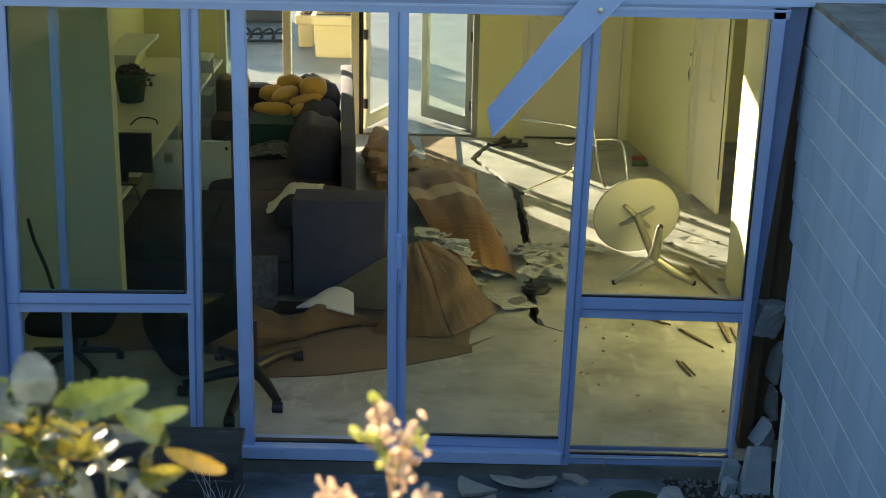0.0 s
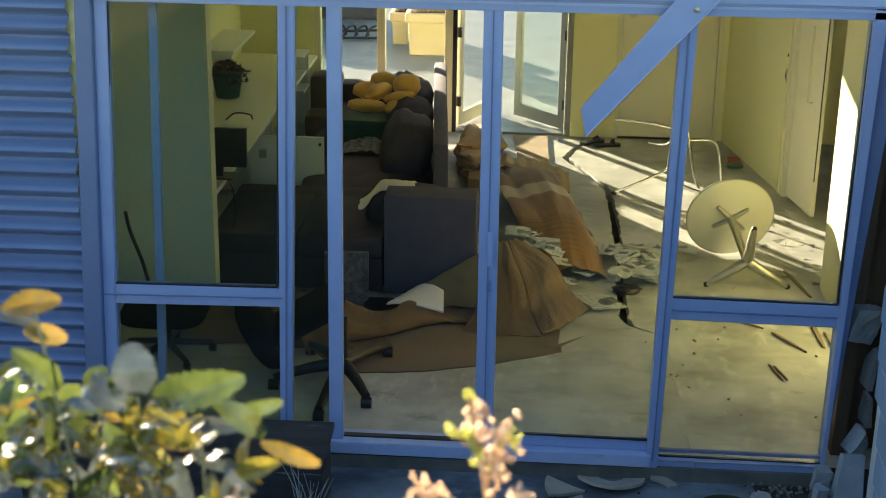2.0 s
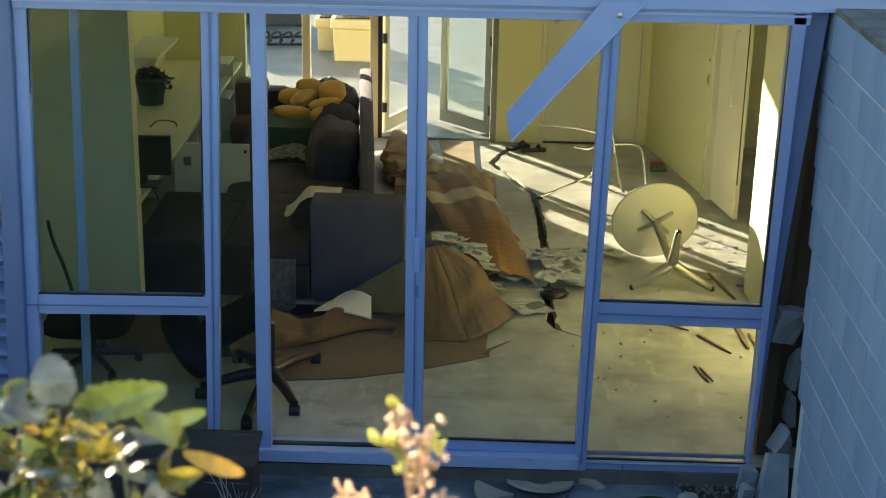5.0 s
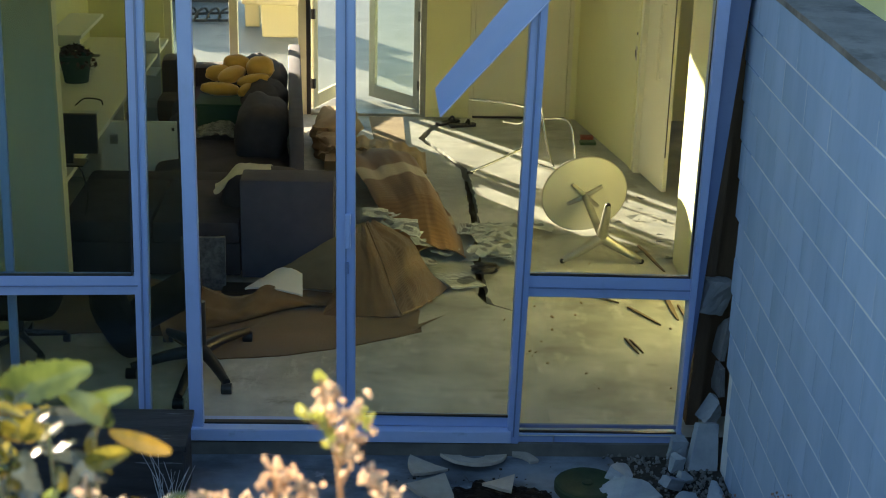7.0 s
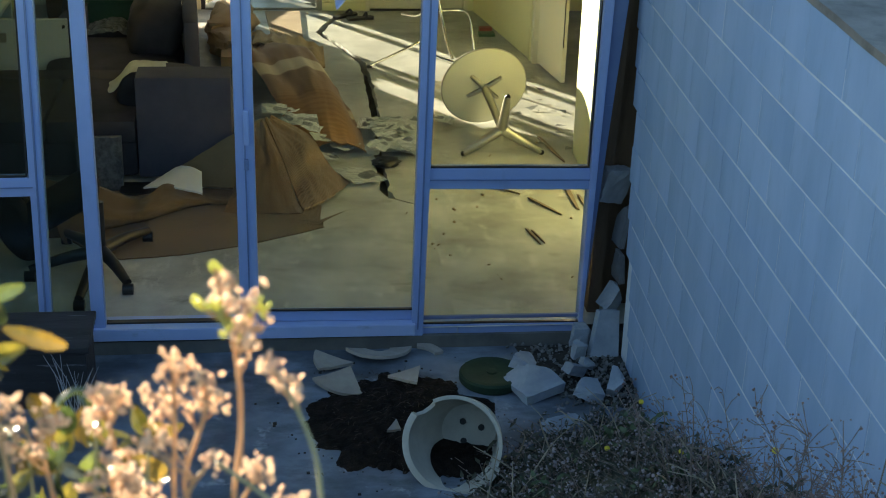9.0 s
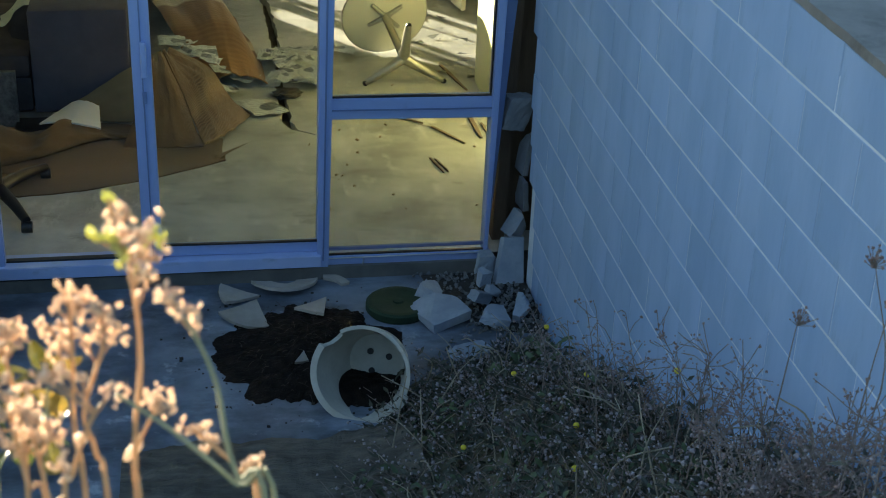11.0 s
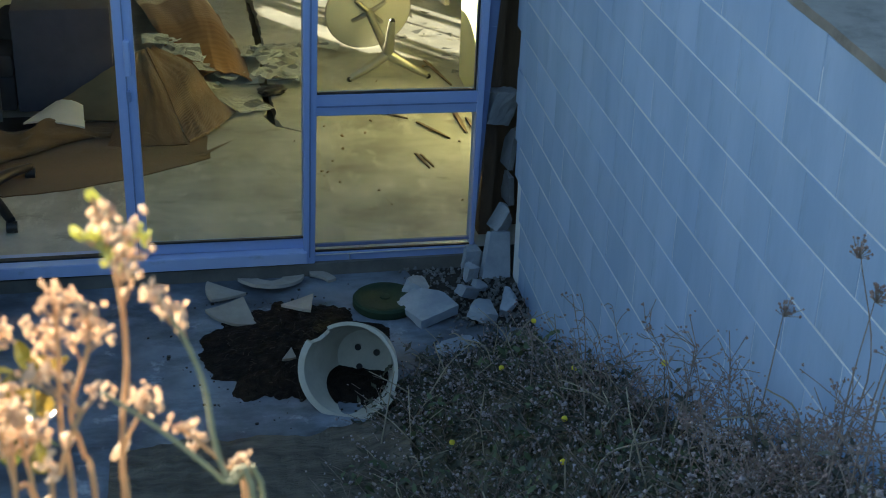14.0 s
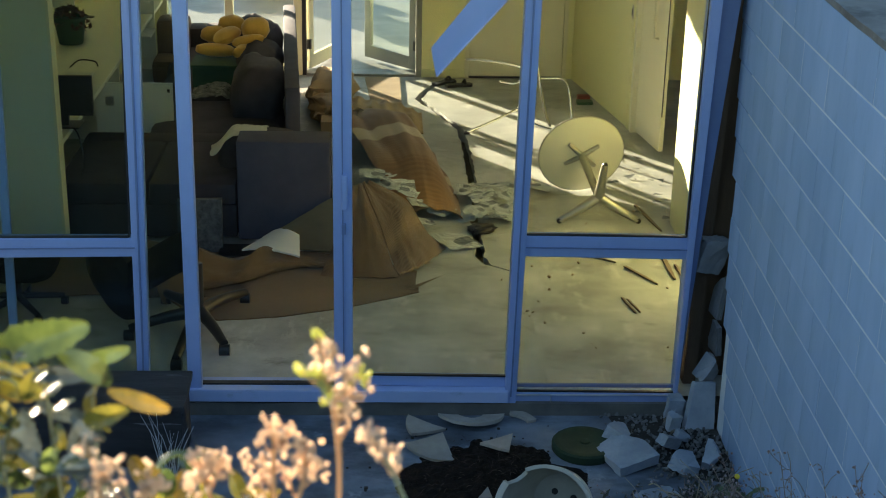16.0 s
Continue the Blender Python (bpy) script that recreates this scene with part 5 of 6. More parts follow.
# ---- loose things on the floor ----
def build_litter():
    for (xa, ya), (xb, yb), w in (((1.41, 9.27), (1.58, 9.13), 0.012), ((1.63, 9.06), (1.8, 8.75), 0.016), ((1.53, 8.52), (1.58, 8.28), 0.012), ((1.56, 8.5), (1.61, 8.29), 0.009), ((1.92, 9.22), (1.93, 8.84), 0.025), ((1.9, 10.3), (2.0, 9.75), 0.02), ((1.98, 9.1), (1.99, 8.8), 0.012)):
        d = Vector((xb - xa, yb - ya, 0))
        b = bm_box(0, d.length, -w * 0.6, w * 0.6, 0, 0.012, 0.002)
        bmesh.ops.subdivide_edges(b, edges=[e for e in b.edges if e.calc_length() > 0.1], cuts=7)
        for v in b.verts:
            v.co.y *= 1 - 0.5 * sstep(0.6, 1, v.co.x / d.length)
            v.co.y += 0.004 * wob(v.co.x * 30, v.co.z * 50, xa)
        b.transform(pose(xa, ya, 0.001, 0, 0, math.degrees(math.atan2(d.y, d.x))))
        solid("splinter", b, M_WOOD, "splintered strip of timber on the concrete floor", "timber strip", "timber strips")
    r = random.Random(8)
    bm = bmesh.new()
    for i in range(34):
        x, y = r.uniform(0.7, 2.0), r.uniform(7.5, 10.4)
        if r.random() < 0.35:
            x, y = r.gauss(0.95, 0.12), r.uniform(8.0, 9.2)
        s = r.uniform(0.003, 0.009)
        t = pose(x, y, s * 0.3, r.uniform(0, 60), r.uniform(0, 60), r.uniform(0, 360))
        me = bm_box(-s, s, -s * r.uniform(0.5, 1), s, -s * 0.4, s * 0.4)
        me.transform(t)
        tmp = bpy.data.meshes.new("tmp")
        me.to_mesh(tmp)
        me.free()
        bm.from_mesh(tmp)
        bpy.data.meshes.remove(tmp)
    solid("crumbs", bm, M_CARPET, "crumbs of plaster and wood over the floor", "debris", kind="stuff")
    bm = bmesh.new()
    for i in range(14):
        x, y = r.uniform(2.0, 2.35), r.uniform(9.7, 11.6)
        x -= 0.3 * r.random()
        t = pose(x, y, 0.012, r.uniform(-8, 8), r.uniform(-8, 8), r.uniform(0, 360))
        s = r.uniform(0.015, 0.06)
        bm.faces.new([bm.verts.new(t @ Vector(c)) for c in ((-s, -s * 0.6, 0), (s, -s * 0.2, 0), (s * 0.3, s, 0))])
    solid("glass_shards", bm, M_PLASTIC, "broken glass shards by the side door", "broken glass", kind="stuff")
    for x, y, a in ((0.58, 13.85, 40), (0.72, 13.75, 15)):
        s = thing("sandal", (x, y, 0), "dark rubber sandal dropped by the back wall", "sandal", "pair of sandals", (0, 0, a))
        sole = bm_prism([(-0.13, -0.04), (0, -0.035), (0.12, -0.045), (0.14, 0), (0.12, 0.045), (0, 0.035), (-0.13, 0.04)], 0, 0.025)
        part("sole", sole, M_BLACK, s, local=True)
        part("strap", bm_tube(smooth_path([(0.05, -0.045, 0.02), (0.06, 0, 0.06), (0.05, 0.045, 0.02)], 5), 0.012, 8), M_BLACK, s, local=True)
    solid("toy_block", bm_box(1.82, 1.94, 13.25, 13.33, 0.0, 0.05, 0.006), M_RED, "small red box by the wall", "box")
    solid("toy_block", bm_box(1.8, 1.95, 13.12, 13.22, 0.0, 0.03, 0.006), M_GREENP, "small green box by the wall", "box")
    fl = thing("fallen_flashing", (0.26, 7.08, 1.8), "bent blue metal flashing hanging across the window", "flashing")
    bm = bmesh.new()
    q = [(0.256, 1.818), (0.885, 2.535), (0.675, 2.535), (0.227, 1.966)]
    front = [bm.verts.new((x, 7.09, z)) for x, z in q]
    back = [bm.verts.new((x, 7.096, z)) for x, z in q]
    bm.faces.new(front)
    bm.faces.new(back[::-1])
    for i in range(4):
        bm.faces.new((front[i], back[i], back[(i + 1) % 4], front[(i + 1) % 4]))
    part("sheet", bm, M_FRAME, fl)
    lip = bm_tube([(0.257, 7.086, 1.82), (0.885, 7.086, 2.535)], 0.004, 8)
    part("folded_lip", lip, M_SILL, fl)
    b = bm_lathe([(0.001, 0), (0.014, 0), (0.014, 0.012), (0.001, 0.014)], 12)
    b.transform(pose(0.765, 7.087, 2.47, 90))
    part("bolt", b, M_STEEL, fl)


build_litter()


# ---- yard behind ----
def build_planter(x0, x1, y0, y1, h):
    p = thing("planter", ((x0 + x1) / 2, (y0 + y1) / 2, 0), "large square cream planter with dry grass in the yard", "planter", "yard planters")
    bm = bm_box(x0, x1, y0, y1, 0.0, h - 0.12, 0.02)
    for v in bm.verts:
        k = 0.93 + 0.07 * v.co.z / h
        v.co.x = (x0 + x1) / 2 + (v.co.x - (x0 + x1) / 2) * k
        v.co.y = (y0 + y1) / 2 + (v.co.y - (y0 + y1) / 2) * k
    part("body", bm, M_PLANTER, p)
    part("rim", bm_box(x0 - 0.03, x1 + 0.03, y0 - 0.03, y1 + 0.03, h - 0.12, h, 0.02), M_PLANTER, p)
    part("soil", bm_box(x0 + 0.03, x1 - 0.03, y0 + 0.03, y1 - 0.03, h + 0.001, h + 0.012), M_SOIL, p)
    r = random.Random(int(x0 * 100))
    bm = bmesh.new()
    for i in range(140):
        b = Vector((r.uniform(x0 + 0.05, x1 - 0.05), r.uniform(y0 + 0.05, y1 - 0.05), h))
        d = Vector((r.uniform(-0.2, 0.2), r.uniform(-0.2, 0.2), r.uniform(0.1, 0.35)))
        bm_tube([b, b + d * 0.5 + Vector((0, 0, 0.05)), b + d], 0.004, 4, bm, taper=0.3)
    part("grass", bm, M_STALK, p, "dry straw-coloured grass")


build_planter(-1.6, -1.06, 17.85, 18.4, 0.53)
build_planter(-1.86, -1.66, 18.5, 19.0, 0.42)
structure("backdrop", bm_box(-14, 12, 33, 33.3, -0.1, 0.7), M_PLANTER, "pale concrete wall at the far side of the yard", "far wall")
solid("low_fence", bm_box(-4.6, -2.15, 20.2, 20.4, 0.0, 0.62, 0.05), M_CONCRETE_FAR, "dark blue-grey board fence panel in the yard", "fence panel")


def build_bike_rack():
    b = thing("bike_rack", (-2.4, 18.8, 0), "black tube bicycle rack in the yard", "bicycle rack")
    for k in range(4):
        x = -2.68 + 0.15 * k
        part("hoop", bm_tube(smooth_path([(x, 18.7, 0.02), (x + 0.05, 18.75, 0.14), (x + 0.13, 18.9, 0.16), (x + 0.16, 19.0, 0.02)], 5), 0.016, 8), M_BLACK, b)
    part("rail", bm_tube([(-2.72, 18.7, 0.03), (-2.06, 18.78, 0.03)], 0.018, 8), M_BLACK, b)
    part("rail", bm_tube([(-2.7, 19.0, 0.06), (-2.06, 19.0, 0.09)], 0.018, 8), M_BLACK, b)


build_bike_rack()


# ---- in front of the window ----
GZ = -0.12


def build_broken_pot():
    pot = thing("broken_pot", (0.85, 5.9, GZ), "large cream planter pot lying broken on its side", "plant pot")
    rimc, e = Vector((0.75, 5.78, 0.088)), radians(20)
    ax = Vector((-0.36, -math.cos(e), math.sin(e))).normalized()
    side = ax.cross(Vector((0, 0, 1))).normalized()
    up = side.cross(ax)
    depth = 0.36
    n, rows = 96, 14

    def cut(a):
        """How far the wall reaches towards the rim at angle a."""
        d = math.degrees(a) % 360
        if d >= 342 or d <= 126:
            return 0.93 + 0.012 * math.sin(d * 0.06) + 0.014 * wob(d * 0.15, 0, 0)
        if 126 < d < 149:
            return 0.8 - 0.08 * math.sin((d - 126) / 23 * math.pi) + 0.03 * wob(d * 0.2, 0, 0)
        return 1.0 + 0.006 * wob(d * 0.1, 3, 0)

    def at(a, s, off):
        r = (0.14 + 0.095 * s ** 0.75) + off
        return rimc + ax * (depth * (s - 1)) + r * (-math.cos(a) * side + math.sin(a) * up)

    bm = bmesh.new()
    outer, inner = [], []
    for i in range(n):
        a = 2 * math.pi * i / n
        outer.append([bm.verts.new(at(a, cut(a) * j / rows, 0.0)) for j in range(rows + 1)])
        inner.append([bm.verts.new(at(a, max(0.07, cut(a) * j / rows), -0.018)) for j in range(rows + 1)])
    for i in range(n):
        k = (i + 1) % n
        for j in range(rows):
            bm.faces.new((outer[i][j], outer[k][j], outer[k][j + 1], outer[i][j + 1]))
            bm.faces.new((inner[i][j + 1], inner[k][j + 1], inner[k][j], inner[i][j]))
        bm.faces.new((outer[i][rows], outer[k][rows], inner[k][rows], inner[i][rows]))
    bm.faces.new([outer[i][0] for i in range(n)][::-1])
    bm.faces.new([inner[i][0] for i in range(n)])
    part("body", bm, M_POT, pot, smooth=True)
    rim = bmesh.new()
    for i in range(n):
        a, b = 2 * math.pi * i / n, 2 * math.pi * (i + 1) / n
        if cut(a) < 0.97 or cut(b) < 0.97:
            continue
        q = []
        for t in (a, b):
            q.append([rim.verts.new(at(t, s, o)) for s, o in ((0.93, 0.001), (0.94, 0.012), (1.0, 0.012), (1.01, 0.0), (1.005, -0.02))])
        for k in range(4):
            rim.faces.new((q[0][k], q[1][k], q[1][k + 1], q[0][k + 1]))
    bmesh.ops.remove_doubles(rim, verts=list(rim.verts), dist=0.0004)
    part("rim", rim, M_POT, pot, smooth=True)
    base = rimc - ax * (depth * 0.925)
    q = ax.to_track_quat("Z", "Y").to_matrix().to_4x4()
    # thin black discs on the base paint the shade inside the drain holes
    for dx, dy in ((-0.035, 0.045), (0.06, 0.03), (-0.02, -0.05)):
        h = bm_lathe([(0.001, 0), (0.016, 0), (0.016, 0.003), (0.001, 0.003)], 20)
        h.transform(Matrix.Translation(base - side * dx + up * dy + ax * 0.002) @ q)
        part("drain_hole", h, M_BLACK, pot)

    def soil(u, v):
        s = 0.075 + 0.7 * v
        phi = 1.15 * (1 - 0.75 * v ** 3)
        lo, hi = at(1.5 * math.pi - phi, s, -0.02), at(1.5 * math.pi + phi, s, -0.02)
        p = lo + (hi - lo) * u
        edge_ = 4 * u * (1 - u)
        return p + up * (0.012 * wob(u * 7, v * 7, 2) * edge_ - (0.02 + 0.1 * v ** 3) * 0.25 * edge_)

    part("soil", bm_sheet(soil, 26, 20), M_POTTING, pot, "dark damp soil left inside")


build_broken_pot()


def build_spill():
    r = random.Random(12)
    bm = bmesh.new()
    rings, n = 20, 360
    c0 = (0.55, 6.36)

    def edge(a):
        base = 0.435 + 0.05 * math.cos(2 * a) + 0.14 * noise.noise(Vector((math.cos(a) * 2, math.sin(a) * 2, 4))) + 0.06 * noise.noise(Vector((math.cos(a) * 5, math.sin(a) * 5, 1))) + 0.02 * noise.noise(Vector((math.cos(a) * 14, math.sin(a) * 14, 2))) + 0.012 * noise.noise(Vector((math.cos(a) * 45, math.sin(a) * 45, 6)))
        return base

    mid = bm.verts.new((c0[0], c0[1], GZ + 0.06))
    prev = None
    for k in range(1, rings + 1):
        f = k / rings
        row = []
        for i in range(n):
            a = 2 * math.pi * i / n
            d = edge(a) * f
            x, y = c0[0] + d * math.cos(a), c0[1] + 1.25 * d * math.sin(a)
            z = GZ + 0.002 + 0.045 * (1 - f) ** 0.8 + (0.03 * wob(x, y, 0, 9) + 0.02 * wob(x, y, 1, 25)) * (1 - f) ** 0.5
            row.append(bm.verts.new((x, y, max(GZ + 0.001, z))))
        for i in range(n):
            j = (i + 1) % n
            bm.faces.new((mid, row[i], row[j]) if prev is None else (prev[i], row[i], row[j], prev[j]))
        prev = row
    solid("soil_spill", bm, M_POTTING, "dark potting soil spilt over the concrete slab", "soil", kind="stuff")
    bm = bmesh.new()
    for i in range(150):
        a, d = r.uniform(0, 6.28), r.uniform(0, 1) ** 0.6 * 0.44
        x, y = c0[0] + d * math.cos(a), c0[1] + 1.2 * d * math.sin(a)
        z = GZ + 0.012 + 0.05 * max(0, 1 - d / 0.45)
        s = Vector((r.uniform(-1, 1), r.uniform(-1, 1), r.uniform(-0.05, 0.4))) * r.uniform(0.02, 0.06)
        bm_tube([(x, y, z), Vector((x, y, z)) + s * 0.5 + Vector((0, 0, 0.006)), Vector((x, y, z)) + s], 0.0011, 4, bm)
    solid("roots", bm, surf("soil_roots", (0.03, 0.022, 0.016), (0.1, 0.075, 0.055), 12, 0.9, 0.3, 60), "dry roots and straw in the spilt soil", "roots", kind="stuff")
    bm = bmesh.new()
    for i in range(240):
        x, y = c0[0] + r.gauss(0, 0.33), c0[1] + r.gauss(0, 0.36)
        if y > 7.1 or x > 1.7:
            continue
        s = r.uniform(0.003, 0.011) * r.uniform(0.4, 1)
        bm_box(x - s, x + s, y - s * 0.7, y + s * 0.7, GZ, GZ + s, 0, bm)
    solid("soil_crumbs", bm, M_SOIL, "scattered crumbs of soil on the slab", "soil", kind="stuff")


build_spill()


def bm_shard(pts, thick, turn, at, curve=0.0):
    """A curved piece of pot wall: an outline raised into a bowl."""
    bm = bm_prism(pts, 0, thick)
    top = [f for f in bm.faces if abs(f.normal.z) > 0.9 or len(f.verts) == len(pts)]
    bmesh.ops.triangulate(bm, faces=top)
    bmesh.ops.subdivide_edges(bm, edges=list(bm.edges), cuts=2, use_grid_fill=True)
    for v in bm.verts:
        v.co.z += curve * (v.co.x ** 2 + 0.5 * v.co.y ** 2)
        v.co.z += 0.002 * wob(v.co.x, v.co.y, thick, 25)
    bm.transform(pose(*at, *turn))
    lo = min(v.co.z for v in bm.verts)
    bmesh.ops.translate(bm, verts=list(bm.verts), vec=(0, 0, GZ + 0.001 - lo))
    return bm


def arc(r0, r1, a0, a1, n=12):
    p = [(r1 * math.cos(radians(a0 + (a1 - a0) * i / n)), r1 * math.sin(radians(a0 + (a1 - a0) * i / n))) for i in range(n + 1)]
    if r0 > 0.001:
        p += [(r0 * math.cos(radians(a1 + (a0 - a1) * i / n)), r0 * math.sin(radians(a1 + (a0 - a1) * i / n))) for i in range(n + 1)]
    else:
        p.append((0, 0))
    return p


def build_front_litter():
    lab = "broken curved shard of the cream pot on the slab"
    for pts, turn, at in ((arc(0, 0.22, 150, 200), (6, 4, 10), (0.34, 6.97, GZ)),
                          (arc(0.07, 0.19, 195, 350), (-10, 3, 4), (0.48, 7.13, GZ)),
                          (arc(0, 0.24, 190, 262), (12, -4, 20), (0.32, 6.86, GZ)),
                          ([(-0.09, -0.02), (0.06, -0.08), (0.09, 0.08)], (4, 3, 0), (0.6, 6.75, GZ + 0.05)),
                          (arc(0.1, 0.15, 20, 90), (3, 5, 0), (0.7, 7.02, GZ)),
                          ([(-0.03, -0.03), (0.04, -0.02), (0.02, 0.05)], (14, 3, 0), (0.5, 6.22, GZ))):
        b = bm_shard(pts, 0.018, turn, at, 0.5)
        if at[2] > GZ or at[0] == 0.5:
            bmesh.ops.translate(b, verts=list(b.verts), vec=(0, 0, 0.035))
        solid("pot_shard", b, M_SHARD, lab, "pot shard", "pot shards")
    lid = thing("manhole_lid", (1.07, 6.76, GZ), "dark green round cast lid on the slab", "lid")
    b = bm_lathe([(0.001, 0), (0.165, 0), (0.175, 0.012), (0.175, 0.045), (0.165, 0.055), (0.14, 0.057), (0.13, 0.052), (0.001, 0.05)], 48)
    part("disc", b, M_LID, lid, local=True, smooth=True)
    part("knob", bm_lathe([(0.001, 0.05), (0.03, 0.05), (0.028, 0.06), (0.001, 0.061)], 20), M_LID, lid, local=True)

    def chunk(x, y, z, sx, sy, sz, turn, seed, label="broken piece of pale concrete block on the ground", mat_=M_RUBBLE):
        r = random.Random(seed)
        bm = bm_box(-sx, sx, -sy, sy, -sz, sz)
        bmesh.ops.subdivide_edges(bm, edges=list(bm.edges), cuts=5, use_grid_fill=True)
        cut = Vector((r.uniform(-1, 1), r.uniform(-1, 1), r.uniform(-0.4, 1))).normalized()
        for v in bm.verts:
            k = v.co.x / sx * cut.x + v.co.y / sy * cut.y + v.co.z / sz * cut.z
            if k > 0.75:
                v.co *= 0.75 / k + 0.25 * 0.2
            k2 = v.co.x / sx * cut.y - v.co.y / sy * cut.x
            if k2 > 0.6:
                v.co *= 0.6 / k2 + 0.1
            v.co += 0.1 * (min(sx, sy, sz) + 0.015) * Vector((wob(*(v.co * 22), seed), wob(*(v.co * 22 + Vector((5, 5, 5))), seed), wob(*(v.co * 22 + Vector((9, 2, 1))), seed)))
        bm.transform(pose(x, y, z, *turn))
        lo = min(v.co.z for v in bm.verts)
        bmesh.ops.translate(bm, verts=list(bm.verts), vec=(0, 0, z - lo))
        solid("rubble_block", bm, mat_, label, "rubble", "broken block pieces")

    chunk(1.27, 6.64, GZ, 0.12, 0.13, 0.028, (8, -6, 25), 1)
    chunk(1.26, 6.84, GZ, 0.07, 0.06, 0.04, (20, 10, 60), 2)
    chunk(1.36, 6.25, GZ, 0.11, 0.07, 0.015, (4, 3, 30), 3)
    chunk(1.54, 6.53, GZ, 0.075, 0.07, 0.03, (10, 16, 10), 4)
    chunk(1.52, 6.74, GZ, 0.08, 0.03, 0.03, (10, 26, 40), 5)
    chunk(1.71, 6.58, GZ, 0.04, 0.075, 0.035, (30, 6, -20), 6)
    chunk(1.6, 6.85, GZ, 0.04, 0.035, 0.02, (10, 26, 40), 7)
    chunk(1.58, 6.99, GZ, 0.035, 0.035, 0.045, (10, 6, 20), 8)
    chunk(1.6, 7.1, GZ, 0.045, 0.04, 0.07, (4, 6, 10), 9)
    chunk(1.66, 7.12, GZ, 0.03, 0.03, 0.05, (4, 26, 10), 17)
    slab = bm_prism([(-0.085, -0.03), (0.085, -0.03), (0.085, 0.03), (-0.085, 0.03)], 0, 0.26)
    for v in slab.verts:
        if v.co.z > 0.1 and v.co.x < 0:
            v.co.x += 0.05
    slab.transform(pose(1.725, 7.0, GZ, -18, 4, 8))
    bmesh.ops.bevel(slab, geom=list(slab.edges), offset=0.004, segments=1, affect="EDGES")
    solid("broken_slab", slab, M_RUBBLE, "pale broken slab leaning at the window corner", "rubble")
    chunk(1.8, 7.2, 0.06, 0.035, 0.05, 0.075, (10, 30, 30), 10, "pale broken block wedged beside the window", M_RUBBLE)
    grey = surf("dusty_broken_block", (0.19, 0.2, 0.22), (0.33, 0.34, 0.36), 6, 0.9, 0.5, 50)
    chunk(1.775, 7.28, 0.69, 0.07, 0.06, 0.105, (10, 12, 10), 11, "dusty broken block end wedged beside the window", grey)
    chunk(1.848, 7.3, 0.42, 0.015, 0.06, 0.12, (3, 6, 10), 12, "dusty broken block end wedged beside the window", grey)
    chunk(1.846, 7.3, 0.2, 0.016, 0.06, 0.09, (5, -6, 10), 13, "dusty broken block end wedged beside the window", grey)
    r = random.Random(21)
    bm = bmesh.new()
    for i in range(900):
        x, y = r.uniform(1.2, 1.82), r.uniform(6.45, 7.2)
        if x < 1.4 and y < 6.9 or r.random() > 0.4 + (x - 1.2):
            continue
        s = r.uniform(0.006, 0.018)
        t = pose(x, y, GZ + s * 0.6 + 0.02 * max(0, x - 1.4), r.uniform(0, 360), r.uniform(0, 360), r.uniform(0, 360))
        vs = [bm.verts.new(t @ (Vector(c) * s * r.uniform(0.7, 1.2))) for c in ((1, 0, 0), (-1, 0, 0), (0, 1, 0), (0, -1, 0), (0, 0, 0.8), (0, 0, -0.8))]
        for f in ((0, 2, 4), (2, 1, 4), (1, 3, 4), (3, 0, 4), (2, 0, 5), (1, 2, 5), (3, 1, 5), (0, 3, 5)):
            bm.faces.new([vs[k] for k in f])
    solid("gravel", bm, M_GRAVEL, "loose grey gravel and rubble dust at the wall foot", "gravel", kind="stuff")
    solid("gravel_bed", bm_prism([(1.25, 7.14), (1.3, 6.9), (1.5, 6.5), (1.82, 6.4), (1.83, 7.14)], GZ - 0.05, GZ + 0.004), M_SOIL, "dark dusty soil under the gravel", "soil", kind="stuff")
    tr = thing("trough", (-1.7, 6.75, GZ), "weathered black timber planter trough below the window", "planter trough")
    part("front_board", bm_box(-2.6, -1.02, 6.58, 6.62, GZ, 0.2, 0.006), M_TROUGH, tr)
    part("back_board", bm_box(-2.6, -1.02, 6.85, 6.89, GZ, 0.24, 0.006), M_TROUGH, tr)
    part("end_board", bm_box(-1.06, -1.02, 6.62, 6.85, GZ, 0.22, 0.006), M_TROUGH, tr)
    lidb = bm_box(-2.6, -1.0, 6.56, 6.91, 0.2, 0.235, 0.006)
    for v in lidb.verts:
        v.co.z += (v.co.y - 6.56) * 0.1
    part("top_board", lidb, M_TROUGH, tr)
    tw = thing("dead_twigs", (-1.08, 6.5, GZ), "silvery dead twigs beside the trough", "twigs")
    silver = surf("silvery_twigs", (0.35, 0.37, 0.4), (0.5, 0.52, 0.55), 20, 0.8, 0.2, 80)
    r = random.Random(4)
    for i in range(16):
        b = Vector((-1.08 + r.uniform(-0.04, 0.04), 6.5 + r.uniform(-0.03, 0.03), GZ))
        top = b + Vector((r.uniform(-0.12, 0.12), r.uniform(-0.05, 0.05), r.uniform(0.15, 0.36)))
        part("twig", bm_tube([b, (b + top) / 2 + Vector((r.uniform(-0.02, 0.02), 0, 0.02)), top], 0.003, 5, taper=0.4), silver, tw)


build_front_litter()


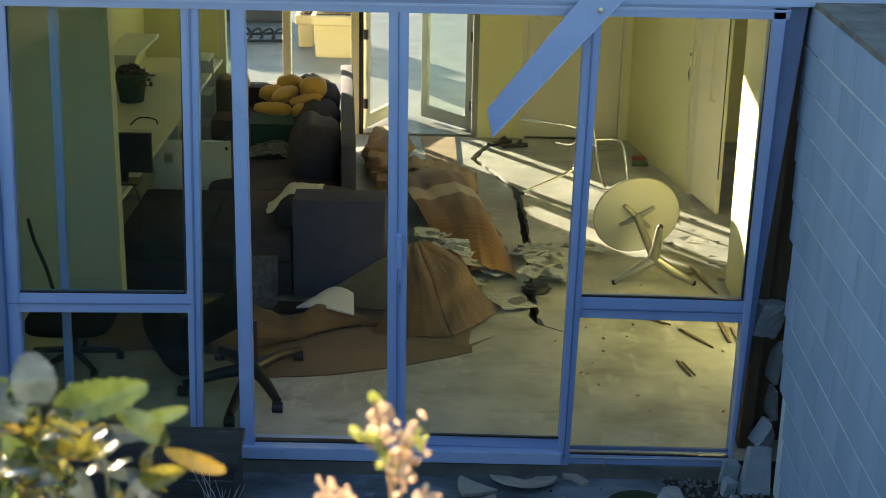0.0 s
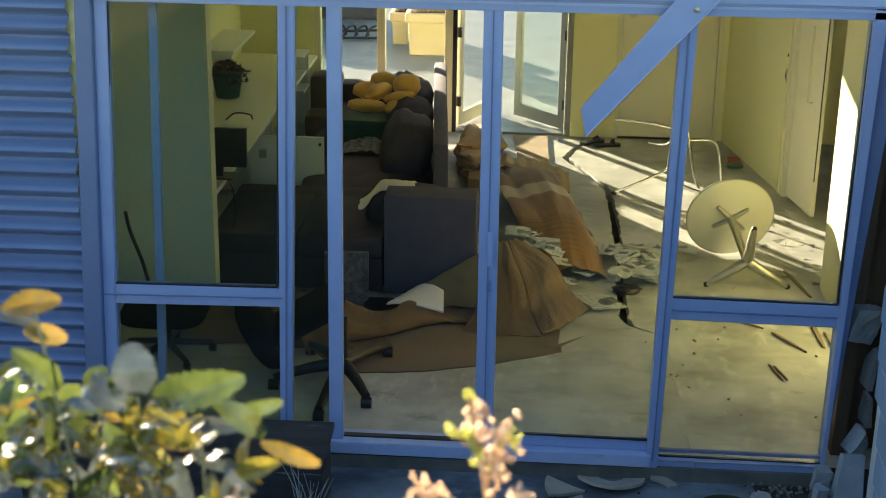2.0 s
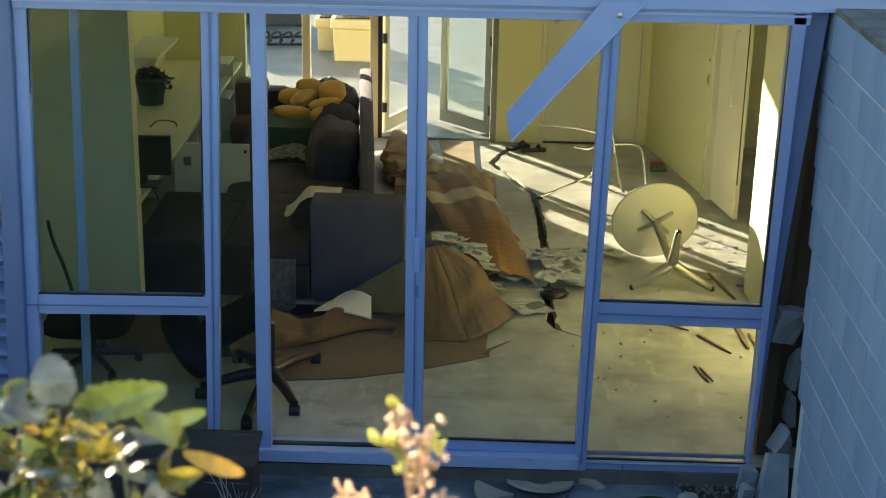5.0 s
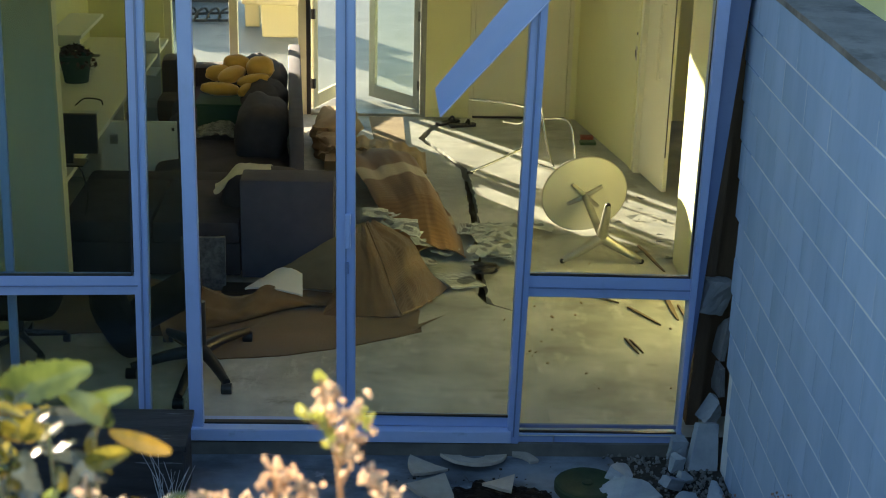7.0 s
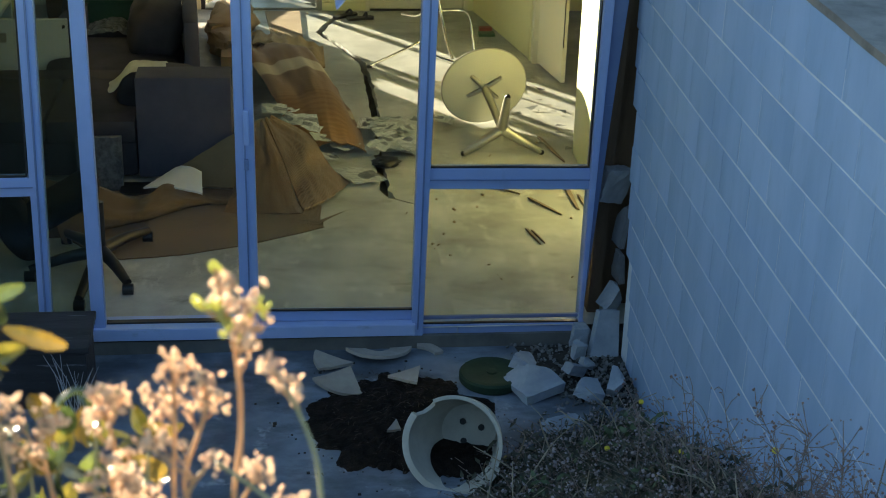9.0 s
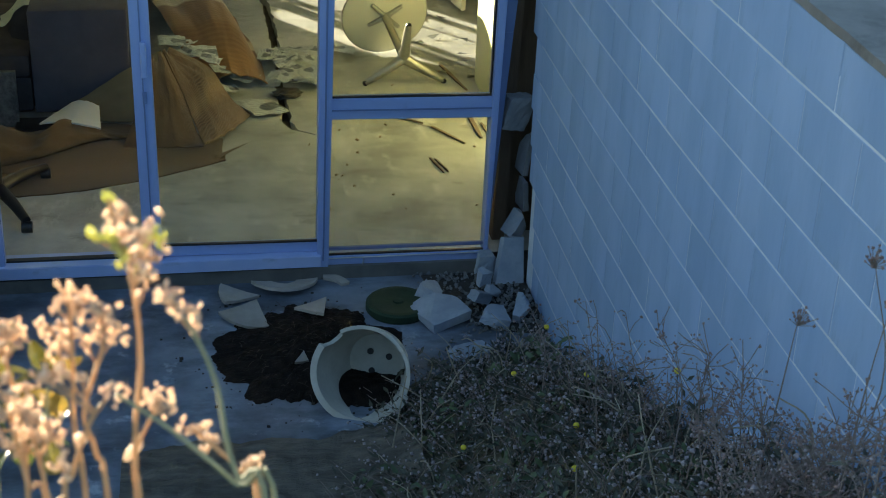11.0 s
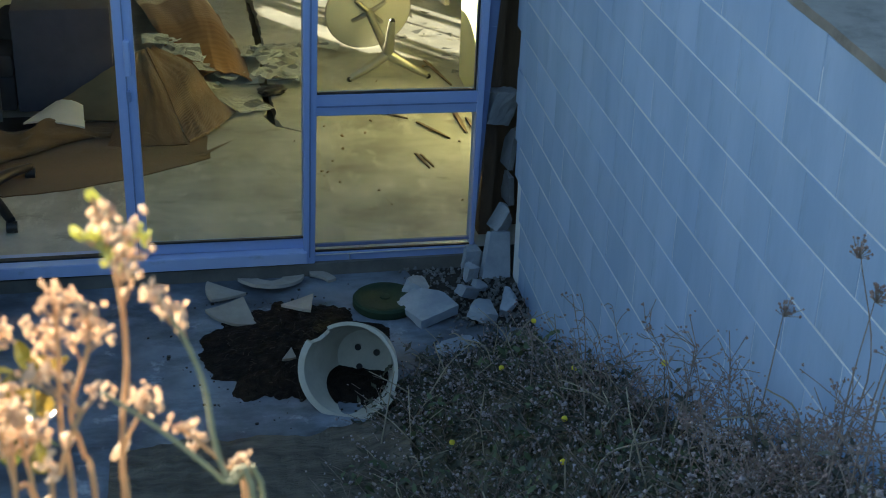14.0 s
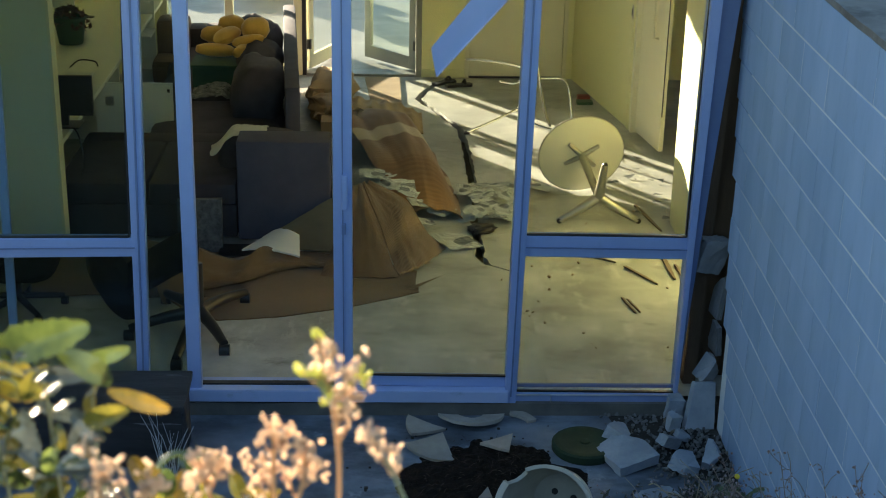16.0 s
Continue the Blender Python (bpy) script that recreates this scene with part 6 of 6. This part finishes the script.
# ---- weeds on the bank ----
def build_weeds():
    r = random.Random(31)
    stems, seeds, leaves = bmesh.new(), bmesh.new(), bmesh.new()

    def blob(bm, p, s):
        t = pose(*p, r.uniform(0, 360), r.uniform(0, 360), r.uniform(0, 360))
        vs = [bm.verts.new(t @ (Vector(c) * s)) for c in ((1, 0, 0), (-1, 0, 0), (0, 1, 0), (0, -1, 0), (0, 0, 1), (0, 0, -1))]
        for f in ((0, 2, 4), (2, 1, 4), (1, 3, 4), (3, 0, 4), (2, 0, 5), (1, 2, 5), (3, 1, 5), (0, 3, 5)):
            bm.faces.new([vs[k] for k in f])

    def leaf(p, s):
        t = pose(*p, r.uniform(-50, 50), r.uniform(-50, 50), r.uniform(0, 360))
        leaves.faces.new([leaves.verts.new(t @ Vector(c)) for c in ((-s, 0, 0), (0, -s * 0.35, s * 0.1), (s, 0, 0), (0, s * 0.35, s * 0.1))])

    made = 0
    while made < 3800:
        x, y = r.uniform(0.4, 1.78), r.uniform(2.1, 6.35)
        lim = 0.8 + 0.28 * sstep(5.6, 6.3, y) * 1.6 - 0.25 * sstep(5.6, 4.6, y)
        if x < lim + r.uniform(-0.06, 0.1):
            continue
        tuft = wob(x, y, 4.0, 5.5)
        if tuft < -0.08 and r.random() < 0.75:
            continue
        made += 1
        z0 = ground_z(x, y)
        h = r.uniform(0.03, 0.13) * (1 + 0.6 * sstep(5.5, 4.5, y)) * (0.8 + 1.3 * max(0.0, tuft))
        lean = Vector((r.uniform(-0.16, 0.16), r.uniform(-0.12, 0.12), h))
        b = Vector((x, y, z0 - 0.01))
        if r.random() < 0.85:
            bm_tube([b, b + lean * 0.5 + Vector((0, 0, h * 0.2)), b + lean], 0.0027, 3, stems, taper=0.5)
        for k in range(r.randint(1, 3)):
            p = b + lean * r.uniform(0.5, 1.1) + Vector((r.uniform(-0.03, 0.03), r.uniform(-0.03, 0.03), r.uniform(-0.01, 0.02)))
            blob(seeds, p, r.uniform(0.003, 0.007) if r.random() < 0.75 else r.uniform(0.007, 0.0115))
        for k in range(r.randint(0, 3) if r.random() < 0.6 else 5):
            p = b + lean * r.uniform(0.1, 0.9) + Vector((r.uniform(-0.04, 0.04), r.uniform(-0.04, 0.04), 0.01))
            leaf(p, r.uniform(0.012, 0.036))
    # tall dry stalks against the wall
    brown = bmesh.new()

    def stalk(b, top, bow, side, reach, heads, size):
        path = smooth_path([b, (b + top) / 2 + bow, top], 6)
        bm_tube(path, 0.0035, 4, stems, taper=0.35)
        for p in path[6:]:
            for k in range(side):
                d = p + Vector((r.uniform(-reach, reach), r.uniform(-reach, reach), r.uniform(-0.1, 0.9) * reach))
                bm_tube([p, (p + d) / 2 + Vector((0, 0, r.uniform(-0.01, 0.015))), d], 0.0015, 3, stems)
                for q in range(r.randint(1, heads)):
                    blob(brown if r.random() < 0.8 else seeds, d + Vector((r.gauss(0, 0.008), r.gauss(0, 0.008), r.gauss(0, 0.008))), r.uniform(0.5, 1.2) * size)

    # a leaning thicket of dry stalks piled along the block wall
    for i in range(30):
        t = r.random() ** 0.9
        y = 4.15 - 1.75 * t + r.gauss(0, 0.06)
        top = Vector((r.uniform(1.42, 1.7), y, 1.32 + 0.36 * t - abs(r.gauss(0, 0.16))))
        bx, by = r.uniform(1.2, 1.68), y - r.uniform(-0.05, 0.5)
        b = Vector((bx, by, ground_z(bx, by)))
        if top.z < b.z + 0.08:
            top.z = b.z + 0.08
        stalk(b, top, Vector((r.uniform(-0.06, 0.06), r.uniform(-0.05, 0.05), 0.06)), 3, 0.085, 4, 0.0052)
    # single thin stalks further along
    for i in range(16):
        y = r.uniform(4.0, 5.3)
        b = Vector((r.uniform(1.4, 1.7), y, ground_z(1.6, y)))
        top = b + Vector((r.uniform(-0.15, 0.08), r.uniform(-0.2, 0.3), r.uniform(0.15, 0.5)))
        top.x = min(top.x, 1.74)
        stalk(b, top, Vector((r.uniform(-0.04, 0.04), r.uniform(-0.04, 0.04), 0.04)), 1, 0.05, 2, 0.006)
    # rusty flower heads standing tall near the top of the bank
    for y, z in ((2.95, 2.08), (2.83, 2.02), (2.72, 1.93), (2.66, 2.05), (3.3, 1.72)):
        b = Vector((1.5, y - 0.2, ground_z(1.5, y - 0.2)))
        top = Vector((1.66, y, z))
        stalk(b, top, Vector((0.04 + r.uniform(-0.05, 0.05), r.uniform(-0.08, 0.1), 0.05)), 0, 0.04, 3, 0.006)
        for k in range(26):
            d = top + Vector((r.gauss(0, 0.014), r.gauss(0, 0.02), r.gauss(0, 0.011)))
            bm_tube([top - Vector((0, 0, 0.03)), d], 0.0012, 3, stems)
            blob(brown, d, r.uniform(0.003, 0.0065))
    solid("rusty_seed_heads", brown, surf("rusty_seed_heads", (0.17, 0.115, 0.105), (0.38, 0.265, 0.235), 20, 0.9, 0.5, 60), "rust-brown dry seed heads on the leaning stalks", "seed heads", kind="stuff")
    straw = bmesh.new()
    for i in range(90):
        x, y = r.uniform(0.75, 1.7), r.uniform(3.0, 6.1)
        if x < 0.8 + 0.45 * sstep(5.6, 6.3, y):
            continue
        b = Vector((x, y, ground_z(x, y) + 0.02))
        d = Vector((r.uniform(-0.2, 0.2), r.uniform(-0.15, 0.15), r.uniform(0.02, 0.2))) * r.uniform(0.6, 1.7)
        bend = Vector((r.uniform(-0.05, 0.05), r.uniform(-0.05, 0.05), r.uniform(0.04, 0.1)))
        bm_tube(smooth_path([b, b + d * 0.5 + bend, b + d + Vector((0, 0, 0.03))], 4), r.uniform(0.0026, 0.0052), 4, straw, taper=0.5)
    solid("straw", straw, surf("weathered_straw", (0.3, 0.25, 0.17), (0.42, 0.36, 0.26), 20, 0.85, 0.3, 60), "pale bent straw stems through the weeds", "straw", kind="stuff")
    clump = bmesh.new()
    for cx, cy in ((1.42, 5.55), (1.3, 4.75), (1.5, 4.9), (1.05, 5.3), (1.2, 4.3), (1.6, 5.7), (1.45, 4.1), (0.9, 4.8), (1.0, 4.4), (1.55, 3.6), (0.75, 5.05)):
        for k in range(46):
            x, y = cx + r.gauss(0, 0.07), cy + r.gauss(0, 0.08)
            z = ground_z(x, y) + r.uniform(0.02, 0.17)
            t = pose(x, y, z, r.uniform(-60, 60), r.uniform(-60, 60), r.uniform(0, 360))
            s = r.uniform(0.014, 0.032)
            clump.faces.new([clump.verts.new(t @ Vector(c)) for c in ((-s, 0, 0), (-s * 0.3, -s * 0.45, s * 0.12), (s * 0.5, -s * 0.3, s * 0.1), (s, 0, 0), (s * 0.5, s * 0.3, s * 0.1), (-s * 0.3, s * 0.45, s * 0.12))])
    solid("weed_clumps", clump, surf("broad_weed_leaves", (0.05, 0.08, 0.03), (0.12, 0.15, 0.07), 12, 0.6, 0.3, 60), "low clumps of broader green weed leaves", "weeds", kind="stuff")
    solid("dry_weeds", stems, M_DRY, "tangle of thin dry brown weed stems on the bank", "weeds", kind="stuff")
    solid("weed_seed_heads", seeds, M_SEED, "grey-mauve dry seed heads over the weeds", "seed heads", kind="stuff")
    solid("weed_foliage", leaves, M_WEEDLEAF, "small dull green weed leaves", "weed leaves", kind="stuff")
    for x, y, h in ((1.62, 5.75, 0.22), (1.4, 5.45, 0.1), (1.6, 5.0, 0.12), (1.45, 4.6, 0.1), (1.1, 5.05, 0.08), (1.72, 4.3, 0.3), (1.35, 4.25, 0.1)):
        z = ground_z(x, y)
        f = thing("yellow_flower", (x, y, z), "small yellow daisy on a thin stem in the weeds", "flower", "yellow daisies")
        part("stem", bm_tube([(x, y, z - 0.02), (x + 0.01, y, z + h * 0.6), (x, y, z + h)], 0.002, 5), M_WEEDLEAF, f)
        part("head", bm_pillow((x, y, z + h + 0.004), (0.013, 0.013, 0.008), (20, 0, 0), 0.9, 1, 0.1, 10, 6), M_FLOWERY, f)

    def litter(u, v):
        x, y = -0.35 + 1.3 * u, 4.75 + (0.85 + 0.12 * wob(u * 4, 0, 1)) * v
        return (x, y, ground_z(x, y) + 0.045 + 0.05 * math.sin(math.pi * v) + 0.02 * wob(x, y, 3, 14))

    solid("leaf_litter", bm_sheet(litter, 70, 40), surf("leaf_mould", (0.07, 0.06, 0.045), (0.2, 0.17, 0.13), 7, 0.95, 1.0, 45, stretch=(0.6, 2.4, 1), depth=0.02), "brown matted leaf litter at the edge of the slab", "leaf litter", kind="stuff")


build_weeds()


# ---- plants close to the camera, in the sun ----
def near_x(px):
    return -0.431 + 0.000535 * (px - 130)


def near_z(py):
    return 3.07 - 0.00058 * (py - 720)


def bm_leaf(c, direction, length, width, droop=0.25, fold=0.25, seed=0, face=(0, -1, 0.35)):
    """A leaf blade: pointed oval, folded along its midrib, with a wavy margin."""
    d = Vector(direction).normalized()
    nrm = Vector(face)
    nrm = (nrm - nrm.dot(d) * d).normalized()
    s = d.cross(nrm)
    bm = bmesh.new()
    nu, nv = 22, 6
    g = []
    for i in range(nu + 1):
        u = i / nu
        w = width * 0.5 * max(0.0, math.sin(math.pi * (0.02 + 0.96 * u ** 1.15))) ** 0.55 + 0.0004
        row = []
        for j in range(nv + 1):
            v = 2 * j / nv - 1
            p = Vector(c) + d * (length * (u - 0.5)) + s * (w * v * (1 + 0.1 * wob(u * 9, v * 2, seed) + 0.11 * abs(v) * math.sin(u * 60 + seed)))
            p += nrm * (fold * w * abs(v) - droop * length * (u - 0.4) ** 2 + 0.05 * width * wob(u * 5, v * 3, seed + 4))
            row.append(bm.verts.new(p))
        g.append(row)
    for i in range(nu):
        for j in range(nv):
            bm.faces.new((g[i][j], g[i + 1][j], g[i + 1][j + 1], g[i][j + 1]))
    return bm


def build_shrub():
    sh = thing("shrub", (-0.35, 1.25, ground_z(-0.35, 1.25)), "leafy shrub with green, yellow and silvery leaves in low sun", "shrub")
    r = random.Random(17)
    k = 0.000535
    # leaves: across, down, angle of the tip, length, width, tone
    key = [(342, 674, 22, 172, 64, 0), (250, 648, 98, 88, 72, 2), (515, 776, -14, 105, 30, 1), (432, 716, -38, 105, 42, 0), (442, 790, -80, 85, 58, 3), (140, 700, 172, 135, 58, 0), (75, 535, 12, 95, 44, 1), (98, 585, -8, 75, 36, 1), (40, 555, -8, 95, 24, 2),
           (82, 645, -42, 105, 46, 0), (190, 690, 160, 90, 40, 2), (215, 770, -60, 80, 46, 0), (300, 750, -6, 130, 34, 3), (420, 850, -100, 120, 56, 2), (60, 830, 178, 90, 50, 2), (165, 850, 230, 90, 44, 0), (320, 840, -80, 95, 50, 2), (240, 735, 70, 70, 34, 3), (20, 660, 40, 110, 46, 0), (20, 690, 15, 90, 40, 0), (380, 730, -8, 120, 30, 2), (250, 860, -80, 90, 50, 2)]
    for i in range(70):
        key.append((r.uniform(-420, 470), r.uniform(720, 1150) if r.random() < 0.7 else r.uniform(800, 1000), r.uniform(0, 360), r.uniform(50, 105), r.uniform(26, 50), r.choice((0, 0, 0, 2, 2, 3))))
    for i in range(26):
        key.append((r.uniform(-420, 0), r.uniform(520, 760), r.uniform(0, 360), r.uniform(60, 115), r.uniform(30, 50), r.choice((0, 1, 3, 2))))
    for i in range(110):
        key.append((r.uniform(-300, 350), r.uniform(690, 900), r.choice((0, 180)) + r.uniform(-40, 40), r.uniform(26, 62), r.uniform(14, 30), r.choice((0, 0, 1, 3, 3, 2))))
    for i in range(70):
        key.append((r.uniform(330, 720), r.uniform(880, 1150), r.uniform(0, 360), r.uniform(50, 95), r.uniform(26, 46), r.choice((0, 0, 1, 3, 2))))
    for i in range(55):
        key.append((r.gauss(120, 130), r.uniform(650, 900), r.uniform(0, 360), r.uniform(34, 88), r.uniform(18, 42), r.choice((0, 0, 0, 3, 2, 2))))
    for i in range(60):
        key.append((r.gauss(250, 55), r.uniform(700, 880), r.uniform(20, 160), r.uniform(22, 60), r.uniform(12, 28), r.choice((0, 3, 3, 1))))
    for n, (px, py, ang, ln, wd, tone) in enumerate(key):
        a = radians(ang)
        y = 1.2 + (r.uniform(-0.05, 0.06) if n < 22 else r.uniform(-0.06, 0.16))
        sc = y / 1.2
        x, z = near_x(px) * sc, EYE + (near_z(py) - EYE) * sc
        d = Vector((math.cos(a), r.uniform(-0.5, 0.3), math.sin(a)))
        part("leaf", bm_leaf((x, y, z), d, ln * k * 1.05, wd * k, r.uniform(0.2, 0.9), r.uniform(0.1, 0.7), n, (r.uniform(-0.3, 0.3), -1, r.uniform(0.0, 1.0)) if n % 5 < 3 and n < 22 or n % 2 else (-0.68 + r.gauss(0, 0.16), -0.22 + r.gauss(0, 0.14), 0.7 + r.gauss(0, 0.15))), (M_LEAF, M_LEAFY, M_LEAFG, M_LEAFO)[tone], sh, smooth=True)
    # glossy leaves turned flat towards the low sun
    for n in range(17):
        px, py = (r.uniform(-60, 120), r.uniform(670, 850)) if n % 3 else (r.uniform(100, 430), r.uniform(690, 800))
        y = 1.16 + r.uniform(-0.05, 0.03)
        sc = y / 1.2
        face = (-0.64 + r.gauss(0, 0.06), -0.21 + r.gauss(0, 0.06), 0.73 + r.gauss(0, 0.06))
        a = r.uniform(-0.5, 0.5) + (math.pi if r.random() < 0.5 else 0.0)
        part("leaf", bm_leaf((near_x(px) * sc, y, EYE + (near_z(py) - EYE) * sc), (math.cos(a), r.uniform(-0.6, 0.2), math.sin(a) + 0.6 * math.cos(a)), r.uniform(22, 58) * k, r.uniform(12, 28) * k, r.uniform(0.0, 0.5), r.uniform(0.1, 0.5), n + 900, face), r.choice((M_LEAF, M_LEAFG, M_LEAFO)), sh, smooth=True)
    gz = ground_z(-0.35, 1.25)
    for px, py in ((240, 690), (350, 760), (430, 790), (70, 560), (60, 690), (150, 760), (-120, 640), (-300, 700), (480, 950), (600, 960), (690, 1010)):
        tip = Vector((near_x(px), 1.22, near_z(py)))
        b = Vector((-0.35 + 0.15 * (tip.x + 0.35), 1.28, gz))
        midp = (b * 0.4 + tip * 0.6) + Vector((0.02, 0.02, -0.06))
        part("stem", bm_tube(smooth_path([b, midp, tip], 6), 0.0034, 8, taper=0.45), M_STALKG, sh, smooth=True)


build_shrub()


def bm_cluster(p, r, n):
    """A few small ragged buds grown together."""
    bm = bmesh.new()
    for k in range(n):
        s = r.uniform(0.0042, 0.0055) if n == 1 else r.uniform(0.0014, 0.003)
        o = Vector((0, 0, 0)) if n == 1 else Vector((r.gauss(0, 0.005), r.gauss(0, 0.0045), r.gauss(0, 0.006)))
        b = bm_pillow(tuple(p + o), (s, s, s * r.uniform(1.3, 2.4)), (r.uniform(-60, 60), r.uniform(-60, 60), 0), 0.95, k + p.x * 40, 0.35, 9, 6)
        me = bpy.data.meshes.new("tmp")
        b.to_mesh(me)
        b.free()
        bm.from_mesh(me)
        bpy.data.meshes.remove(me)
    return bm


def build_dry_flowers():
    r = random.Random(23)

    def at(px, py, y=1.1):
        return Vector(((-0.05 + 0.00048 * (px - 150)) * y / 1.1, y, EYE + (3.152 - 0.00055 * (py - 345) - EYE) * y / 1.1))

    # stalk points, then heads
    plants = [
        ([(150, 950), (175, 640), (172, 500), (150, 400), (140, 350)], [(140, 346, 2), (108, 405, 2), (150, 385, 0), (165, 402, 0), (206, 386, 0), (215, 415, 1), (214, 442, 0), (152, 420, 1), (172, 442, 0), (190, 446, 0), (130, 412, 1), (182, 470, 0), (165, 372, 0), (196, 486, 0), (198, 420, 0), (160, 455, 1)], 0),
        ([(60, 980), (50, 760), (58, 620), (60, 520)], [(55, 498, 0), (35, 520, 0), (75, 520, 0), (20, 560, 0), (45, 560, 0), (85, 515, 0), (60, 585, 0), (30, 600, 0)], 0),
        ([(100, 980), (85, 800), (70, 720), (112, 600), (112, 545)], [(112, 530, 0), (95, 560, 0), (130, 550, 0), (118, 580, 0), (140, 575, 0), (85, 590, 0)], 0),
        ([(400, 1000), (345, 870), (325, 790), (312, 690), (280, 600), (240, 530)], [(236, 524, 0), (222, 520, 2), (250, 545, 0), (276, 572, 2), (262, 556, 0), (240, 540, 0)], 1),
        ([(160, 990), (150, 860), (160, 790), (200, 720)], [(205, 700, 0), (190, 698, 0), (212, 716, 0), (152, 798, 2), (196, 712, 0)], 0),
        ([(420, 990), (340, 880), (230, 770), (130, 690)], [(128, 690, 0)], 1),
        ([(380, 980), (340, 850), (300, 800), (262, 765)], [(247, 760, 0), (276, 772, 0), (296, 796, 0)], 0),
        ([(390, 980), (372, 880), (372, 845)], [(372, 840, 0)], 0),
        ([(20, 980), (40, 840), (80, 740), (110, 700)], [(20, 640, 0), (5, 650, 2), (40, 640, 0), (70, 655, 2), (15, 820, 0), (60, 770, 2)], 0),
    ]
    for i in range(6):
        px, py = r.uniform(-330, 0), r.uniform(560, 760)
        plants.append(([(px + r.uniform(-30, 60), 1000), (px + 20, py + 150), (px, py)], [(px + r.gauss(0, 26), py + r.gauss(0, 30), 0) for k in range(r.randint(6, 11))], 0))
    for n, (path, heads, tone) in enumerate(plants):
        y = 1.1 + (0.0 if n < 2 else r.uniform(-0.06, 0.08))
        pts = [at(px, py, y) for px, py in path]
        foot = Vector((pts[0].x * 1.1, pts[0].y + 0.05, ground_z(pts[0].x, pts[0].y + 0.05)))
        f = thing("dry_flower", tuple(foot), "dried flower stalk with peach seed heads catching the sun", "dried flower", "dried flowers")
        part("stalk", bm_tube(smooth_path([foot] + pts, 5), 0.003, 8, taper=0.6), (M_STALK, M_STALKG)[tone], f, smooth=True)
        for px, py, c in heads:
            p = at(px, py, y + r.uniform(-0.02, 0.02))
            near = min(smooth_path(pts, 6), key=lambda q: (q - p - Vector((0, 0, -0.02))).length)
            hd = part("seed_head", bm_cluster(p, r, 1 if c == 2 else 9), (M_BUD, M_BUDG, M_BUDG)[c] if n == 0 else M_BUD, f, smooth=True)
            part("pedicel", bm_tube([near, (near + p) / 2 + Vector((0, 0, -0.003)), p], 0.0011, 5), M_STALK, hd)


build_dry_flowers()


def build_top_grass():
    r = random.Random(41)
    bm = bmesh.new()
    for i in range(700):
        x, y = r.uniform(2.12, 3.2), r.uniform(2.4, 6.8)
        b = Vector((x, y, ground_z(x, y)))
        d = Vector((r.uniform(-0.07, 0.07), r.uniform(-0.07, 0.07), r.uniform(0.05, 0.16)))
        bm_tube([b, b + d * 0.6 + Vector((0, 0, 0.02)), b + d], 0.0035, 3, bm, taper=0.3)
    solid("bank_grass", bm, M_WEEDLEAF, "short rough grass on the high ground behind the block wall", "grass", kind="stuff")


build_top_grass()
